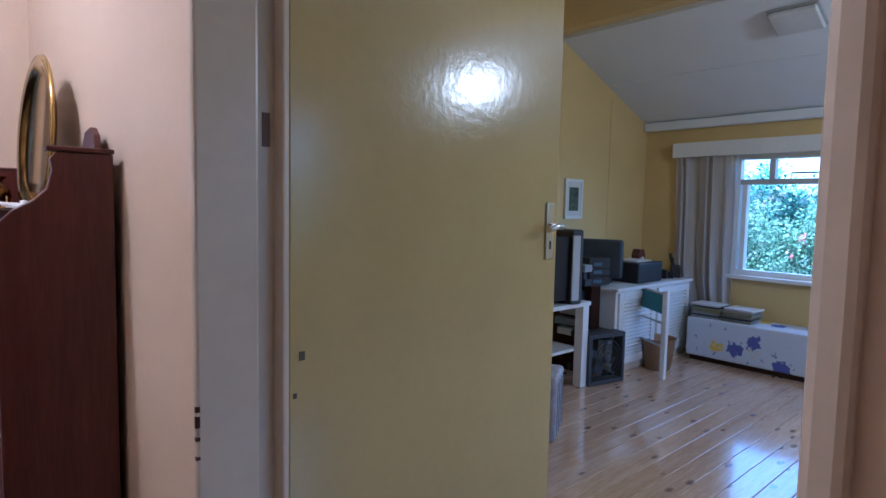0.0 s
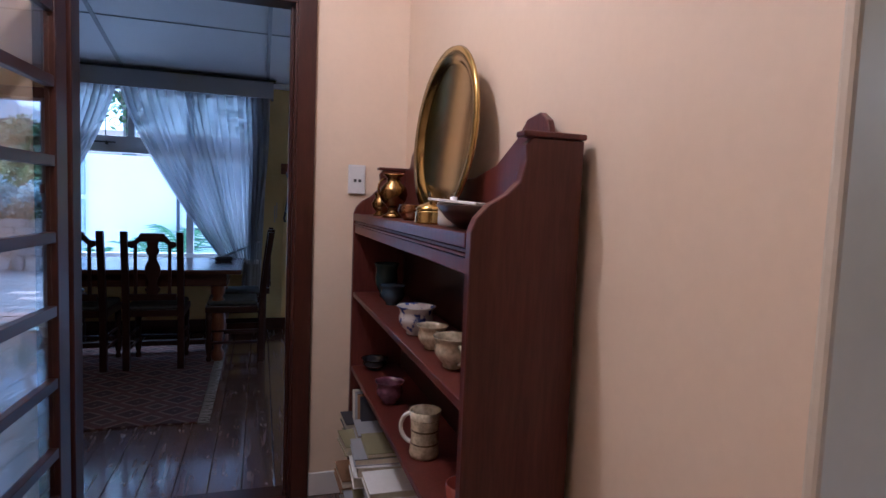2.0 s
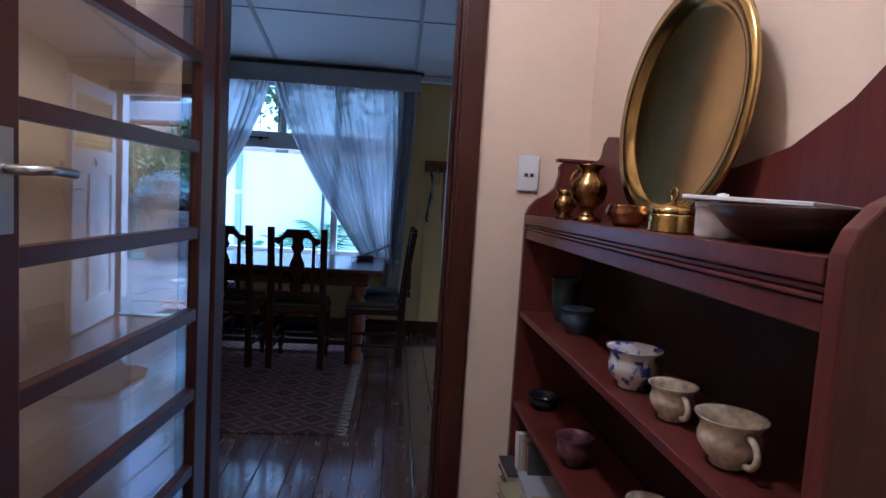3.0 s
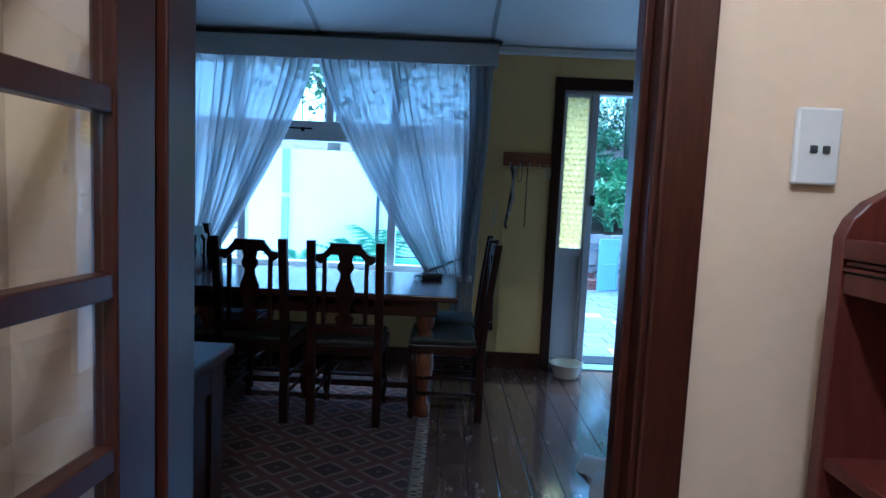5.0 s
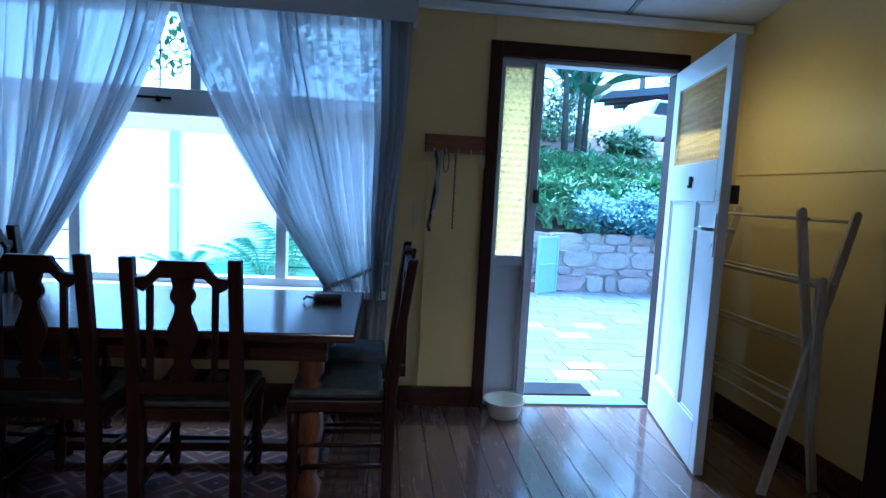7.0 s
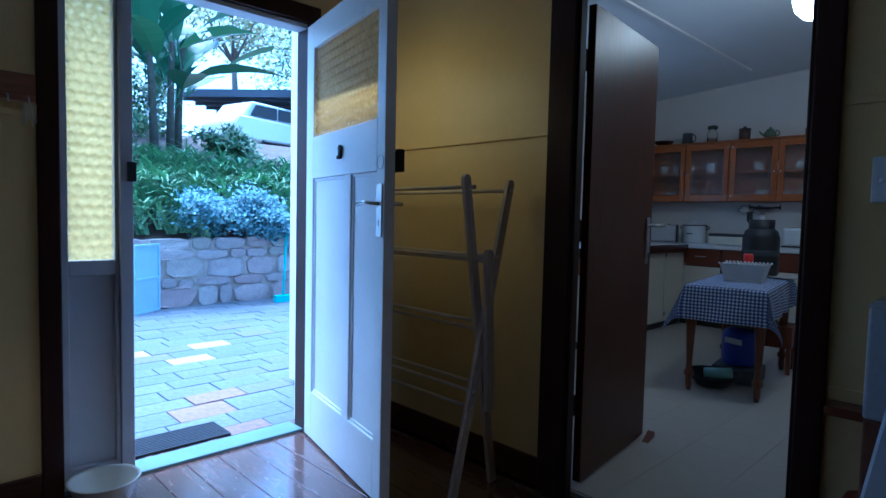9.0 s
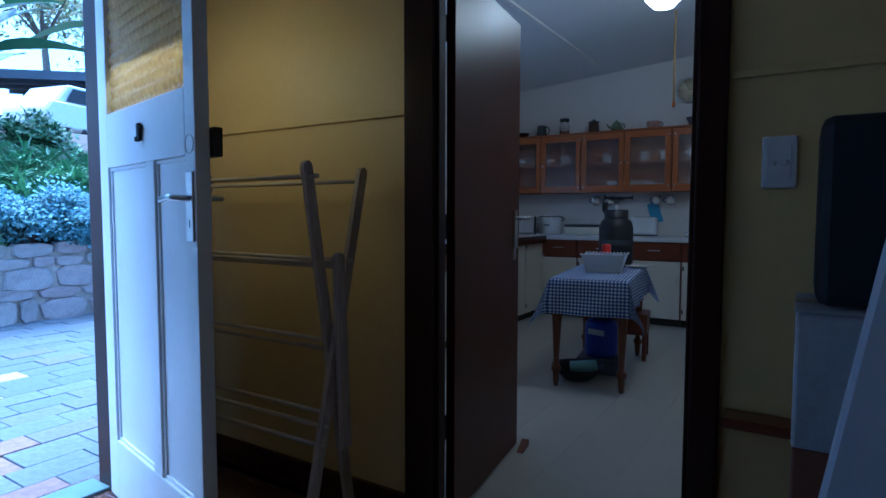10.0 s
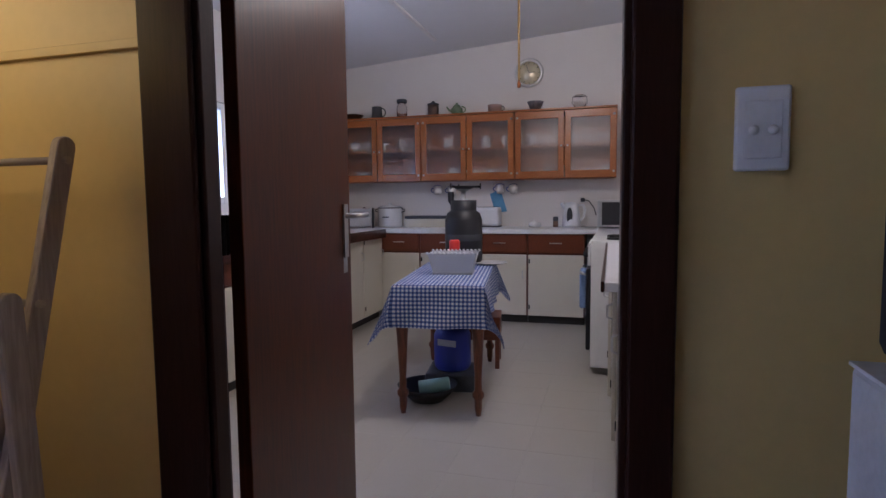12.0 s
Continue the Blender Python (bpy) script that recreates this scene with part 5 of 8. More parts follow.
bag = thing("travel_bag", "dark blue soft travel bag lying on the cartons", "bag")
part("body", boxes((1.62, 1.87, 3.50, 3.985, 0.966, 1.292), bevel=0.018), plain("dark_blue_cloth", (0.014, 0.015, 0.020), 0.7, var=0.3, scale=12, bumps=0.3), bag)
part("handle", tube([(1.76, 3.9, 1.288), (1.75, 3.85, 1.322), (1.76, 3.78, 1.327), (1.76, 3.72, 1.288)], 0.008, 6), BLACK, bag)
brd = thing("ironing_board", "folded ironing board with a white cover against the wall", "ironing board")
part("cover", prism([(3.985, 0.60), (4.02, 0.30), (4.03, 0.02), (3.66, 0.02), (3.58, 0.55), (3.60, 1.30), (3.72, 1.42), (3.84, 1.36), (3.905, 1.08)], 0, 1.46, 1.50, 0.006), plain("white_board_cover", (0.55, 0.58, 0.66), 0.7, var=0.05), brd)
part("leg", boxes((1.515, 1.54, 3.86, 3.885, 0.30, 1.33), bevel=0.004), BLACK, brd, "black metal leg", at=Matrix.Translation((0.02, 0, 0)))
part("leg", tube([(1.53, 3.60, 0.05), (1.53, 3.66, 1.2)], 0.011, 8), BLACK, brd, "black metal leg")
red = solid("red_bag", boxes((1.90, 2.05, 3.97, 4.11, 0.003, 0.40), bevel=0.03), plain("red_plastic", (0.22, 0.015, 0.015), 0.5, var=0.3, scale=14, bumps=0.5), "red plastic bag standing by the cartons", "bag")
shelf = solid("wall_shelf", boxes((1.98, 2.066, 3.97, 4.16, 0.60, 0.625), (2.04, 2.066, 3.98, 4.0, 0.53, 0.60), bevel=0.003), BROWN_FRONT, "narrow brown wooden shelf on the wall", "shelf")
rag = bmesh.new()
gx = 14
vs = [[rag.verts.new((0.48 + 0.5 * i / gx + 0.02 * math.sin(j), 4.30 + 0.55 * j / gx + 0.02 * math.sin(i * 1.3), 0.012 + 0.10 * (math.sin(math.pi * i / gx) * math.sin(math.pi * j / gx)) ** 0.6 + 0.012 * math.sin(i * 1.7 + j))) for i in range(gx + 1)] for j in range(gx + 1)]
for j in range(gx):
    for i in range(gx):
        f = rag.faces.new((vs[j][i], vs[j][i + 1], vs[j + 1][i + 1], vs[j + 1][i]))
        f.smooth = True
low = [[rag.verts.new((v.co.x, v.co.y, 0.002)) for v in (vs[0][0], vs[0][gx], vs[gx][gx], vs[gx][0])]]
rag.faces.new(low[0][::-1])
solid("dog_cushion", rag, plain("white_cotton", (0.60, 0.62, 0.66), 0.9, var=0.08, scale=8, bumps=0.3), "white cloth covered dog cushion on the floor", "cushion")

# ---- kitchen ----
CREAM_FRONT = plain("cream_cupboard_paint", (0.66, 0.62, 0.52), 0.4, var=0.05, scale=3)
TOP = plain("white_worktop_laminate", (0.70, 0.70, 0.72), 0.28, var=0.04)
KICK = plain("black_kick_board", (0.02, 0.018, 0.016), 0.6)


def unit(label, at, w, drawer=True, doors=1, right=True, carcass=BROWN_FRONT):
    """A base unit; its front looks along -y of its own frame, x across."""
    u = thing("base_cabinet", label, "cabinet", at, group="kitchen base units")
    part("body", boxes((0.002, w - 0.002, 0.02, 0.56, 0.075, 0.84)), carcass, u)
    part("kick_board", boxes((0.002, w - 0.002, 0.05, 0.07, 0.002, 0.075)), KICK, u)
    top = 0.84
    if drawer:
        d = part("drawer", boxes((0.012, w - 0.012, 0.0, 0.018, 0.665, 0.835), bevel=0.003), BROWN_FRONT, u, "red-brown drawer front")
        part("handle", tube([(w / 2 - 0.055, 0.0, 0.755), (w / 2 - 0.045, -0.022, 0.757), (w / 2 + 0.045, -0.022, 0.757), (w / 2 + 0.055, 0.0, 0.755)], 0.005, 6), STEEL, d)
        top = 0.648
    dw = (w - 0.012) / doors
    for k in range(doors):
        x0 = 0.006 + k * dw
        d = part("door", boxes((x0 + 0.003, x0 + dw - 0.003, 0.0, 0.018, 0.08, top), bevel=0.003), CREAM_FRONT, u, "cream painted cupboard door")
        hx = x0 + dw - 0.035 if (right if doors == 1 else k == 0) else x0 + 0.035
        part("handle", tube([(hx, 0.0, top - 0.15), (hx, -0.024, top - 0.16), (hx, -0.024, top - 0.21), (hx, 0.0, top - 0.22)], 0.005, 6), STEEL, d)
        ox = x0 + 0.008 if hx > x0 + dw / 2 else x0 + dw - 0.02
        for z in (top - 0.06, 0.16):
            part("hinge", boxes((ox, ox + 0.012, -0.006, 0.0, z - 0.02, z + 0.02)), IRON, d)
    return u


for y, w in ((6.50, 0.43), (6.07, 0.53), (5.54, 0.52), (5.02, 0.52)):
    unit("kitchen base unit with brown drawer and cream door", pose(6.42, y, 0, 0, 0, -90), w)
for x, w, d in ((3.90, 0.60, True), (4.50, 0.50, True), (5.00, 0.45, True), (5.45, 0.50, False), (5.95, 0.46, False)):
    unit("cream fronted base unit under the kitchen window", pose(x + w, 6.455, 0, 0, 0, 180) @ pose(0, 0, 0) @ Matrix.Translation((0, -0.0, 0)) @ Matrix.Diagonal((1, -1, 1, 1)), w, d, right=False)
for x, w, front in ((3.08, 0.60, 4.245), (3.68, 0.60, 4.265), (4.28, 0.62, 4.285), (5.52, 0.50, 4.36), (6.02, 0.39, 4.36)):
    unit("cream fronted base unit beside the stove", pose(x, front, 0, 0, 0, 0) @ Matrix.Translation((0, 0, 0)) @ pose(w, 0, 0, 0, 0, 180), w, False, carcass=CREAM_FRONT)
setting("worktop", boxes((6.395, 7.018, 4.40, 6.42, 0.842, 0.885), (3.88, 7.018, 6.422, 7.148, 0.842, 0.885), (5.52, 7.018, 3.73, 4.396, 0.842, 0.885), (3.07, 4.91, 3.73, 4.295, 0.842, 0.875), bevel=0.005), TOP, "white laminate kitchen worktop", "worktop")
setting("worktop_edge", boxes((3.88, 6.38, 6.40, 6.419, 0.80, 0.884), (3.07, 4.91, 4.296, 4.308, 0.84, 0.877), bevel=0.004), DARK_WOOD_X, "dark wooden edge strip of the sink worktop", "trim")
stove = thing("stove", "white electric stove with a steel hob edge", "stove")
part("body", boxes((4.93, 5.51, 3.78, 4.40, 0.05, 0.885), bevel=0.006), WHITE_PAINT, stove)
dd = part("oven_door", boxes((4.95, 5.49, 4.402, 4.43, 0.16, 0.70), bevel=0.008), BLACK, stove, "black glass oven door")
part("handle", tube([(4.98, 4.43, 0.66), (4.98, 4.465, 0.665), (5.46, 4.465, 0.665), (5.46, 4.43, 0.66)], 0.009, 8), STEEL, dd)
part("panel", boxes((4.95, 5.49, 4.402, 4.42, 0.72, 0.86), bevel=0.004), WHITE_PAINT, stove)
for x in (5.02, 5.15, 5.28, 5.41):
    part("knob", lathe([(0.0, 0.03), (0.016, 0.03), (0.02, 0.0)], 14), BLACK, stove, "", pose(x, 4.421, 0.79, -90))
for x, y in ((5.07, 3.95), (5.37, 3.95), (5.07, 4.22), (5.37, 4.22)):
    part("hotplate", lathe([(0.0, 0.012), (0.08, 0.012), (0.085, 0.0)], 24), IRON, stove, "", pose(x, y, 0.886))
solid("tea_towel", boxes((5.05, 5.20, 4.432, 4.476, 0.42, 0.68), bevel=0.010), plain("blue_towel", (0.25, 0.36, 0.62), 0.9, var=0.2), "blue tea towel over the oven handle", "towel")

FROST = glass("frosted_cabinet_glass", (0.88, 0.93, 1.0), 0.38)
WHITE_CHINA = plain("white_china_ware", (0.74, 0.73, 0.70), 0.25, bumps=0.0)
for k, y0 in enumerate((4.235, 5.192, 6.146)):
    u = thing("wall_cabinet", "orange varnished wall cabinet with frosted glass doors", "cabinet", pose(6.72, y0, 1.355), group="kitchen wall cabinets")
    W, Hh = 0.95, 0.645
    part("body", boxes((0.022, 0.298, 0, 0.018, 0, Hh), (0.022, 0.298, W - 0.018, W, 0, Hh), (0.022, 0.298, 0.018, W - 0.018, 0, 0.018), (0.022, 0.298, 0.018, W - 0.018, Hh - 0.018, Hh), (0.286, 0.298, 0.018, W - 0.018, 0.018, Hh - 0.018)), ORANGE_WOOD, u)
    part("shelf", boxes((0.05, 0.284, 0.02, W - 0.02, 0.31, 0.325)), ORANGE_WOOD, u)
    part("top_board", boxes((-0.012, 0.298, -0.002, W + 0.002, Hh + 0.001, Hh + 0.018), bevel=0.003), ORANGE_WOOD, u)
    for s in (0, 1):
        a, b = 0.006 + s * W / 2, W / 2 - 0.004 + s * W / 2
        d = part("door", boxes((0, 0.02, a, a + 0.055, 0.005, Hh - 0.005), (0, 0.02, b - 0.055, b, 0.005, Hh - 0.005), (0, 0.02, a + 0.055, b - 0.055, 0.005, 0.075), (0, 0.02, a + 0.055, b - 0.055, Hh - 0.075, Hh - 0.005), bevel=0.003), ORANGE_WOOD, u)
        pane = part("pane", boxes((0.008, 0.012, a + 0.056, b - 0.056, 0.076, Hh - 0.076)), FROST, d, "frosted glass pane")
        pane.visible_shadow = False
        hy = b - 0.025 if s == 0 else a + 0.025
        part("knob", lathe([(0.0, 0.02), (0.008, 0.018), (0.01, 0.01), (0.005, 0.0)], 10), STEEL, d, "", pose(0.0, hy, 0.31, 0, -90))
        oy = a + 0.02 if s == 0 else b - 0.02
        for z in (0.06, Hh - 0.06):
            part("hinge", lathe([(0.0, 0.006), (0.010, 0.005), (0.012, 0.0)], 10), STEEL, d, "", pose(0.0, oy, z, 0, -90))
    rr = random.Random(50 + k)
    for sh in (0.02, 0.327):
        y = 0.09
        while y < W - 0.1:
            r = rr.uniform(0.05, 0.085)
            prof = rr.choice(([(0, 0), (r * 0.5, 0), (r, 0.09), (r * 0.93, 0.09), (0, 0.01)], [(0, 0), (r * 0.6, 0), (r * 0.7, 0.11), (r * 0.62, 0.11), (0, 0.01)], [(0, 0), (r * 1.1, 0.0), (r * 1.2, 0.02), (0.5 * r, 0.05), (0, 0.15)]))
            ob = solid("dish", lathe(prof, 16), WHITE_CHINA, "white china dish inside the wall cabinet", "dish", group="china in the wall cabinets", at=pose(6.72 + 0.15, y0 + y, 1.355 + sh))
            y += 2.3 * r + 0.03
zt = 2.0195
pot("wooden_bowl", [(0, 0), (0.06, 0), (0.11, 0.04), (0.12, 0.055), (0.11, 0.055), (0.05, 0.012), (0, 0.012)], (6.85, 6.95, zt), DARK_WOOD, "dark shallow bowl on top of the wall cabinets", "bowl")
tank = thing("tankard", "dark metal tankard on top of the wall cabinets", "tankard", pose(6.83, 6.66, zt))
part("body", lathe([(0, 0), (0.06, 0), (0.055, 0.05), (0.052, 0.125), (0.047, 0.125), (0.047, 0.01), (0, 0.01)], 20), DARK_GREY, tank)
part("handle", tube([(0, -0.05 - 0.045 * math.sin(a), 0.065 + 0.045 * math.cos(a)) for a in [math.pi * q / 8 for q in range(9)]], 0.007, 6), DARK_GREY, tank)
jar = thing("glass_jar", "clear glass storage jar with a dark lid", "jar", pose(6.83, 6.38, zt))
part("body", lathe([(0, 0), (0.05, 0), (0.055, 0.01), (0.055, 0.10), (0.038, 0.135), (0.038, 0.15), (0.034, 0.15), (0.034, 0.132), (0.05, 0.098), (0.05, 0.012), (0, 0.01)], 20), glass("jar_glass"), jar)
part("lid", lathe([(0, 0.15), (0.05, 0.15), (0.055, 0.17), (0.05, 0.185), (0, 0.187)], 20), DARK_GREY, jar)
can = thing("canister", "brown ribbed tin canister on top of the wall cabinets", "canister", pose(6.83, 6.04, zt))
part("body", lathe([(0, 0), (0.055, 0), (0.057, 0.005), (0.055, 0.05), (0.057, 0.055), (0.055, 0.11), (0, 0.11)], 20), plain("brown_tin", (0.10, 0.06, 0.04), 0.4, 0.5), can)
part("lid", lathe([(0.06, 0.11), (0.06, 0.122), (0.02, 0.135), (0.012, 0.15), (0, 0.152)], 20), DARK_GREY, can)
tp = thing("teapot", "small green glazed teapot on top of the wall cabinets", "teapot", pose(6.83, 5.79, zt))
GREEN = plain("green_glaze", (0.16, 0.22, 0.13), 0.25, var=0.2, bumps=0)
part("body", lathe([(0, 0), (0.04, 0), (0.06, 0.03), (0.058, 0.06), (0.035, 0.085), (0, 0.09)], 22), GREEN, tp)
part("lid", lathe([(0.036, 0.086), (0.03, 0.098), (0.01, 0.105), (0.012, 0.118), (0, 0.122)], 18), GREEN, tp)
part("spout", tube([(0, 0.05, 0.035), (0, 0.085, 0.055), (0, 0.105, 0.085)], 0.014, 8, taper=0.007), GREEN, tp)
part("handle", tube([(0, -0.05 - 0.04 * math.sin(a), 0.05 + 0.03 * math.cos(a)) for a in [math.pi * q / 8 for q in range(9)]], 0.006, 6), GREEN, tp)
pn = thing("enamel_pot", "pinkish enamel pot on top of the wall cabinets", "pot", pose(6.83, 5.40, zt))
part("body", lathe([(0, 0), (0.065, 0), (0.068, 0.06), (0.072, 0.075), (0.066, 0.075), (0.062, 0.01), (0, 0.008)], 22), plain("pink_enamel", (0.40, 0.26, 0.22), 0.35, bumps=0), pn)
part("handle", tube([(0, -0.066 - 0.03 * math.sin(a), 0.04 + 0.022 * math.cos(a)) for a in [math.pi * q / 6 for q in range(7)]], 0.005, 6), DARK_GREY, pn)
pot("patterned_bowl", [(0, 0), (0.045, 0), (0.07, 0.06), (0.082, 0.085), (0.074, 0.085), (0.04, 0.01), (0, 0.01)], (6.83, 5.0, zt), plain("dark_white_pattern", (0.16, 0.14, 0.15), 0.35, var=0.9, scale=26, bumps=0), "dark and white patterned bowl on the cabinets", "bowl")
pot("glass_bowl", [(0, 0), (0.04, 0), (0.075, 0.05), (0.07, 0.105), (0.055, 0.12), (0.05, 0.12), (0.064, 0.10), (0.068, 0.05), (0.035, 0.008), (0, 0.008)], (6.83, 4.58, zt), glass("bowl_glass"), "round clear glass bowl on the cabinets", "bowl")
clk = thing("wall_clock", "round steel wall clock with a pale face", "clock", pose(7.018, 5.085, 2.42, 0, -90, 0) @ Matrix.Scale(1.07, 4))
part("rim", lathe([(0.130, 0.0), (0.135, 0.02), (0.125, 0.035), (0.108, 0.028), (0.105, 0.01)], 40), STEEL, clk)
part("face", lathe([(0.106, 0.008), (0.106, 0.012), (0.0, 0.013)], 40), plain("brassy_clock_face", (0.78, 0.70, 0.48), 0.25, 0.5, bumps=0), clk)
for i in range(12):
    a = i * math.tau / 12
    part("mark", boxes((0.085, 0.10, -0.003, 0.003, 0.0135, 0.0155)), BLACK, clk, at=pose(0, 0, 0, 0, 0, math.degrees(a)))
part("hand", boxes((0.0, 0.055, -0.003, 0.003, 0.0165, 0.018)), BLACK, clk, at=pose(0, 0, 0, 0, 0, -80))
part("hand", boxes((0.0, 0.08, -0.002, 0.002, 0.019, 0.0205)), BLACK, clk, at=pose(0, 0, 0, 0, 0, 20))
cord = thing("pull_cord", "yellowed light pull cord with a wooden end", "pull cord")
part("cord", tube([(5.50, 4.955, kitchen_z(4.955) - 0.002), (5.505, 4.957, 2.4), (5.50, 4.955, 2.05)], 0.008, 6), plain("yellow_cord", (0.45, 0.30, 0.10), 0.8), cord)
part("pull", lathe([(0, 0.0), (0.012, 0.005), (0.014, 0.03), (0.006, 0.06), (0, 0.06)], 10), ORANGE_WOOD, cord, "", pose(5.50, 4.955, 1.99))
kl = thing("ceiling_lamp", "white round glass ceiling lamp, switched on", "lamp", pose(4.05, 4.75, 2.44))
m_em, n_, l_, b_ = node_mat("lit_opal_glass")
b_.inputs["Base Color"].default_value = (0.9, 0.85, 0.75, 1)
b_.inputs["Emission Color"].default_value, b_.inputs["Emission Strength"].default_value = (1.0, 0.86, 0.62, 1), 3.0
glb = part("globe", lathe([(0, -0.125), (0.06, -0.108), (0.105, -0.06), (0.12, 0.0), (0.10, 0.06), (0.06, 0.10)], 28), m_em, kl, "lit opal glass globe")
glb.visible_shadow = False
part("fitting", lathe([(0.065, 0.10), (0.065, 0.16), (0.09, 0.19), (0.09, 0.33), (0, 0.34)], 24), WHITE_PAINT, kl)
setting("ceiling_batten", boxes((2.24, 6.55, 5.905, 5.945, kitchen_z(5.945) - 0.014, kitchen_z(5.905) + 0.004), bevel=0.003), WHITE_PAINT, "white cover batten on the kitchen ceiling", "trim")
kwin = thing("window_2", "white kitchen window over the sink", "window", kind="structure")
part("window_frame", boxes((KW0, KW0 + 0.05, 7.17, 7.24, KWZ0, KWZ1), (KW1 - 0.05, KW1, 7.17, 7.24, KWZ0, KWZ1), (KW0 + 0.05, KW1 - 0.05, 7.17, 7.24, KWZ1 - 0.05, KWZ1), (KW0 + 0.05, KW1 - 0.05, 7.17, 7.24, KWZ0, KWZ0 + 0.05), bevel=0.003), WHITE_PAINT, kwin)
for x in (4.23, 5.16):
    part("mullion", boxes((x - 0.025, x + 0.025, 7.17, 7.24, KWZ0 + 0.05, KWZ1 - 0.05), bevel=0.003), WHITE_PAINT, kwin)
kc = thing("kitchen_curtain", "pale blue checked curtain at the kitchen window", "curtain")
part("cloth", swag("cloth", lambda v: (6.0, 6.34), 1, 5, CURTAIN, "", 1.02, y=7.12, depth=0.014), CURTAIN, kc)

# things on the worktop
zc = 0.886
stp = thing("stock_pot", "white enamel stock pot with lid and two handles", "pot", pose(6.80, 6.52, zc))
part("body", lathe([(0, 0), (0.125, 0), (0.13, 0.01), (0.13, 0.20), (0, 0.20)], 28), plain("white_enamel", (0.72, 0.73, 0.74), 0.25, bumps=0), stp)
part("rim", lathe([(0.131, 0.196), (0.134, 0.20), (0.131, 0.204)], 28), BLACK, stp)
part("lid", lathe([(0.128, 0.205), (0.10, 0.222), (0.02, 0.232), (0.02, 0.25), (0, 0.252)], 28), plain("white_lid", (0.70, 0.71, 0.72), 0.25, bumps=0), stp)
for s in (1, -1):
    part("handle", tube([(0, s * 0.128, 0.155), (0, s * 0.165, 0.165), (0, s * 0.165, 0.185), (0, s * 0.128, 0.19)], 0.006, 6), BLACK, stp)
part("print", boxes((-0.1325, -0.130, -0.035, 0.035, 0.10, 0.112)), plain("dark_lettering", (0.05, 0.06, 0.09), 0.5), stp, "small dark lettering bar")
bb = thing("bread_bin", "cream metal bread bin with a dark lid", "bread bin", pose(6.86, 6.10, zc))
part("body", boxes((-0.11, 0.11, -0.24, 0.24, 0, 0.085), bevel=0.006), ENAMEL, bb)
part("lid", boxes((-0.112, 0.112, -0.242, 0.242, 0.086, 0.115), bevel=0.008), DARK_GREY, bb)
ts_ = thing("toaster", "white electric toaster on the worktop", "toaster", pose(6.85, 5.48, zc))
part("body", boxes((-0.08, 0.08, -0.13, 0.13, 0.01, 0.20), bevel=0.025), WHITE_PLASTIC, ts_)
part("slot", boxes((-0.04, -0.015, -0.10, 0.10, 0.199, 0.203), (0.015, 0.04, -0.10, 0.10, 0.199, 0.203)), BLACK, ts_)
part("base", boxes((-0.082, 0.082, -0.132, 0.132, 0.0, 0.012), bevel=0.003), DARK_GREY, ts_)
kt = thing("kettle", "white electric jug kettle with a dark gauge", "kettle", pose(6.86, 4.65, zc))
part("body", lathe([(0, 0), (0.085, 0), (0.088, 0.02), (0.08, 0.12), (0.066, 0.20), (0.06, 0.235), (0, 0.245)], 26), WHITE_PLASTIC, kt)
part("handle", tube([(0, -0.06, 0.21), (0, -0.11, 0.215), (0, -0.13, 0.17), (0, -0.115, 0.10), (0, -0.085, 0.06)], 0.012, 8), WHITE_PLASTIC, kt)
part("spout", tube([(0, 0.055, 0.18), (0, 0.085, 0.215), (0, 0.10, 0.235)], 0.024, 8, taper=0.014), WHITE_PLASTIC, kt)
part("gauge", lathe([(0, 0.004), (1, 0.003), (1.05, 0)], 18), BLACK, kt, "dark oval gauge", pose(-0.083, 0.012, 0.11, 0, -90 - 6) @ Matrix.Diagonal((0.078, 0.026, 1, 1)))
kp = thing("wall_plug", "black plug and cable in a wall socket", "plug", pose(7.016, 4.55, 1.15))
part("plug", boxes((-0.05, 0, -0.02, 0.02, -0.02, 0.02), bevel=0.005), BLACK, kp)
part("cable", tube([(-0.04, -0.01, 0), (-0.06, -0.06, -0.01), (-0.05, -0.11, -0.08), (-0.05, -0.13, -0.15)], 0.005, 6), BLACK, kp)
mw = thing("microwave_oven", "silver microwave oven with a dark window", "microwave", pose(6.80, 4.16, zc))
part("body", boxes((-0.19, 0.19, -0.24, 0.24, 0.01, 0.26), bevel=0.006), STEEL, mw)
part("door", boxes((-0.197, -0.191, -0.22, 0.20, 0.03, 0.24), bevel=0.002), BLACK, mw, "dark glass door")
tsb = thing("toaster_oven", "steel and black toaster on the sink worktop", "toaster", pose(6.55, 6.80, zc, 0, 0, 20))
part("body", boxes((-0.10, 0.10, -0.17, 0.17, 0.01, 0.20), bevel=0.02), STEEL, tsb)
part("side", boxes((-0.105, 0.105, -0.185, -0.171, 0.0, 0.205), (-0.105, 0.105, 0.171, 0.185, 0.0, 0.205), bevel=0.006), BLACK, tsb)
pot("pepper_mill", [(0, 0), (0.03, 0), (0.03, 0.03), (0.018, 0.06), (0.024, 0.14), (0.018, 0.17), (0.024, 0.2), (0, 0.215)], (6.72, 6.78, zc), DARK_WOOD, "dark turned pepper mill on the worktop", "pepper mill")
sk_ = thing("sink", "steel sink bowl with a tap under the window", "sink")
part("bowl", boxes((4.55, 5.25, 6.55, 6.98, 0.886, 0.893), (4.62, 5.18, 6.60, 6.62, 0.893, 0.90), bevel=0.003), STEEL, sk_)
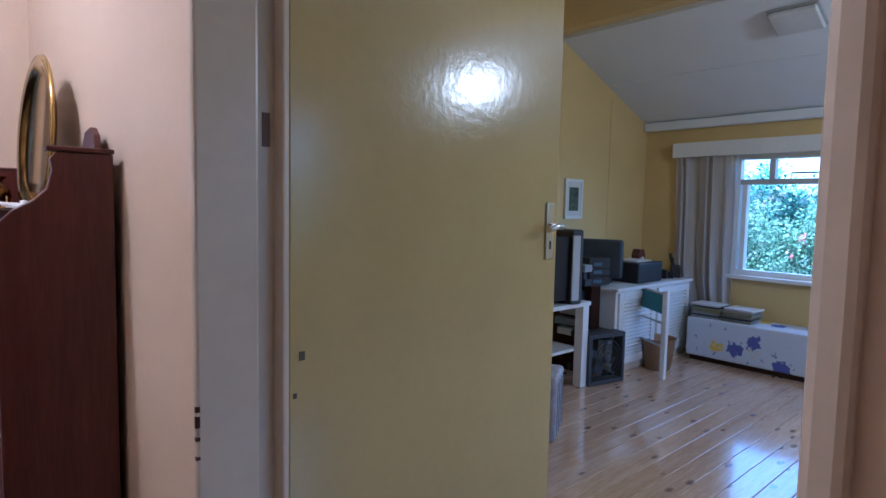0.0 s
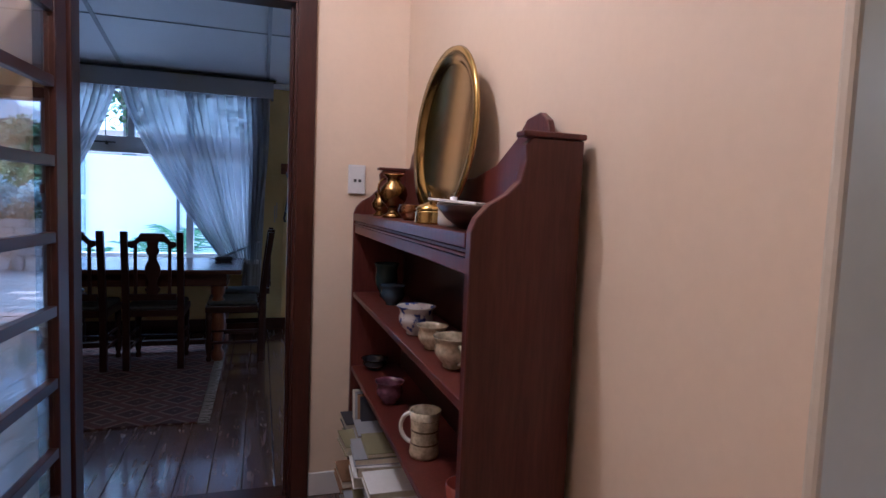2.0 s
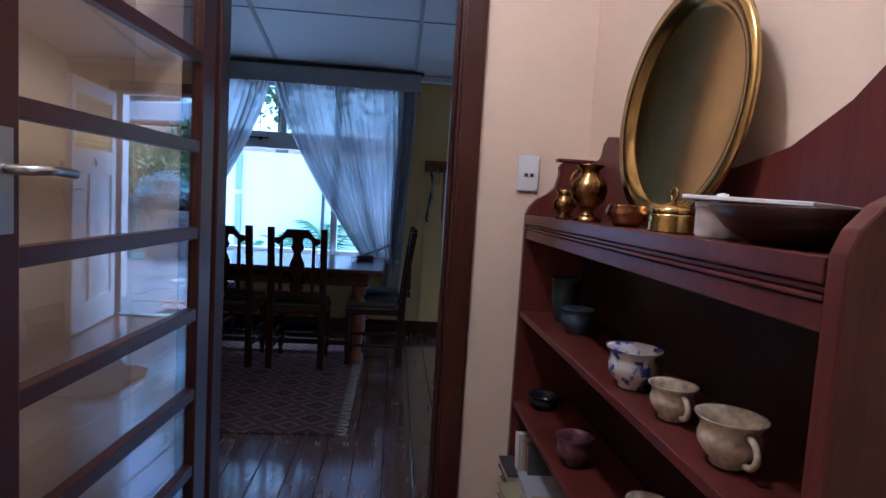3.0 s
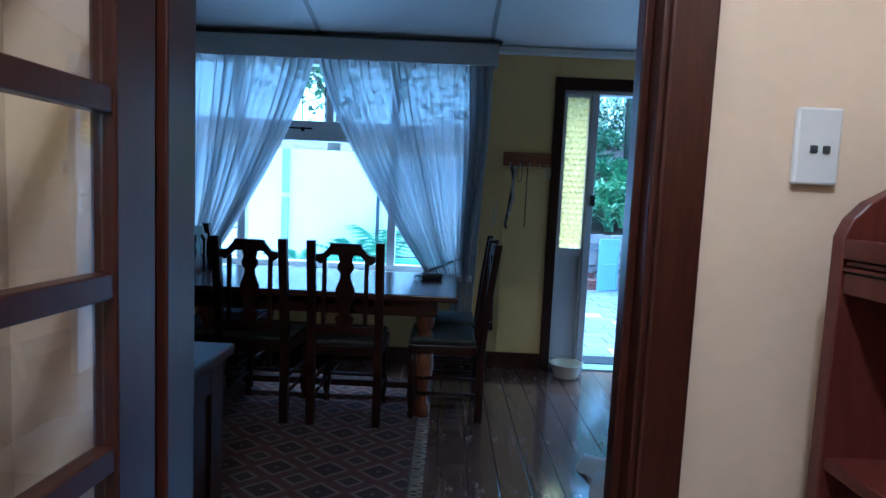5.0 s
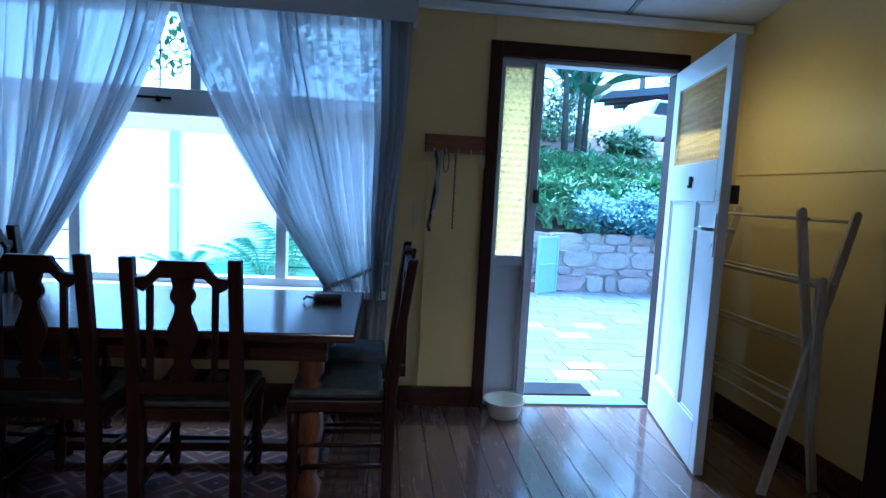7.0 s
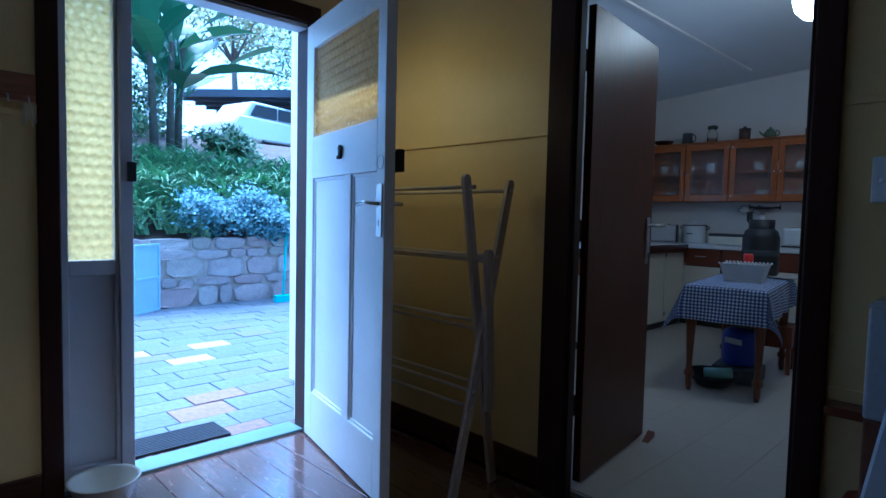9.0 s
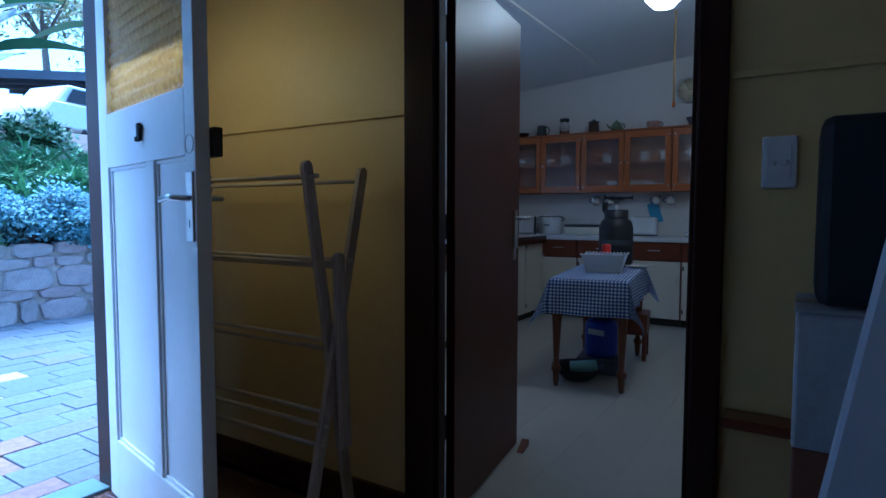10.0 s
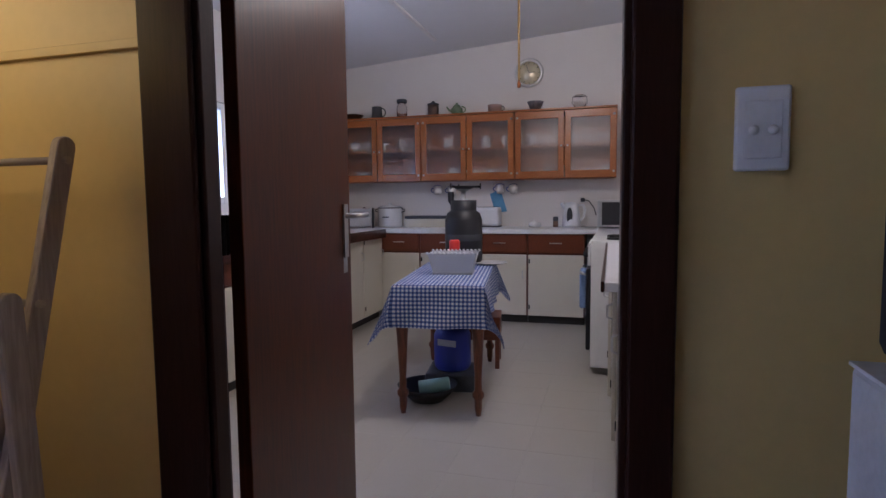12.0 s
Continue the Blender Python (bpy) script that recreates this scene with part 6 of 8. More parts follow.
part("tap", tube([(4.9, 7.05, 0.885), (4.9, 7.05, 1.08), (4.9, 6.98, 1.13), (4.9, 6.88, 1.10)], 0.012, 8), STEEL, sk_)
pot("sugar_bowl", [(0, 0), (0.055, 0), (0.06, 0.03), (0.05, 0.045), (0.02, 0.055), (0.01, 0.065), (0, 0.066)], (6.80, 5.0, zc), WHITE_CHINA, "small white lidded bowl on the worktop", "bowl")
sp_ = thing("salt_shaker", "small dark shaker with a steel top", "shaker", pose(6.84, 4.80, zc))
part("body", lathe([(0, 0), (0.025, 0), (0.025, 0.06), (0, 0.06)], 14), plain("brown_shaker", (0.18, 0.10, 0.06), 0.4, bumps=0), sp_)
part("cap", lathe([(0.026, 0.06), (0.026, 0.10), (0, 0.105)], 14), DARK_GREY, sp_)
BLUECHECK = plain("blue_white_china", (0.35, 0.42, 0.62), 0.35, var=0.7, scale=70, bumps=0)
for y, z in ((6.02, 1.282), (5.866, 1.276), (5.359, 1.285), (5.224, 1.282)):
    c = thing("hanging_mug", "blue rimmed white mug hanging under the wall cabinets", "mug", pose(6.90, y, z - 0.05, 0, 25, 20) @ Matrix.Scale(1.25, 4), group="hanging mugs")
    part("body", lathe([(0, 0), (0.03, 0), (0.036, 0.06), (0.032, 0.06), (0.028, 0.006), (0, 0.006)], 16), WHITE_CHINA, c)
    part("rim", lathe([(0.035, 0.055), (0.038, 0.061), (0.033, 0.062)], 16), plain("blue_rim", (0.05, 0.09, 0.30), 0.3, bumps=0), c)
    part("handle", tube([(0, 0.034 + 0.022 * math.sin(a), 0.03 + 0.02 * math.cos(a)) for a in [math.pi * q / 6 for q in range(7)]], 0.004, 6), plain("blue_handle", (0.05, 0.09, 0.30), 0.3, bumps=0), c)
    part("hook", tube([(0, 0.05, 0.05), (0.0, 0.05, 0.085)], 0.002, 5), STEEL, c)
solid("dish_cloth", prism([(-0.09, -0.11), (0.03, -0.13), (0.09, 0.07), (-0.02, 0.12)], 0, -0.012, 0.0, 0.003), plain("blue_cloth", (0.16, 0.38, 0.62), 0.9, var=0.15), "blue dish cloth hanging on the kitchen wall", "cloth", at=pose(7.016, 5.40, 1.15))

# ---- kitchen table ----
TA = 8.3
tmat = pose(4.535, 5.227, 0, 0, 0, TA)
kt_ = thing("kitchen_table", "small wooden table with turned legs", "table", tmat)
part("tabletop", boxes((-0.60, 0.60, -0.24, 0.24, 0.685, 0.71), bevel=0.004), TURNED, kt_)
for side in ((-0.53, -0.51, -0.20, 0.20), (0.51, 0.53, -0.20, 0.20), (-0.51, 0.51, -0.21, -0.19), (-0.51, 0.51, 0.19, 0.21)):
    part("apron", boxes((*side, 0.60, 0.685)), TURNED, kt_)
leg2 = [(0, 0), (0.014, 0), (0.02, 0.04), (0.022, 0.09), (0.032, 0.105), (0.032, 0.125), (0.02, 0.14), (0.019, 0.2), (0.030, 0.42), (0.034, 0.47), (0.022, 0.50), (0.034, 0.52), (0.034, 0.685), (0, 0.685)]
for x in (-0.53, 0.53):
    for y in (-0.205, 0.205):
        part("leg", lathe(leg2, 16), TURNED, kt_, at=Matrix.Translation((x, y, 0)))
m_g, n_, l_, b_ = node_mat("blue_gingham_cotton")
uvn = n_.new("ShaderNodeTexCoord")
sep = n_.new("ShaderNodeSeparateXYZ")
l_.new(uvn.outputs["UV"], sep.inputs[0])
half_ = []
for i in (0, 1):
    mu, fl = n_.new("ShaderNodeMath"), n_.new("ShaderNodeMath")
    mu.operation, fl.operation = "PINGPONG", "GREATER_THAN"
    mu.inputs[1].default_value, fl.inputs[1].default_value = 0.011, 0.0055
    l_.new(sep.outputs[i], mu.inputs[0])
    l_.new(mu.outputs[0], fl.inputs[0])
    half_.append(fl.outputs[0])
ad = n_.new("ShaderNodeMath")
ad.operation = "ADD"
l_.new(half_[0], ad.inputs[0])
l_.new(half_[1], ad.inputs[1])
dv = n_.new("ShaderNodeMath")
dv.operation = "MULTIPLY"
dv.inputs[1].default_value = 0.5
l_.new(ad.outputs[0], dv.inputs[0])
l_.new(ramp(n_, l_, dv.outputs[0], [(0.0, (0.72, 0.73, 0.78)), (0.5, (0.16, 0.22, 0.46)), (1.0, (0.025, 0.045, 0.20))]), b_.inputs["Base Color"])
b_.inputs["Roughness"].default_value = 0.85
cloth = bmesh.new()
uvl = cloth.loops.layers.uv.new("UVMap")
CW, CH, NX, NY = 1.66, 0.91, 84, 48
grid = []
for j in range(NY + 1):
    row = []
    for i in range(NX + 1):
        u, v = -CW / 2 + CW * i / NX, -CH / 2 + CH * j / NY
        ox, oy = max(0, abs(u) - 0.603), max(0, abs(v) - 0.243)
        sx, sy = (1 if u > 0 else -1), (1 if v > 0 else -1)
        drop = math.hypot(ox, oy) if (ox and oy) else max(ox, oy)
        flare = 0.10 * drop
        x = u - sx * ox + sx * (flare if ox else 0) + sx * (0.35 * min(ox, oy))
        y = v - sy * oy + sy * (flare if oy else 0) + sy * (0.35 * min(ox, oy))
        rip = 0.010 * drop / 0.2 * math.sin(u * 21 + v * 17)
        row.append(cloth.verts.new((x + (sx * rip if ox else 0), y + (sy * rip if oy else 0), 0.7135 - drop * 0.985)))
    grid.append(row)
for j in range(NY):
    for i in range(NX):
        f = cloth.faces.new((grid[j][i], grid[j][i + 1], grid[j + 1][i + 1], grid[j + 1][i]))
        f.smooth = True
        for lp, (a, b) in zip(f.loops, ((i, j), (i + 1, j), (i + 1, j + 1), (i, j + 1))):
            lp[uvl].uv = (CW * a / NX, CH * b / NY)
solid("tablecloth", cloth, m_g, "blue and white gingham cloth over the kitchen table", "tablecloth", at=tmat)
zt2 = 0.715
basin = thing("dish_basin", "white plastic dish basin with a crinkled rim", "basin", pose(4.46, 5.19, zt2, 0, 0, TA))
bm = bmesh.new()
lo = [bm.verts.new(p) for p in ((-0.085, -0.115, 0.012), (0.085, -0.115, 0.012), (0.085, 0.115, 0.012), (-0.085, 0.115, 0.012))]
hi = [bm.verts.new(p) for p in ((-0.11, -0.145, 0.125), (0.11, -0.145, 0.125), (0.11, 0.145, 0.125), (-0.11, 0.145, 0.125))]
bm.faces.new(lo[::-1])
for i in range(4):
    bm.faces.new((lo[i], lo[(i + 1) % 4], hi[(i + 1) % 4], hi[i]))
bmesh.ops.solidify(bm, geom=bm.faces[:], thickness=0.004)
part("tub", bm, WHITE_PLASTIC, basin)
for x in (-0.113, 0.113):
    cr_ = bmesh.new()
    for i in range(13):
        lathe([(0, -0.006), (0.010, 0.0), (0.006, 0.009), (0, 0.011)], 6, (x, -0.145 + 0.29 * i / 12, 0.125), cr_)
    part("rim", cr_, WHITE_PLASTIC, basin, "crinkled white rim")["kind"] = "stuff"
part("foot", boxes((-0.09, 0.09, -0.12, 0.12, 0.0, 0.012), bevel=0.003), plain("pale_grey_stand", (0.55, 0.56, 0.60), 0.4), basin)
gas = thing("gas_bottle", "black gas bottle with a cooker ring on top", "gas bottle", pose(5.02, 5.27, zt2))
part("cylinder", lathe([(0, 0), (0.12, 0), (0.125, 0.015), (0.13, 0.03), (0.13, 0.30), (0.115, 0.35), (0.07, 0.385), (0.045, 0.395), (0, 0.397)], 28), BLACK, gas)
part("collar", lathe([(0.09, 0.36), (0.092, 0.44), (0.088, 0.44), (0.086, 0.37)], 24), BLACK, gas)
part("valve", lathe([(0.03, 0.39), (0.03, 0.44), (0.018, 0.46), (0.018, 0.50), (0.05, 0.515), (0.05, 0.53), (0, 0.535)], 16), STEEL, gas, "dull metal valve and burner")
part("shield", lathe([(0.02, 0.505), (0.055, 0.520), (0.088, 0.532), (0.086, 0.535), (0.05, 0.524), (0.02, 0.510)], 24), BLACK, gas, "black wind shield dish")
part("regulator", tube([(-0.02, 0.06, 0.40), (-0.02, 0.085, 0.44), (-0.02, 0.085, 0.50)], 0.022, 8), BLACK, gas)
for a in (30, 150, 270):
    part("pan_support", boxes((0.0, 0.125, -0.004, 0.004, 0.525, 0.54), (0.118, 0.125, -0.004, 0.004, 0.515, 0.555)), IRON, gas, "", pose(0, 0, 0, 0, 0, a))
part("label_band", lathe([(0.1305, 0.16), (0.132, 0.165), (0.132, 0.20), (0.1305, 0.205)], 28), DARK_GREY, gas)
btl = thing("spice_bottle", "small clear bottle with a red cap", "bottle", pose(4.68, 5.245, zt2))
part("body", lathe([(0, 0), (0.03, 0), (0.032, 0.01), (0.032, 0.11), (0.026, 0.125), (0, 0.125)], 18), plain("pale_bottle", (0.45, 0.35, 0.30), 0.3, bumps=0), btl)
part("cap", lathe([(0.034, 0.12), (0.034, 0.175), (0.028, 0.185), (0, 0.186)], 18), plain("red_cap", (0.62, 0.03, 0.02), 0.35, bumps=0), btl, "red plastic cap")
pot("plate", [(0, 0.002), (0.07, 0.002), (0.115, 0.012), (0.12, 0.016), (0.11, 0.016), (0.065, 0.007), (0, 0.007)], (4.96, 5.07, zt2), WHITE_CHINA, "white china plate on the kitchen table", "plate", 32)
blue = thing("blue_gas_bottle", "blue gas bottle with a label under the kitchen table", "gas bottle", pose(4.50, 5.215, 0.115) @ Matrix.Diagonal((1, 1, 0.78, 1)))
BLUE = plain("blue_enamel_paint", (0.02, 0.04, 0.36), 0.35, var=0.1)
part("cylinder", lathe([(0, 0), (0.10, 0), (0.112, 0.02), (0.115, 0.05), (0.115, 0.27), (0.10, 0.315), (0.06, 0.345), (0, 0.35)], 28), BLUE, blue)
part("collar", lathe([(0.062, 0.34), (0.062, 0.41), (0.058, 0.41), (0.056, 0.35)], 20), DARK_GREY, blue, "dark valve collar")
part("label_band", prism([(-0.04 + 0.005, 0.20), (0.075, 0.215), (0.075, 0.265), (-0.035, 0.25)], 0, -0.1185, -0.1165), plain("pale_label", (0.55, 0.60, 0.70), 0.6, bumps=0), blue, "pale paper label", pose(0, 0, 0, 0, 0, 8))
stl_ = solid("plastic_crate", boxes((-0.14, 0.14, -0.15, 0.15, 0.0, 0.11), bevel=0.008), plain("grey_crate", (0.10, 0.11, 0.13), 0.5, var=0.3, scale=20), "dark grey crate under the blue gas bottle", "crate", at=pose(4.50, 5.215, 0.003, 0, 0, TA))
pan = thing("black_pan", "black iron pan with things in it on the floor", "pan", pose(4.22, 5.29, 0.002) @ Matrix.Diagonal((0.95, 0.95, 0.75, 1)))
part("bowl", lathe([(0, 0.0), (0.10, 0.0), (0.15, 0.06), (0.185, 0.12), (0.178, 0.12), (0.14, 0.064), (0.09, 0.01), (0, 0.01)], 30), BLACK, pan)
tin = solid("green_tin", lathe([(0, 0), (0.04, 0), (0.04, 0.17), (0.032, 0.175), (0, 0.176)], 18), plain("mint_tin", (0.30, 0.50, 0.44), 0.4), "pale green tin lying in the black pan", "tin", at=pose(4.16, 5.32, 0.085, 82, 0, 15))
step = thing("step_stool", "low brown wooden stool with a steel bowl on it", "stool", pose(5.02, 5.18, 0, 0, 0, TA))
part("seat", boxes((-0.14, 0.14, -0.17, 0.17, 0.20, 0.36), bevel=0.004), BROWN_FRONT, step)
for x in (-0.12, 0.12):
    for y in (-0.15, 0.15):
        part("leg", boxes((x - 0.015, x + 0.015, y - 0.015, y + 0.015, 0.002, 0.20), bevel=0.002), BROWN_FRONT, step)
pot("steel_bowl", [(0, 0), (0.05, 0), (0.095, 0.06), (0.1, 0.062), (0.09, 0.058), (0.045, 0.006), (0, 0.006)], (4.98, 5.25, 0.362), STEEL, "shiny steel bowl on the low stool", "bowl")

# ---- bedroom ----
bwn = thing("window_3", "white framed bedroom window with fanlights", "window", kind="structure")
part("window_frame", boxes((5.60, 5.68, BW0, BW0 + 0.05, BWZ0, BWZ1), (5.60, 5.68, BW1 - 0.05, BW1, BWZ0, BWZ1), (5.60, 5.68, BW0 + 0.05, BW1 - 0.05, BWZ1 - 0.05, BWZ1), (5.60, 5.68, BW0 + 0.05, BW1 - 0.05, BWZ0, BWZ0 + 0.05), bevel=0.004), WHITE_PAINT, bwn)
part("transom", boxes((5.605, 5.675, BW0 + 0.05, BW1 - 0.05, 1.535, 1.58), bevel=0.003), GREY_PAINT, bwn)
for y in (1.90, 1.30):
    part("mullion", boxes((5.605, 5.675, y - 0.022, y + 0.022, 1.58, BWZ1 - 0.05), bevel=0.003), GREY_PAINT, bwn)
part("mullion", boxes((5.605, 5.675, 2.09, 2.13, BWZ0 + 0.05, 1.535), bevel=0.003), WHITE_PAINT, bwn)
part("window_sill", boxes((5.52, 5.62, BW0 - 0.04, BW1 + 0.04, BWZ0 - 0.03, BWZ0 + 0.004), bevel=0.005), WHITE_PAINT, bwn)
pane = part("pane", boxes((5.64, 5.644, BW0 + 0.052, BW1 - 0.052, BWZ0 + 0.052, 1.534)), CLEAR, bwn)
pane.visible_shadow = False
part("stay", boxes((5.588, 5.60, 1.35, 1.75, 1.62, 1.632)), IRON, bwn, "black window stay")
bp = thing("curtain_pelmet", "white painted pelmet board over the bedroom window", "pelmet")
part("front_board", boxes((5.47, 5.49, 0.5, 2.72, 1.785, 1.915), bevel=0.003), WHITE_PAINT, bp)
part("side_board", boxes((5.49, 5.579, 2.70, 2.72, 1.785, 1.915)), WHITE_PAINT, bp)
bcn = thing("bedroom_curtain", "gathered pale cotton curtain hanging beside the bedroom window", "curtain")
bm = swag("cloth", lambda v: (0.0, 0.56 - 0.05 * v - 0.14 * ease((v - 0.6) / 0.4)), 1, 6, CURTAIN, "", 0.58, y=0.0, depth=0.022)
part("cloth", bm, CURTAIN, bcn, at=pose(5.525, 2.145, -0.42, 0, 0, 90))

m_fl, n_, l_, b_ = node_mat("floral_cotton")
vv = coords(n_, l_)
vo = n_.new("ShaderNodeTexVoronoi")
vo.inputs["Scale"].default_value = 4.2
l_.new(vv, vo.inputs["Vector"])
petal = noise_node(n_, l_, vv, 26, 3)
msk = mix(n_, l_, 0.35, vo.outputs["Distance"], petal)
flower = ramp(n_, l_, msk, [(0.33, (1.0,) * 3), (0.36, (0.0,) * 3)])
sepc = n_.new("ShaderNodeSeparateColor")
l_.new(vo.outputs["Color"], sepc.inputs[0])
hue = ramp(n_, l_, sepc.outputs[0], [(0.0, (0.70, 0.52, 0.06)), (0.34, (0.70, 0.52, 0.06)), (0.36, (0.08, 0.10, 0.40)), (1.0, (0.12, 0.13, 0.38))])
base_ = mix(n_, l_, ramp(n_, l_, noise_node(n_, l_, vv, 17, 2), [(0.66, (0.0,) * 3), (0.68, (0.7,) * 3)]), (0.60, 0.63, 0.72), (0.16, 0.22, 0.38))
l_.new(mix(n_, l_, flower, base_, hue), b_.inputs["Base Color"])
b_.inputs["Roughness"].default_value = 0.85
bench = thing("bench", "long low bench covered with blue and yellow floral cloth", "bench")
part("cover", boxes((5.20, 5.55, 0.72, 2.375, 0.045, 0.375), bevel=0.014), m_fl, bench)
part("base", boxes((5.235, 5.54, 0.75, 2.35, 0.002, 0.045)), DARK_WOOD, bench)
rr = random.Random(77)
for y0 in (2.12, 1.86):
    z = 0.376
    for k in range(8):
        t = rr.uniform(0.010, 0.018)
        mg = solid("magazine", boxes((0, 0.22, 0, 0.235, 0, t), bevel=0.002), covers[rr.choice((1, 3, 1, 5))] if k < 7 else covers[4], "old magazine in a pile on the bench", "magazine", group="piled magazines", at=pose(5.24 + rr.uniform(-0.01, 0.01), y0 + rr.uniform(-0.01, 0.01), z, 0, 0, rr.uniform(-4, 4)))
        z += t + 0.0005
lc = thing("louvre_cabinet", "white painted low cupboard with louvre doors", "cupboard")
part("body", boxes((4.20, 5.42, 2.475, 3.02, 0.06, 0.66), bevel=0.004), WHITE_PAINT, lc)
part("top", boxes((4.18, 5.44, 2.445, 3.03, 0.661, 0.685), bevel=0.004), WHITE_PAINT, lc)
part("plinth", boxes((4.22, 5.41, 2.49, 3.0, 0.002, 0.06)), CREAM_TRIM, lc)
for x0 in (4.83, 4.23):
    d = part("door", boxes((x0, x0 + 0.06, 2.455, 2.474, 0.08, 0.645), (x0 + 0.50, x0 + 0.56, 2.455, 2.474, 0.08, 0.645), (x0 + 0.06, x0 + 0.50, 2.455, 2.474, 0.585, 0.645), (x0 + 0.06, x0 + 0.50, 2.455, 2.474, 0.08, 0.14), bevel=0.002), WHITE_PAINT, lc)
    for k in range(15):
        part("slat", boxes((0, 0.44, -0.013, 0.013, -0.003, 0.003)), WHITE_PAINT, d, at=pose(x0 + 0.06, 2.466, 0.155 + 0.0295 * k, 40))
pc = thing("computer_monitor", "grey computer monitor turned away on the cupboard", "monitor", pose(4.42, 2.78, 0.686, 0, 0, 20))
part("case", boxes((-0.02, 0.05, -0.19, 0.19, 0.04, 0.36), bevel=0.02), DARK_GREY, pc)
part("foot", boxes((-0.06, 0.08, -0.1, 0.1, 0.0, 0.04), bevel=0.008), DARK_GREY, pc)
prn = thing("printer", "black desk printer with paper on top", "printer", pose(4.80, 2.68, 0.686))
part("body", boxes((-0.20, 0.20, -0.16, 0.16, 0, 0.17), bevel=0.012), BLACK, prn)
part("paper", boxes((-0.12, 0.12, -0.10, 0.10, 0.171, 0.180)), covers[4], prn)
mant = thing("mantel_clock", "small dark wooden mantel clock", "clock", pose(5.12, 2.82, 0.686))
part("case", prism([(-0.07, 0.0), (0.07, 0.0), (0.055, 0.03), (0.055, 0.20), (0.03, 0.25), (-0.03, 0.25), (-0.055, 0.20), (-0.055, 0.03)], 1, -0.04, 0.04, 0.004), MAHOGANY, mant)
part("face", lathe([(0, 0.004), (0.035, 0.003), (0.036, 0)], 18), covers[0], mant, "", pose(0, -0.041, 0.15, 90))
for k, (x, y, w, h) in enumerate(((5.05, 2.62, 0.07, 0.10), (5.16, 2.60, 0.05, 0.16), (5.24, 2.58, 0.06, 0.12), (5.33, 2.56, 0.05, 0.20), (5.39, 2.60, 0.04, 0.22))):
    hs = thing("cordless_phone" if k > 2 else "desk_box", "black cordless phone in its stand on the cupboard" if k > 2 else "small black box on the cupboard", "phone" if k > 2 else "box", pose(x, y, 0.686, 0, 0, 10 * k))
    part("base", boxes((-w / 2, w / 2, -0.04, 0.04, 0, h * 0.5), bevel=0.006), BLACK, hs)
    if k > 2:
        part("handset", boxes((-0.018, 0.018, -0.012, 0.012, h * 0.3, h), bevel=0.006), BLACK, hs, "", pose(0, 0, 0, -12))
pic = thing("picture", "small framed botanical print on the bedroom wall", "picture", pose(4.27, 3.048, 1.205))
part("frame", boxes((0, 0.25, -0.018, 0, 0, 0.025), (0, 0.25, -0.018, 0, 0.315, 0.34), (0, 0.022, -0.018, 0, 0.025, 0.315), (0.228, 0.25, -0.018, 0, 0.025, 0.315), bevel=0.002), WHITE_PAINT, pic)
part("mount", boxes((0.022, 0.228, -0.010, -0.004, 0.025, 0.315)), covers[4], pic)
part("print", boxes((0.06, 0.19, -0.0125, -0.0105, 0.07, 0.27)), plain("green_print", (0.10, 0.13, 0.09), 0.6, var=0.9, scale=22, bumps=0), pic)
hf = thing("hifi_stack", "black stereo units stacked behind the television", "stereo", pose(4.20, 2.74, 0.701, 0, 0, -18))
for k, h in enumerate((0.07, 0.06, 0.08)):
    z = sum((0.07, 0.06, 0.08)[:k]) + 0.002 * k
    u = part("deck", boxes((-0.10, 0.10, -0.15, 0.15, z, z + h), bevel=0.004), BLACK, hf)
    part("display", boxes((-0.06, 0.02, -0.1525, -0.1495, z + 0.02, z + 0.045)), plain("blue_grey_display", (0.10, 0.16, 0.22), 0.2, bumps=0), u)
chr_ = thing("desk_chair", "black padded desk chair beside the white table", "chair", pose(4.16, 2.60, 0.003, 0, 0, 25))
part("backrest", boxes((-0.16, 0.16, 0.10, 0.15, 0.40, 0.66), bevel=0.022), BLACK, chr_)
part("seat", boxes((-0.17, 0.17, -0.14, 0.18, 0.30, 0.36), bevel=0.022), BLACK, chr_)
part("arm", tube([(0.17, 0.14, 0.60), (0.20, 0.02, 0.52), (0.21, -0.06, 0.38), (0.19, -0.02, 0.30)], 0.014, 8), BLACK, chr_)
part("post", tube([(0, 0.02, 0.06), (0, 0.02, 0.31)], 0.022, 10), DARK_GREY, chr_)
for a in range(5):
    part("foot", boxes((0.0, 0.20, -0.014, 0.014, 0.0, 0.055), bevel=0.006), DARK_GREY, chr_, at=pose(0, 0.02, 0.001, 0, 0, 72 * a + 20))
strip_b = setting("wall_strip_bedroom", boxes((4.93, 4.937, 3.044, 3.049, 0.7, 2.3)), WALL_YELLOW, "yellow cover strip on the bedroom wall", "trim")
setting("ceiling_strip_bedroom", sloped(4.85, 4.88, -2.3, 3.0, 2.392, 2.392, 1, 0.01), CEILING, "white cover strip on the bedroom ceiling", "trim")
tvt = thing("tv_table", "white painted table under the television", "table")
part("tabletop", boxes((3.22, 3.82, 2.44, 3.0, 0.60, 0.63), bevel=0.004), WHITE_PAINT, tvt)
for x in (3.26, 3.775):
    for y in (2.485, 2.95):
        part("leg", boxes((x - 0.035, x + 0.035, y - 0.035, y + 0.035, 0.002, 0.60), bevel=0.004), WHITE_PAINT, tvt)
part("shelf", boxes((3.23, 3.80, 2.52, 2.92, 0.26, 0.28)), WHITE_PAINT, tvt)
tv = thing("television", "large grey tube television on the white table", "television", pose(3.62, 2.70, 0.631, 0, 0, -14))
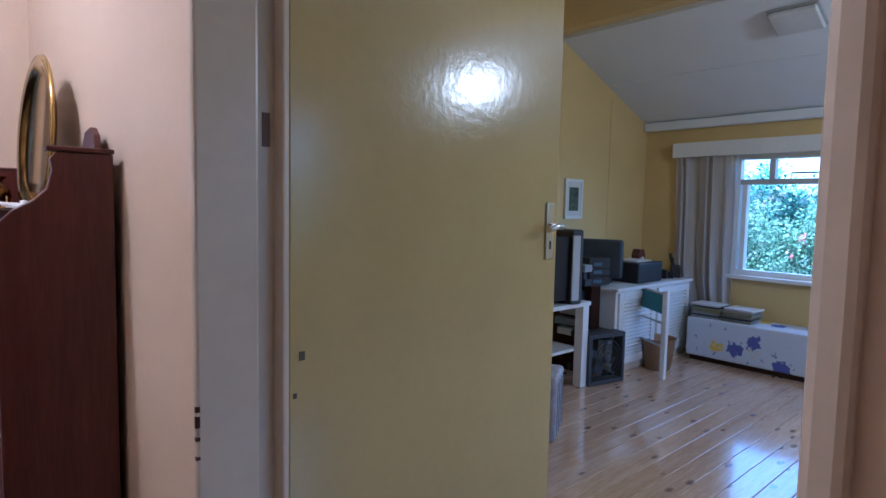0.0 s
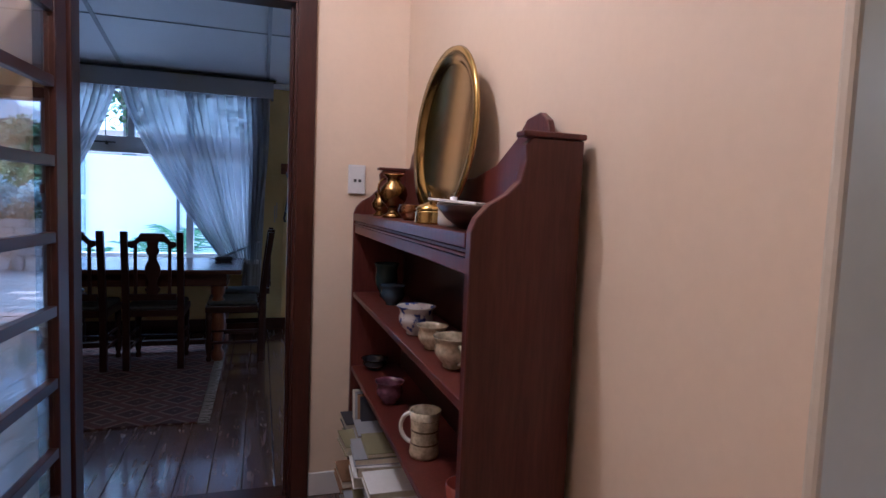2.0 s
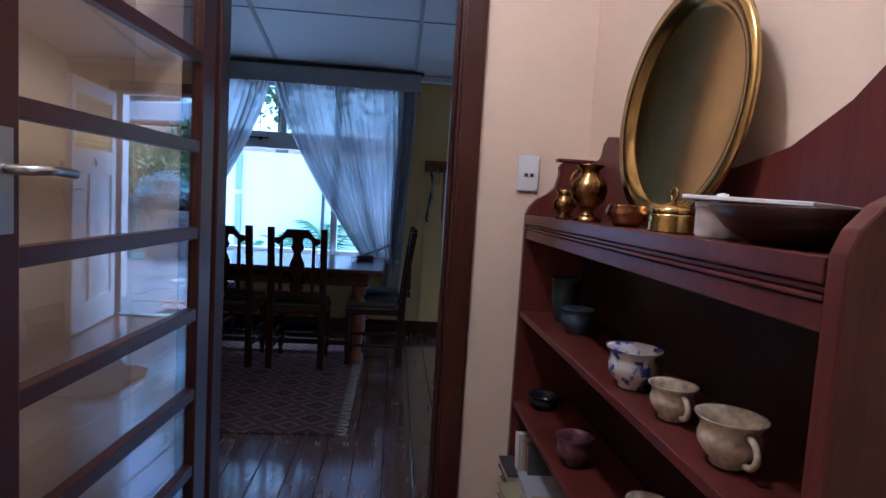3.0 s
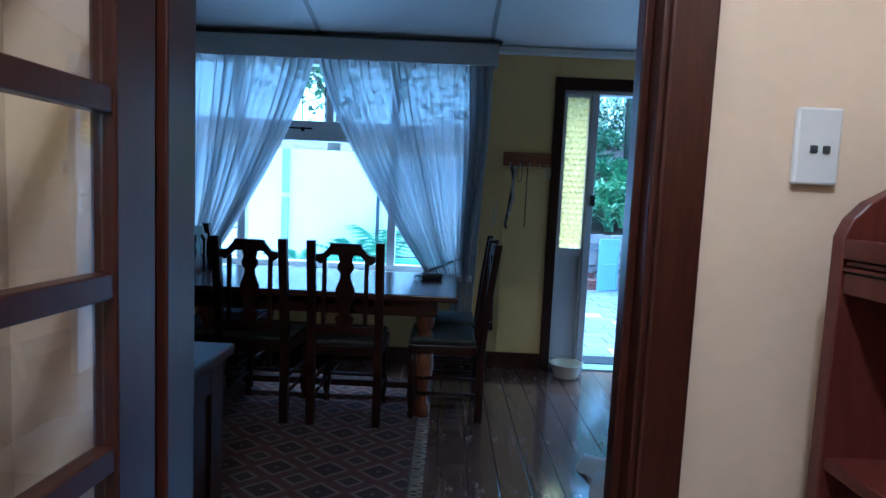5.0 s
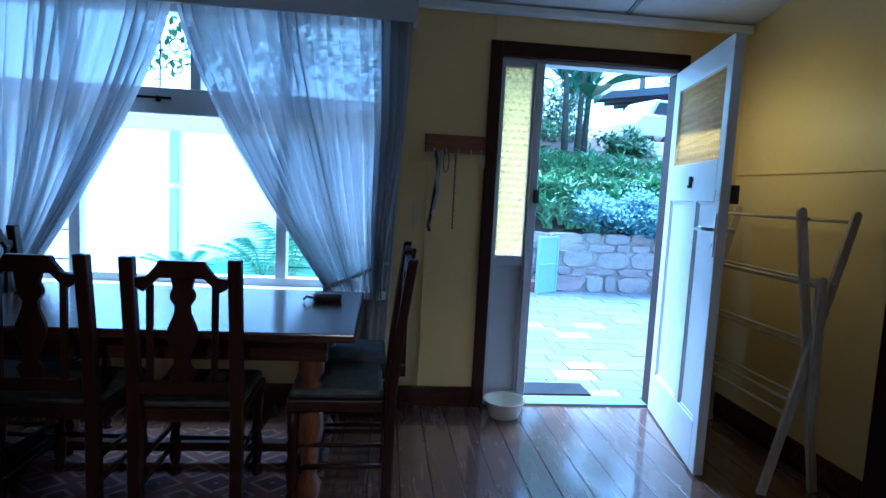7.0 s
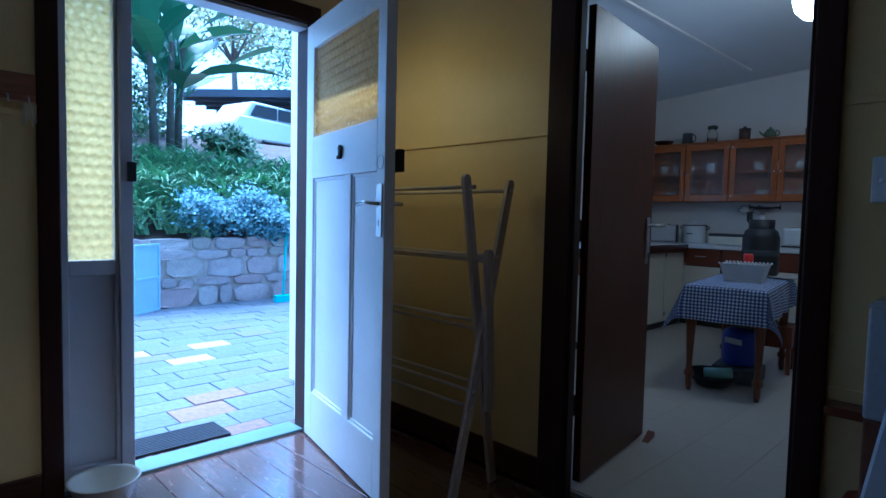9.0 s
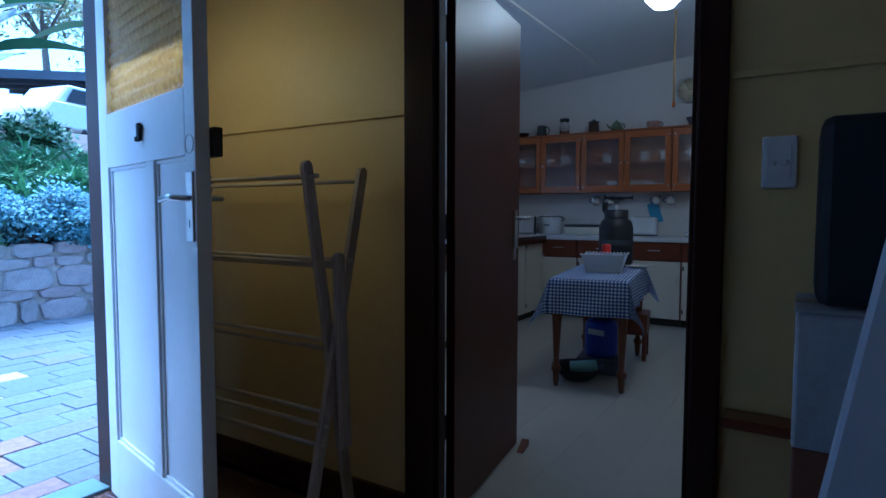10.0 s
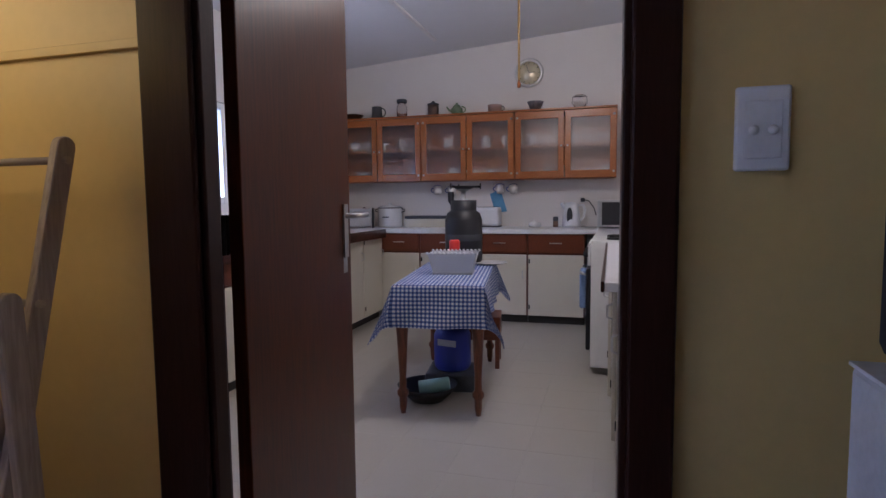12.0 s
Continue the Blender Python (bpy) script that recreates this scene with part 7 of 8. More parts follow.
part("front_bezel", boxes((0.0, 0.10, -0.28, 0.28, 0.0, 0.52), bevel=0.015), DARK_GREY, tv)
part("tube_case", prism([(-0.25, 0.03), (0.25, 0.03), (0.25, 0.47), (-0.25, 0.47)], 0, -0.12, 0.0), BLACK, tv)
part("screen", boxes((0.101, 0.106, -0.24, 0.24, 0.06, 0.48), bevel=0.002), BLACK, tv)
part("side_strip", boxes((-0.004, 0.06, -0.292, -0.281, 0.03, 0.48), bevel=0.003), GREY_PAINT, tv)
fan = thing("box_fan", "grey square box fan standing on the bedroom floor", "fan", pose(3.99, 2.44, 0.003, 0, 0, -12) @ Matrix.Scale(0.9, 4))
part("case", boxes((-0.20, -0.17, -0.06, 0.06, 0, 0.42), (0.17, 0.20, -0.06, 0.06, 0, 0.42), (-0.17, 0.17, -0.06, 0.06, 0.0, 0.035), (-0.17, 0.17, -0.06, 0.06, 0.385, 0.42), bevel=0.006), DARK_GREY, fan)
for r in (0.05, 0.085, 0.12, 0.155):
    part("grille_ring", tube([(r * math.cos(a), -0.058, 0.21 + r * math.sin(a)) for a in [k * math.tau / 30 for k in range(31)]], 0.003, 5), DARK_GREY, fan)
part("hub", lathe([(0, 0.03), (0.035, 0.025), (0.04, 0.0)], 18), DARK_GREY, fan, "", pose(0, -0.04, 0.21, 90))
for a in range(4):
    part("blade", boxes((0.035, 0.15, -0.003, 0.003, -0.035, 0.035), bevel=0.002), DARK_GREY, fan, "", pose(0, 0, 0.21, 0, 90 * a + 20, 0) @ pose(0, 0, 0, 25))
wk = thing("towel_stand", "white metal towel stand with rails and a teal cloth", "towel stand")
a_, b_2 = Vector((4.43, 2.185, 0)), Vector((4.63, 2.56, 0))
for p in (a_, b_2):
    part("post", boxes((p.x - 0.020, p.x + 0.020, p.y - 0.020, p.y + 0.020, 0.002, 0.685), bevel=0.004), WHITE_PAINT, wk)
for z in (0.655, 0.43, 0.25):
    part("rail", tube([(a_.x, a_.y, z), (b_2.x, b_2.y, z + 0.01)], 0.009, 8), STEEL, wk)
    part("rail", tube([(b_2.x, b_2.y, z), (4.28, 2.62, z)], 0.009, 8), STEEL, wk)
part("cloth", prism([(0.03, 0.50), (0.40, 0.52), (0.40, 0.665), (0.02, 0.665)], 0, -0.012, 0.012, 0.004), plain("teal_cloth", (0.10, 0.28, 0.33), 0.8, var=0.15), wk, "teal cloth over the rail", pose(4.44, 2.19, 0, 0, 0, -28))
pot("waste_basket", [(0, 0.0), (0.10, 0), (0.135, 0.25), (0.142, 0.255), (0.128, 0.25), (0.095, 0.012), (0, 0.012)], (4.70, 2.37, 0.003), wood("basket_cane", (0.26, 0.16, 0.08), (0.42, 0.28, 0.15), 0.7, axis=0, scale=3), "tan woven waste basket on the bedroom floor", "basket")
sh = thing("book_shelf", "dark shelf packed with papers and boxes", "shelf")
part("body", boxes((4.06, 4.18, 2.60, 3.0, 0.002, 0.70), (4.06, 4.50, 2.98, 3.02, 0.0, 0.7)), DARK_WOOD, sh)
for k, (z, c) in enumerate(((0.30, 4), (0.38, 1), (0.46, 0), (0.53, 3), (0.70, 3), (0.755, 3), (0.81, 1))):
    solid("document_box", boxes((0, 0.18, 0, 0.24, 0, 0.055), bevel=0.004), covers[c], "flat document box on the crowded shelf", "box", group="document boxes", at=pose(3.99 + 0.01 * (k % 3), 2.62 + 0.02 * (k % 2), z if z >= 0.7 else z, 0, 0, 6 * (k % 2)))
sb = thing("striped_bag", "pale blue striped shopping bag on the bedroom floor", "bag", pose(2.90, 2.11, 0.003, 0, 0, 30))
part("body", boxes((-0.16, 0.16, -0.08, 0.08, 0, 0.36), bevel=0.02), plain("pale_striped_bag", (0.50, 0.50, 0.56), 0.6, var=0.3, scale=20), sb)
for k in range(4):
    part("stripe", boxes((-0.13 + 0.075 * k, -0.115 + 0.075 * k, -0.083, -0.0805, 0.03, 0.33)), plain("grey_stripe", (0.12, 0.12, 0.16), 0.6), sb)
bl = thing("ceiling_light", "square frosted ceiling light in the bedroom", "lamp", pose(4.45, 1.42, 2.545, 0, 22, 0))
part("diffuser", boxes((-0.11, 0.11, -0.14, 0.14, -0.045, -0.012), bevel=0.01), plain("frosted_panel", (0.62, 0.62, 0.62), 0.3, bumps=0), bl)
part("frame", boxes((-0.12, 0.12, -0.15, 0.15, -0.011, 0.0), bevel=0.003), STEEL, bl)
bl2 = thing("ceiling_lamp", "plain pendant lamp in the bedroom", "lamp", pose(3.77, -0.29, 2.17))
part("cord", tube([(0, 0, 0.18), (0, 0, 0.83)], 0.006, 6), WHITE_PAINT, bl2)
part("cap", lathe([(0.03, 0.18), (0.03, 0.24), (0, 0.25)], 14), WHITE_PAINT, bl2)

# ---- yard and garden ----
EARTH = plain("dry_earth", (0.13, 0.10, 0.075), 0.95, var=0.3, scale=3, bumps=0.6, fine=40, dist=0.02)
GRASS_FAR = plain("dim_green_ground", (0.06, 0.09, 0.04), 0.9, var=0.4, scale=1.0, bumps=0.5)
g = bmesh.new()
prof = [(6.5, -0.075), (10.9, -0.075), (10.95, 0.70), (12.2, 1.15), (14.0, 1.9), (18.0, 2.9), (26.0, 3.6), (60.0, 6.0), (2000.0, 60.0)]
ring = []
for y, z in prof:
    ring.append([g.verts.new((x, y, z if x > 0.9 or y < 11 else max(-0.075, z))) for x in (-2000, -14, 0.95, 3.0, 6.0, 12.0, 30.0, 2000)])
for a, b in zip(ring, ring[1:]):
    for i in range(7):
        g.faces.new((a[i], a[i + 1], b[i + 1], b[i]))
setting("ground", g, EARTH, "brown garden earth rising behind the yard", "ground")
g2 = bmesh.new()
v = [g2.verts.new(p) for p in ((-2000, -2000, -0.26), (2000, -2000, -0.26), (2000, 6.5, -0.26), (-2000, 6.5, -0.26))]
g2.faces.new(v)
setting("ground_south", g2, GRASS_FAR, "green ground round the house", "ground")
stone_wall = thing("retaining_wall", "rough grey field stone retaining wall of the garden", "wall", kind="structure")
part("mortar", boxes((0.98, 7.3, 10.895, 11.25, -0.07, 0.77)), plain("pale_mortar", (0.36, 0.33, 0.28), 0.95, var=0.25, scale=8, bumps=0.8, fine=40, dist=0.01), stone_wall)
mat_ = thing("door_mat", "black ribbed rubber mat outside the front door", "door mat")
for k in range(11):
    part("rib", boxes((0.80, 1.36, 6.565 + 0.0205 * k, 6.579 + 0.0205 * k, -0.012, 0.004)), BLACK, mat_)
part("backing", boxes((0.79, 1.37, 6.56, 6.79, -0.022, -0.012)), BLACK, mat_)

leafmesh = bmesh.new()
rr = random.Random(5)


def strap(bm, x, y, z, yaw, length, lean, w, segs=4):
    pts = []
    for k in range(segs + 1):
        s = k / segs
        out, up = length * (0.25 * s + lean * s * s), length * (0.85 * s - (0.25 + 0.5 * lean) * s * s)
        pts.append((x + out * math.cos(yaw), y + out * math.sin(yaw), z + up, w * (1 - s) ** 0.6 + 0.002))
    nx, ny = -math.sin(yaw), math.cos(yaw)
    prev = None
    for px, py, pz, ww in pts:
        cur = (bm.verts.new((px - nx * ww, py - ny * ww, pz)), bm.verts.new((px + nx * ww, py + ny * ww, pz)))
        if prev:
            bm.faces.new((prev[0], prev[1], cur[1], cur[0]))
        prev = cur


def bank_z(y):
    for (ya, za), (yb, zb) in zip(prof, prof[1:]):
        if ya <= y <= yb:
            return za + (zb - za) * (y - ya) / (yb - ya)
    return 0.7


for k in range(470):
    x, y = rr.uniform(0.9, 8.2), rr.uniform(11.0, 14.2)
    z = bank_z(y) + rr.uniform(-0.05, 0.05) + max(0, 0.25 - abs(y - 12) * 0.2)
    for j in range(17):
        strap(leafmesh, x + rr.uniform(-0.06, 0.06), y + rr.uniform(-0.06, 0.06), z, rr.uniform(0, math.tau), rr.uniform(0.45, 0.85), rr.uniform(0.25, 0.8), rr.uniform(0.014, 0.026))
solid("garden_hedge", leafmesh, leafy("strap_leaf_green", (0.11, 0.20, 0.09), (0.34, 0.50, 0.26), 0.42), "dense bank of green strap leaved garden plants", "plants", "stuff")


def leaf_cloud(bm, at, size, count, leaf, rng_, lump=9):
    """Many small leaves round a few twig ends, so that the outline stays uneven."""
    ends = [(rng_.gauss(0, 0.42), rng_.gauss(0, 0.42), rng_.gauss(0, 0.38)) for _ in range(lump)]
    for _ in range(count):
        e = rng_.choice(ends)
        p = Vector((at[0] + size[0] * (e[0] + rng_.gauss(0, 0.17)), at[1] + size[1] * (e[1] + rng_.gauss(0, 0.17)), at[2] + size[2] * (e[2] + rng_.gauss(0, 0.15))))
        d = Vector((rng_.gauss(0, 1), rng_.gauss(0, 1), rng_.gauss(0.3, 0.8))).normalized()
        s = d.orthogonal().normalized() * leaf * 0.32
        bm.faces.new([bm.verts.new(q) for q in (p, p + d * leaf * 0.5 + s, p + d * leaf, p + d * leaf * 0.5 - s)])
    return ends


bush = thing("blue_bush", "low blue-grey bush over the stone wall", "bush")
bm = bmesh.new()
leaf_cloud(bm, (3.35, 10.98, 1.08), (0.62, 0.40, 0.42), 7500, 0.055, rr, 26)
leaf_cloud(bm, (3.70, 10.92, 0.93), (0.55, 0.30, 0.26), 3200, 0.055, rr, 14)
part("crown", bm, leafy("blue_grey_needles", (0.10, 0.18, 0.19), (0.24, 0.36, 0.38), 0.6), bush)
part("trunk", tube([(3.35, 11.05, 0.62), (3.33, 11.0, 0.85), (3.36, 10.98, 1.05)], 0.04, 8, taper=0.015), DARK_WOOD, bush)


def paddle_tree(at, height, n, label):
    t = thing("banana_tree", label, "tree", pose(*at))
    for k in range(3):
        dx, dy = rr.uniform(-0.35, 0.35), rr.uniform(-0.3, 0.3)
        part("trunk", tube([(dx, dy, -0.3), (dx * 1.2, dy, height * 0.2), (dx * 1.5, dy * 1.2, height * 0.36)], 0.085, 10, taper=0.045), plain("palm_stem", (0.08, 0.075, 0.05), 0.85, var=0.35, scale=14), t)
    bm = bmesh.new()
    for k in range(n):
        yaw, tilt = rr.uniform(0, math.tau), rr.uniform(0.35, 1.25)
        length, w = rr.uniform(0.28, 0.48) * height, rr.uniform(0.20, 0.36)
        base = Vector((rr.uniform(-0.4, 0.4), rr.uniform(-0.3, 0.3), height * rr.uniform(0.14, 0.50)))
        d = Vector((math.cos(yaw) * math.cos(tilt), math.sin(yaw) * math.cos(tilt), math.sin(tilt)))
        side_ = d.cross(Vector((0, 0, 1))).normalized()
        prev, segs = None, 9
        for i in range(segs + 1):
            s = i / segs
            c = base + d * length * s + Vector((0, 0, -0.30 * length * s * s))
            ww = 0.012 if s < 0.25 else w * math.sin(math.pi * min(1, (s - 0.25) / 0.75) ** 0.8) + 0.01
            cup = Vector((0, 0, 0.25 * ww))
            cur = [bm.verts.new(c - side_ * ww + cup), bm.verts.new(c), bm.verts.new(c + side_ * ww + cup)]
            if prev and (i < 3 or rr.random() > 0.06):
                bm.faces.new((prev[0], prev[1], cur[1], cur[0]))
            if prev and (i < 3 or rr.random() > 0.06):
                bm.faces.new((prev[1], prev[2], cur[2], cur[1]))
            prev = cur
    part("crown", bm, leafy("paddle_leaf_green", (0.06, 0.14, 0.08), (0.18, 0.32, 0.16), 0.35), t)
    return t


paddle_tree((4.0, 15.4, 2.1), 6.2, 64, "tall wild banana with torn paddle leaves")
paddle_tree((1.6, 16.2, 2.0), 6.6, 64, "tall wild banana with broad leaves behind the bank")


def tree(at, height, spread, count, leaf, mat__, label):
    t = thing("garden_tree", label, "tree", pose(*at))
    part("trunk", tube([(0, 0, -0.4), (0.1, 0.05, height * 0.3), (0.0, 0.1, height * 0.6)], 0.16, 10, taper=0.06), plain("grey_bark", (0.20, 0.17, 0.13), 0.9, var=0.3, scale=12, bumps=0.6), t)
    bm = bmesh.new()
    ends = leaf_cloud(bm, (0, 0, height * 0.68), (spread, spread, height * 0.36), int(count * 0.6), leaf, rr, 34)
    part("crown", bm, mat__, t)
    for e in ends[:7]:
        part("limb", tube([(0.05, 0.07, height * 0.42), (e[0] * spread * 0.5, e[1] * spread * 0.5, height * 0.55), (e[0] * spread, e[1] * spread, height * (0.68 + 0.36 * e[2]))], 0.06, 6, taper=0.015), plain("grey_limb", (0.20, 0.17, 0.13), 0.9), t)
    return t


YELLOW_LEAF = leafy("yellow_green_leaf", (0.16, 0.17, 0.05), (0.42, 0.40, 0.16), 0.5)
GREEN_LEAF = leafy("mid_green_leaf", (0.04, 0.09, 0.03), (0.16, 0.24, 0.09), 0.5)
tree((9.6, 25.0, 3.5), 7.5, 2.6, 5200, 0.22, YELLOW_LEAF, "airy yellow-green tree behind the car port")
tree((15.0, 29.0, 3.8), 8.0, 3.2, 4800, 0.26, GREEN_LEAF, "green tree far behind the garden")
tree((6.0, 31.0, 4.0), 8.0, 3.2, 4800, 0.26, GREEN_LEAF, "tall green tree beyond the car port")
tree((1.0, 24.0, 3.4), 7.0, 2.8, 4200, 0.24, GREEN_LEAF, "green tree behind the wild bananas")
tree((20.0, 27.0, 3.8), 6.0, 2.6, 3600, 0.24, YELLOW_LEAF, "pale green tree at the garden edge")
tree((8.7, 17.5, 2.8), 2.6, 0.7, 1600, 0.10, GREEN_LEAF, "small young tree beside the car port")
for bx_, by_, bz_, sz, n_leaf in ((2.3, 14.9, 2.5, 0.9, 2600), (5.4, 15.6, 2.45, 0.7, 2400), (3.6, 17.6, 3.3, 1.3, 3200), (11.8, 18.3, 3.2, 0.7, 1800), (0.6, 15.6, 2.7, 1.1, 2600)):
    gb = thing("garden_bush", "loose green bush above the planted bank", "bush", pose(bx_, by_, bz_), group="garden bushes")
    bm = bmesh.new()
    leaf_cloud(bm, (0, 0, 0), (sz, sz * 0.7, sz * 0.65), n_leaf, 0.13, rr, 22)
    part("crown", bm, GREEN_LEAF, gb)
    part("stem", tube([(0, 0, -1.0), (0.03, 0, -0.4), (0, 0, 0)], 0.05, 6, taper=0.02), DARK_WOOD, gb)

cp = thing("car_port", "dark flat roofed car port on steel posts", "car port", pose(10.1, 19.6, 3.35, 0, 0, 42))
part("roof", boxes((0, 5.4, 0, 5.0, 1.55, 1.62), bevel=0.01), plain("dark_roof_sheet", (0.05, 0.06, 0.075), 0.5), cp)
part("fascia", boxes((-0.03, 0, -0.03, 5.0, 1.40, 1.64), (0, 5.4, -0.03, 0, 1.40, 1.64)), plain("dark_fascia", (0.035, 0.042, 0.055), 0.5), cp)
for k in range(7):
    part("purlin", boxes((0.05 + 0.8 * k, 0.11 + 0.8 * k, 0, 5.0, 1.44, 1.55)), plain("dark_purlin", (0.05, 0.06, 0.075), 0.5), cp)
for x, y in ((0.1, 0.1), (5.2, 0.1), (0.1, 4.8), (5.2, 4.8)):
    part("post", boxes((x - 0.05, x + 0.05, y - 0.05, y + 0.05, -0.6, 1.44)), plain("blue_grey_post", (0.10, 0.13, 0.17), 0.5), cp)
car = thing("car", "white hatchback parked under the car port", "car", pose(9.2, 21.2, 3.02, 0, 0, 14))
CARW = plain("white_car_paint", (0.72, 0.73, 0.74), 0.22, var=0.03, bumps=0)
part("body", prism([(-2.0, 0.25), (2.0, 0.25), (2.05, 0.60), (1.95, 0.80), (1.1, 0.88), (-1.9, 0.92), (-2.05, 0.70)], 1, -0.8, 0.8, 0.05), CARW, car)
part("cabin", prism([(-1.75, 0.90), (1.0, 0.88), (0.35, 1.38), (-1.35, 1.40)], 1, -0.68, 0.68, 0.05), CARW, car)
for s in (-0.735, 0.715):
    part("side_window", prism([(-1.45, 0.95), (-0.45, 0.95), (-0.45, 1.30), (-1.25, 1.30)], 1, s, s + 0.02), BLACK, car)
    part("side_window", prism([(-0.38, 0.95), (0.78, 0.95), (0.32, 1.30), (-0.38, 1.30)], 1, s, s + 0.02), BLACK, car)
for x in (-1.25, 1.25):
    for y in (-0.78, 0.60):
        w_ = part("wheel", lathe([(0, 0), (0.30, 0), (0.31, 0.03), (0.31, 0.15), (0.30, 0.18), (0, 0.18)], 24), BLACK, car, "", pose(x, y + 0.18, 0.31, 90))
        part("rim", lathe([(0, 0.01), (0.18, 0.0), (0.19, -0.01)], 18), STEEL, w_, "", pose(0, 0, 0.19))
gate = thing("garden_gate", "pale blue metal panel leaning by the garden steps", "gate", pose(2.38, 10.80, -0.028, 0, 0, 219))
BLUEM = plain("pale_blue_metal", (0.34, 0.46, 0.55), 0.45, var=0.08)
part("sheet", boxes((0.0, 0.46, 0, 0.012, 0.03, 0.74)), BLUEM, gate)
part("gate_frame", boxes((0, 0.03, -0.012, 0.024, 0, 0.77), (0.43, 0.46, -0.012, 0.024, 0, 0.77), (0.03, 0.43, -0.012, 0.024, 0.74, 0.77), (0.03, 0.43, -0.012, 0.024, 0.37, 0.40), (0.03, 0.43, -0.012, 0.024, 0, 0.03), bevel=0.002), BLUEM, gate)
steps = thing("garden_steps", "red brick steps up into the garden", "steps", kind="structure")
BRICK = by_piece("red_step_brick", [(0.24, 0.09, 0.06), (0.32, 0.14, 0.10), (0.28, 0.12, 0.09)], 0.85, 30, 0.5)
bk_m = mesh_of("brick", boxes((0, 0.215, 0, 0.10, 0, 0.068), bevel=0.004), BRICK)
for s in range(3):
    for r in range(2):
        for k in range(5):
            ob = new("brick", bk_m)
            ob.parent = steps
            ob.matrix_basis = Matrix.Translation((0.95 + 0.225 * k + 0.11 * r, 10.62 + 0.25 * s + 0.0, -0.03 + 0.155 * s + 0.076 * r))
    part("tread", boxes((0.94, 2.1, 10.73 + 0.25 * s, 10.98 + 0.25 * s, -0.03 + 0.155 * s, 0.11 + 0.155 * s)), plain("brick_tread", (0.26, 0.12, 0.09), 0.85, var=0.2), steps)
broom = thing("garden_broom", "teal handled garden broom leaning on the stone wall", "broom")
part("handle", tube([(3.82, 10.55, 0.0), (4.02, 10.82, 0.92)], 0.016, 8), plain("teal_handle", (0.10, 0.42, 0.40), 0.4), broom)
part("head", boxes((3.70, 3.96, 10.50, 10.58, -0.028, 0.06), bevel=0.006), plain("teal_head", (0.12, 0.45, 0.45), 0.5), broom)

# outside the dining window
# pale slab added below the sill as a reflector for the court wall
setting("court_bounce_slab", boxes((-9.0, 0.18, 6.57, 9.58, -0.06, -0.012)), plain("pale_bounce_slab", (0.58, 0.58, 0.56), 0.8, var=0.12, scale=2.5, bumps=0.4, fine=50), "pale slab added out of view to bounce light onto the court wall", "paving")
court = thing("court_wall", "bright white plastered wall across the side court", "wall", kind="structure")
part("face", boxes((-9.0, 0.35, 9.6, 9.8, -0.1, 1.78)), WALL_OUT, court)
part("downpipe", boxes((-2.36, -2.28, 9.54, 9.599, 0.0, 1.16), (-2.36, -2.28, 9.54, 9.599, 1.22, 1.78)), plain("grey_pipe", (0.35, 0.42, 0.48), 0.5), court)
part("ledge", boxes((-1.9, 0.30, 9.25, 9.598, -0.05, 0.42), bevel=0.01), plain("teal_ledge_paint", (0.22, 0.45, 0.42), 0.6, var=0.1), court, "teal painted ledge")
part("dark_frame", boxes((-1.14, -1.10, 9.57, 9.599, 0.62, 1.6), (-1.10, -0.2, 9.57, 9.599, 0.62, 0.65)), DARK_GREY, court)


def fern(at, n, length, label):
    t = thing("potted_palm", label, "plant", pose(*at))
    part("pot", lathe([(0, 0), (0.11, 0), (0.15, 0.24), (0.165, 0.25), (0.15, 0.26), (0.13, 0.22), (0, 0.21)], 20), plain("clay_pot", (0.40, 0.20, 0.12), 0.8), t)
    bm = bmesh.new()
    for k in range(n):
        yaw, lean = rr.uniform(0, math.tau), rr.uniform(0.25, 0.7)
        for i in range(3, 17):
            s = i / 16
            c = Vector((length * (0.15 * s + lean * s * s) * math.cos(yaw), length * (0.15 * s + lean * s * s) * math.sin(yaw), 0.22 + length * (s - 0.4 * s * s)))
            for sg in (1, -1):
                ln = length * 0.30 * (1 - 0.5 * s)
                d = Vector((-math.sin(yaw) * sg + 0.6 * math.cos(yaw), math.cos(yaw) * sg + 0.6 * math.sin(yaw), -0.15)).normalized()
                w = Vector((0, 0, 0.010))
                bm.faces.new([bm.verts.new(q) for q in (c - w, c + d * ln, c + w)])
        tube([(0, 0, 0.2)] + [(length * (0.15 * s + lean * s * s) * math.cos(yaw), length * (0.15 * s + lean * s * s) * math.sin(yaw), 0.22 + length * (s - 0.4 * s * s)) for s in (0.3, 0.6, 1.0)], 0.008, 5, bm)
    part("fronds", bm, leafy("palm_frond_green", (0.06, 0.16, 0.08), (0.18, 0.34, 0.16), 0.5), t)


fern((-1.25, 9.0, -0.012), 9, 0.75, "small potted palm in the side court")
fern((-0.98, 9.05, -0.012), 6, 1.1, "tall potted palm by the court wall")
fern((-1.9, 8.7, -0.012), 8, 0.55, "low fern in a clay pot in the court")
tree((-2.4, 12.5, 0.9), 4.5, 1.6, 3600, 0.15, GREEN_LEAF, "green tree over the court wall")
tree((0.2, 13.5, 1.4), 4.2, 1.5, 3200, 0.15, GREEN_LEAF, "leafy tree behind the court wall")

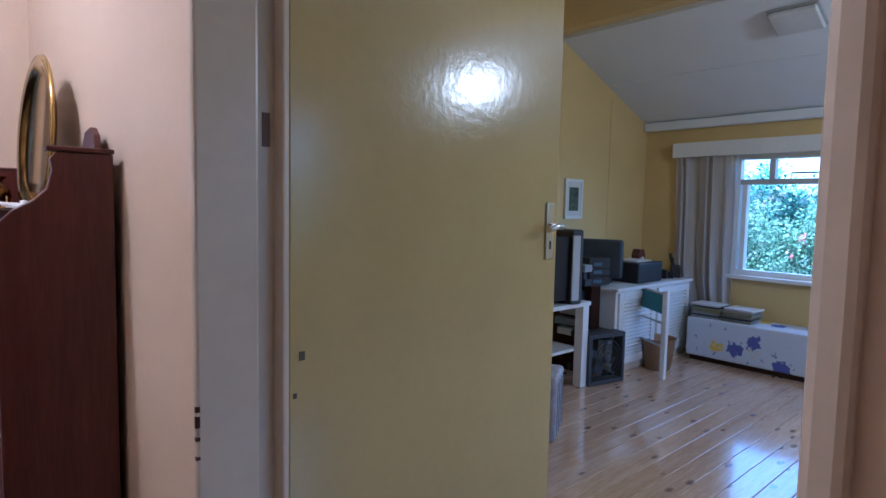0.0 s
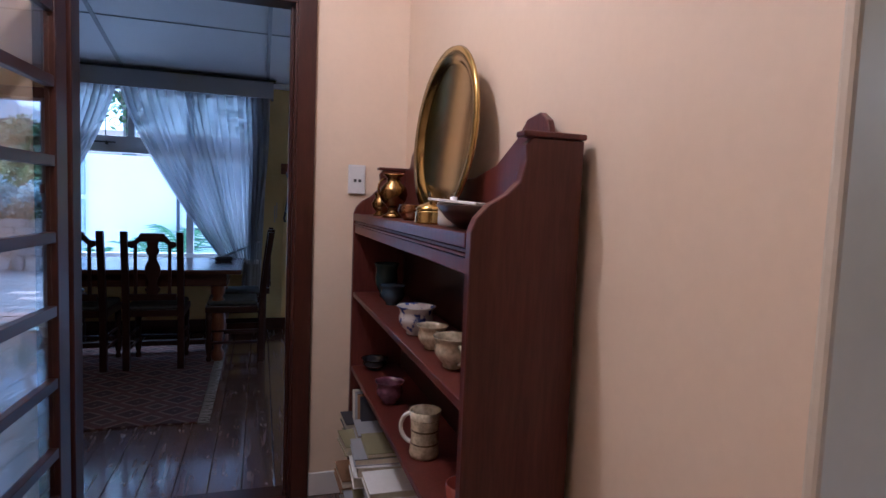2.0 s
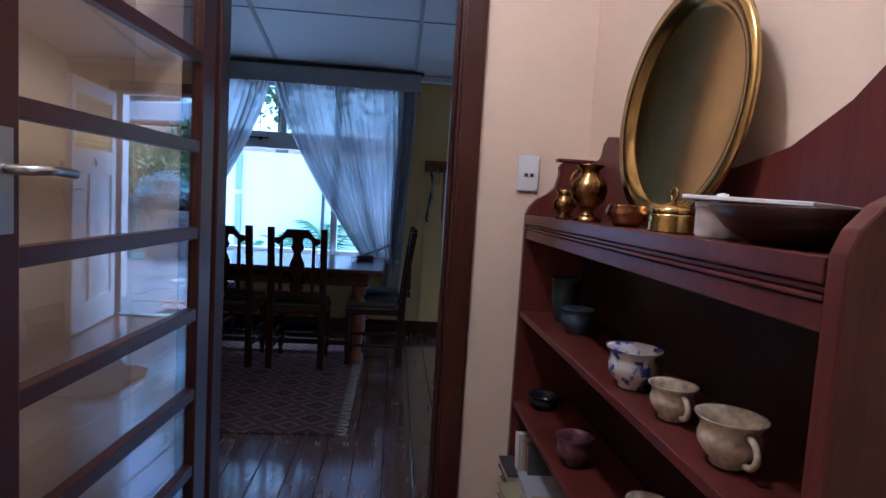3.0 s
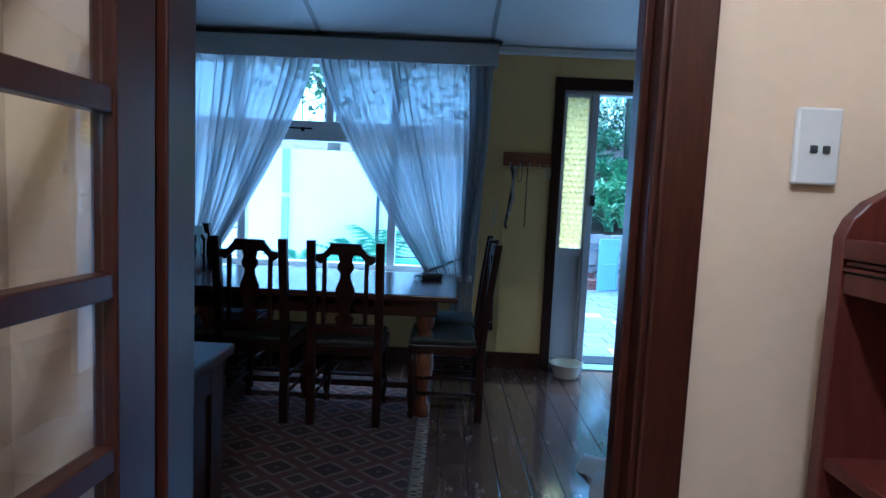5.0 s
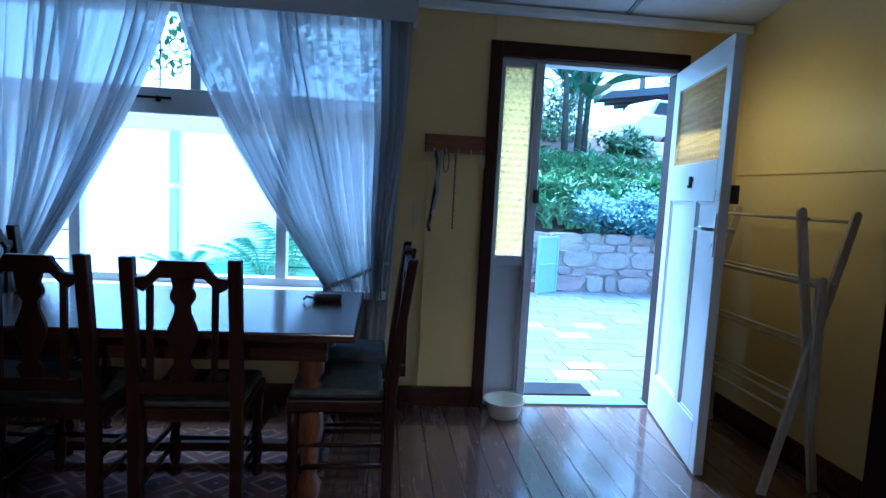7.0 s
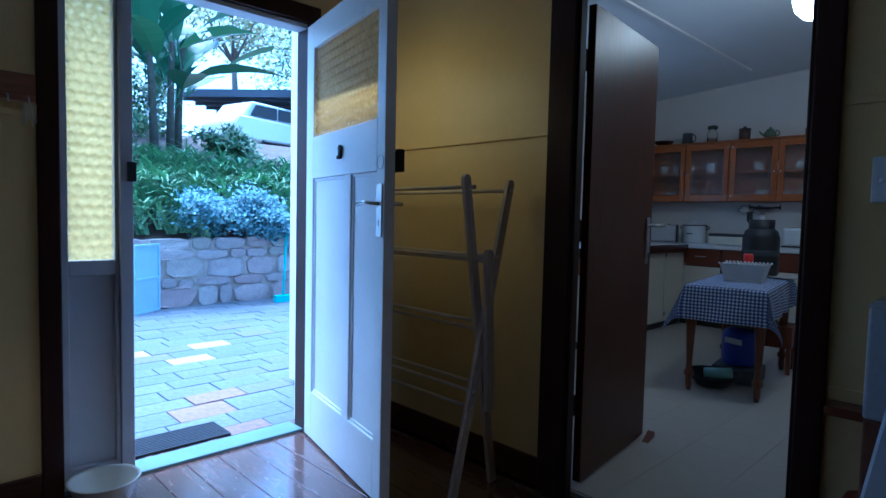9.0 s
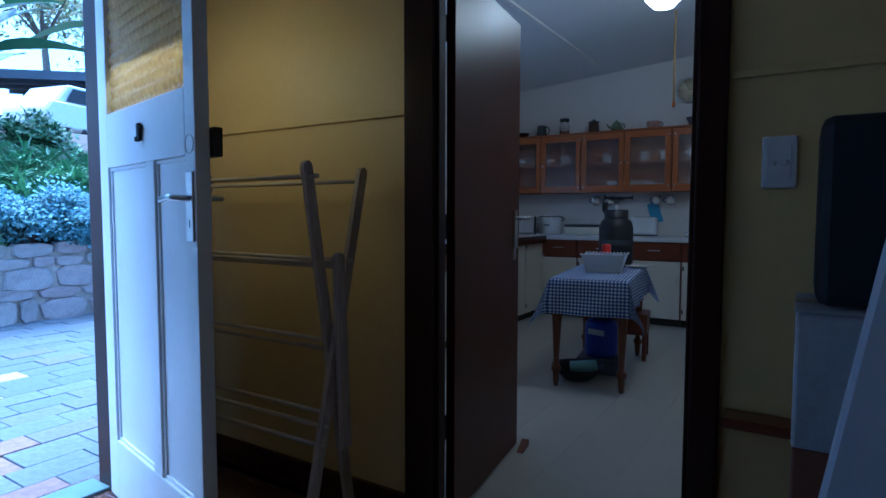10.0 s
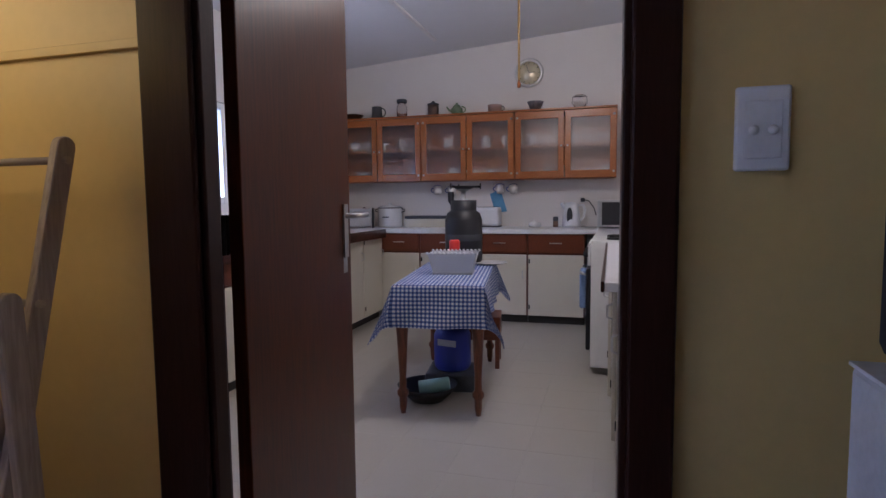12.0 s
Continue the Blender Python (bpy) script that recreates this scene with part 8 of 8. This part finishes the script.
# outside the bedroom window
bh = thing("flowering_hedge", "clipped green hedge with pink flowers outside", "hedge")
bm = bmesh.new()
for k in range(9):
    leaf_cloud(bm, (9.3 + rr.uniform(-0.3, 0.3), -1.0 + 0.75 * k, 0.6), (0.6, 0.6, 0.8), 3400, 0.058, rr, 30)
part("leaves", bm, leafy("hedge_leaf_green", (0.07, 0.16, 0.075), (0.24, 0.38, 0.20), 0.5), bh)
bm = bmesh.new()
for k in range(26):
    leaf_cloud(bm, (8.75 + rr.uniform(-0.25, 0.2), rr.uniform(-1, 5), rr.uniform(0.5, 1.3)), (0.05, 0.05, 0.05), 14, 0.05, rr, 4)
part("flowers", bm, leafy("pink_petals", (0.6, 0.10, 0.12), (0.8, 0.35, 0.32), 0.5), bh, "pink flowers")
bm = bmesh.new()
for k in range(10):
    leaf_cloud(bm, (11.0 + rr.uniform(-0.4, 0.4), -1.5 + 0.8 * k, 1.15), (0.7, 0.7, 0.75), 2800, 0.085, rr, 28)
part("back_leaves", bm, leafy("tall_hedge_leaf", (0.06, 0.17, 0.13), (0.18, 0.36, 0.26), 0.45), bh)
setting("ground_east", boxes((5.8, 40, -14, 6.4, -0.30, -0.05)), GRASS_FAR, "green lawn east of the house", "ground")

# ---- floor pieces ----


def plank_mesh(name, w, length, thick, material, axis):
    bm = boxes((0, length, 0, w, -thick, 0) if axis == 0 else (0, w, 0, length, -thick, 0), bevel=0.0025)
    return mesh_of(name, bm, material)


def lay(floor, name, meshes, spots):
    for i, (x, y, z) in enumerate(spots):
        ob = new(name, meshes[i % len(meshes)])
        ob.parent = floor
        ob.matrix_basis = Matrix.Translation((x, y, z))


floor_dining = thing("floor_dining", "dark worn stained wooden floorboards", "floor", kind="structure")
rng = random.Random(4)
bw = 0.140
meshes = [plank_mesh("floorboard", bw - 0.003, 3.39, 0.03, BOARD_DARK, 1) for _ in range(3)]
lay(floor_dining, "floorboard", meshes, [(-3.0 + i * bw, 3.155, rng.uniform(-0.0015, 0.0)) for i in range(int(5.08 / bw))])
floor_hall = thing("floor_hall", "dark stained wooden hall floorboards", "floor", kind="structure")
meshes = [plank_mesh("floorboard", bw - 0.003, 4.74, 0.03, BOARD_DARK, 1)]
lay(floor_hall, "floorboard", meshes, [(-0.93 + i * bw, -1.6, rng.uniform(-0.0015, 0.0)) for i in range(11)])
floor_bedroom = thing("floor_bedroom", "varnished knotty pine floorboards", "floor", kind="structure")
bw = 0.118
meshes = [plank_mesh("pine_board", bw - 0.003, 4.98, 0.03, BOARD_PINE, 0) for _ in range(2)]
lay(floor_bedroom, "pine_board", meshes, [(0.60, -2.4 + i * bw, rng.uniform(-0.0015, 0.0)) for i in range(46)])
floor_kitchen = thing("floor_kitchen", "pale cream square kitchen floor tiles", "floor", kind="structure")
TILE = plain("cream_vinyl_tile", (0.46, 0.43, 0.375), 0.3, var=0.05, scale=3.0, bumps=0.04, fine=70)
ts = 0.302
tile = mesh_of("floor_tile", boxes((0, ts - 0.001, 0, ts - 0.001, -0.006, 0), bevel=0.0004), TILE)
lay(floor_kitchen, "floor_tile", [tile], [(2.16 + i * ts, 3.73 + j * ts, 0) for i in range(16) for j in range(11)])

# ---- paving, stones ----
PAVER = by_piece("grey_brick_paver", [(0.145, 0.165, 0.185), (0.18, 0.20, 0.22), (0.16, 0.18, 0.20), (0.205, 0.22, 0.235), (0.17, 0.19, 0.21), (0.20, 0.185, 0.18)], 0.55, 30, 0.35)
PINK = by_piece("pale_pink_paver", [(0.46, 0.39, 0.36), (0.50, 0.43, 0.40)], 0.7, 30, 0.3)
RED_PAVER = by_piece("red_clay_paver", [(0.27, 0.17, 0.145), (0.30, 0.20, 0.175)], 0.7, 30, 0.35)
paving = thing("paving_yard", "weathered grey block paving of the yard", "paving", kind="structure")
pl = 0.33
rows, y = [], 6.56
while y < 11.2:
    depth = rng.choice((0.19, 0.21, 0.24))
    rows.append((y, depth))
    y += depth
pav = {(d, m.name): mesh_of("paver", boxes((0, pl - 0.007, 0, d - 0.007, -0.05, 0), bevel=0.004), m) for d in (0.19, 0.21, 0.24) for m in (PAVER, PINK, RED_PAVER)}
rest, count = bmesh.new(), 0
odd = {PINK.name: ((1.62, 8.69), (1.96, 8.72), (1.94, 8.26)), RED_PAVER.name: ((1.54, 6.98), (1.55, 6.69), (1.45, 7.35), (2.6, 7.6))}
for j, (y, d) in enumerate(rows):
    for i in range(-11, 21):
        x = 0.3 + i * pl + (j % 2) * pl * 0.5 + 0.05 * math.sin(j * 1.9)
        dz = -0.028 + rng.uniform(-0.003, 0.003)
        if 0.2 < x < 4.0 + 0.1 * j and count < 300:
            kind = PAVER.name
            for key, spots in odd.items():
                if any(x <= px < x + pl and y <= py < y + d for px, py in spots):
                    kind = key
            ob = new("paver", pav[(d, kind)])
            ob.parent = paving
            ob.matrix_basis = pose(x, y, dz, rng.uniform(-0.5, 0.5), rng.uniform(-0.5, 0.5), rng.uniform(-0.4, 0.4))
            count += 1
        else:
            box(rest, x, x + pl - 0.010, y, y + d - 0.010, dz - 0.05, dz)
far_pavers = part("pavers", rest, plain("grey_paver_rest", (0.175, 0.195, 0.215), 0.55, var=0.2, scale=4.5, bumps=0.4, fine=40), paving)
far_pavers["kind"] = "stuff"

STONE = by_piece("rough_field_stone", [(0.42, 0.39, 0.36), (0.54, 0.49, 0.45), (0.48, 0.39, 0.36), (0.60, 0.56, 0.51), (0.46, 0.43, 0.36)], 0.85, 16, 0.9, 0.02)
stones = []
for k in range(8):
    bm = bmesh.new()
    rr = random.Random(20 + k)
    outline = [(math.copysign(abs(math.cos(a)) ** 0.55, math.cos(a)) * rr.uniform(0.86, 1.0), math.copysign(abs(math.sin(a)) ** 0.55, math.sin(a)) * rr.uniform(0.84, 1.0)) for a in [math.tau * (i + rr.uniform(-0.25, 0.25)) / 9 for i in range(9)]]
    back, mid = [bm.verts.new((p[0], 0.12, p[1])) for p in outline], [bm.verts.new((p[0], 0.02, p[1])) for p in outline]
    front = [bm.verts.new((p[0] * 0.93 + rr.uniform(-0.03, 0.03), -0.014 + rr.uniform(-0.014, 0.014), p[1] * 0.92 + rr.uniform(-0.04, 0.04))) for p in outline]
    for a, b in ((back, mid), (mid, front)):
        for i in range(9):
            bm.faces.new((a[i], a[(i + 1) % 9], b[(i + 1) % 9], b[i]))
    bm.faces.new(front)
    bmesh.ops.recalc_face_normals(bm, faces=bm.faces[:])
    stones.append(mesh_of("stone", bm, STONE))
rows_z = ((-0.04, 0.20), (0.20, 0.31), (0.31, 0.55), (0.55, 0.66), (0.66, 0.80))
for k, (za, zb) in enumerate(rows_z):
    x = 1.1 - rng.uniform(0, 0.2)
    while x < 7.2:
        w = rng.uniform(0.16, 0.62) * (0.8 if zb - za < 0.13 else 1.0)
        h = zb - za
        ob = new("stone", stones[rng.randrange(8)])
        ob.parent = stone_wall
        ob.matrix_basis = Matrix.Translation((x + w / 2, 10.87 + rng.uniform(-0.02, 0.02), (za + zb) / 2 + rng.uniform(-0.015, 0.015))) @ Matrix.Diagonal(((w * 0.52), 1.0, h * 0.56, 1))
        x += w
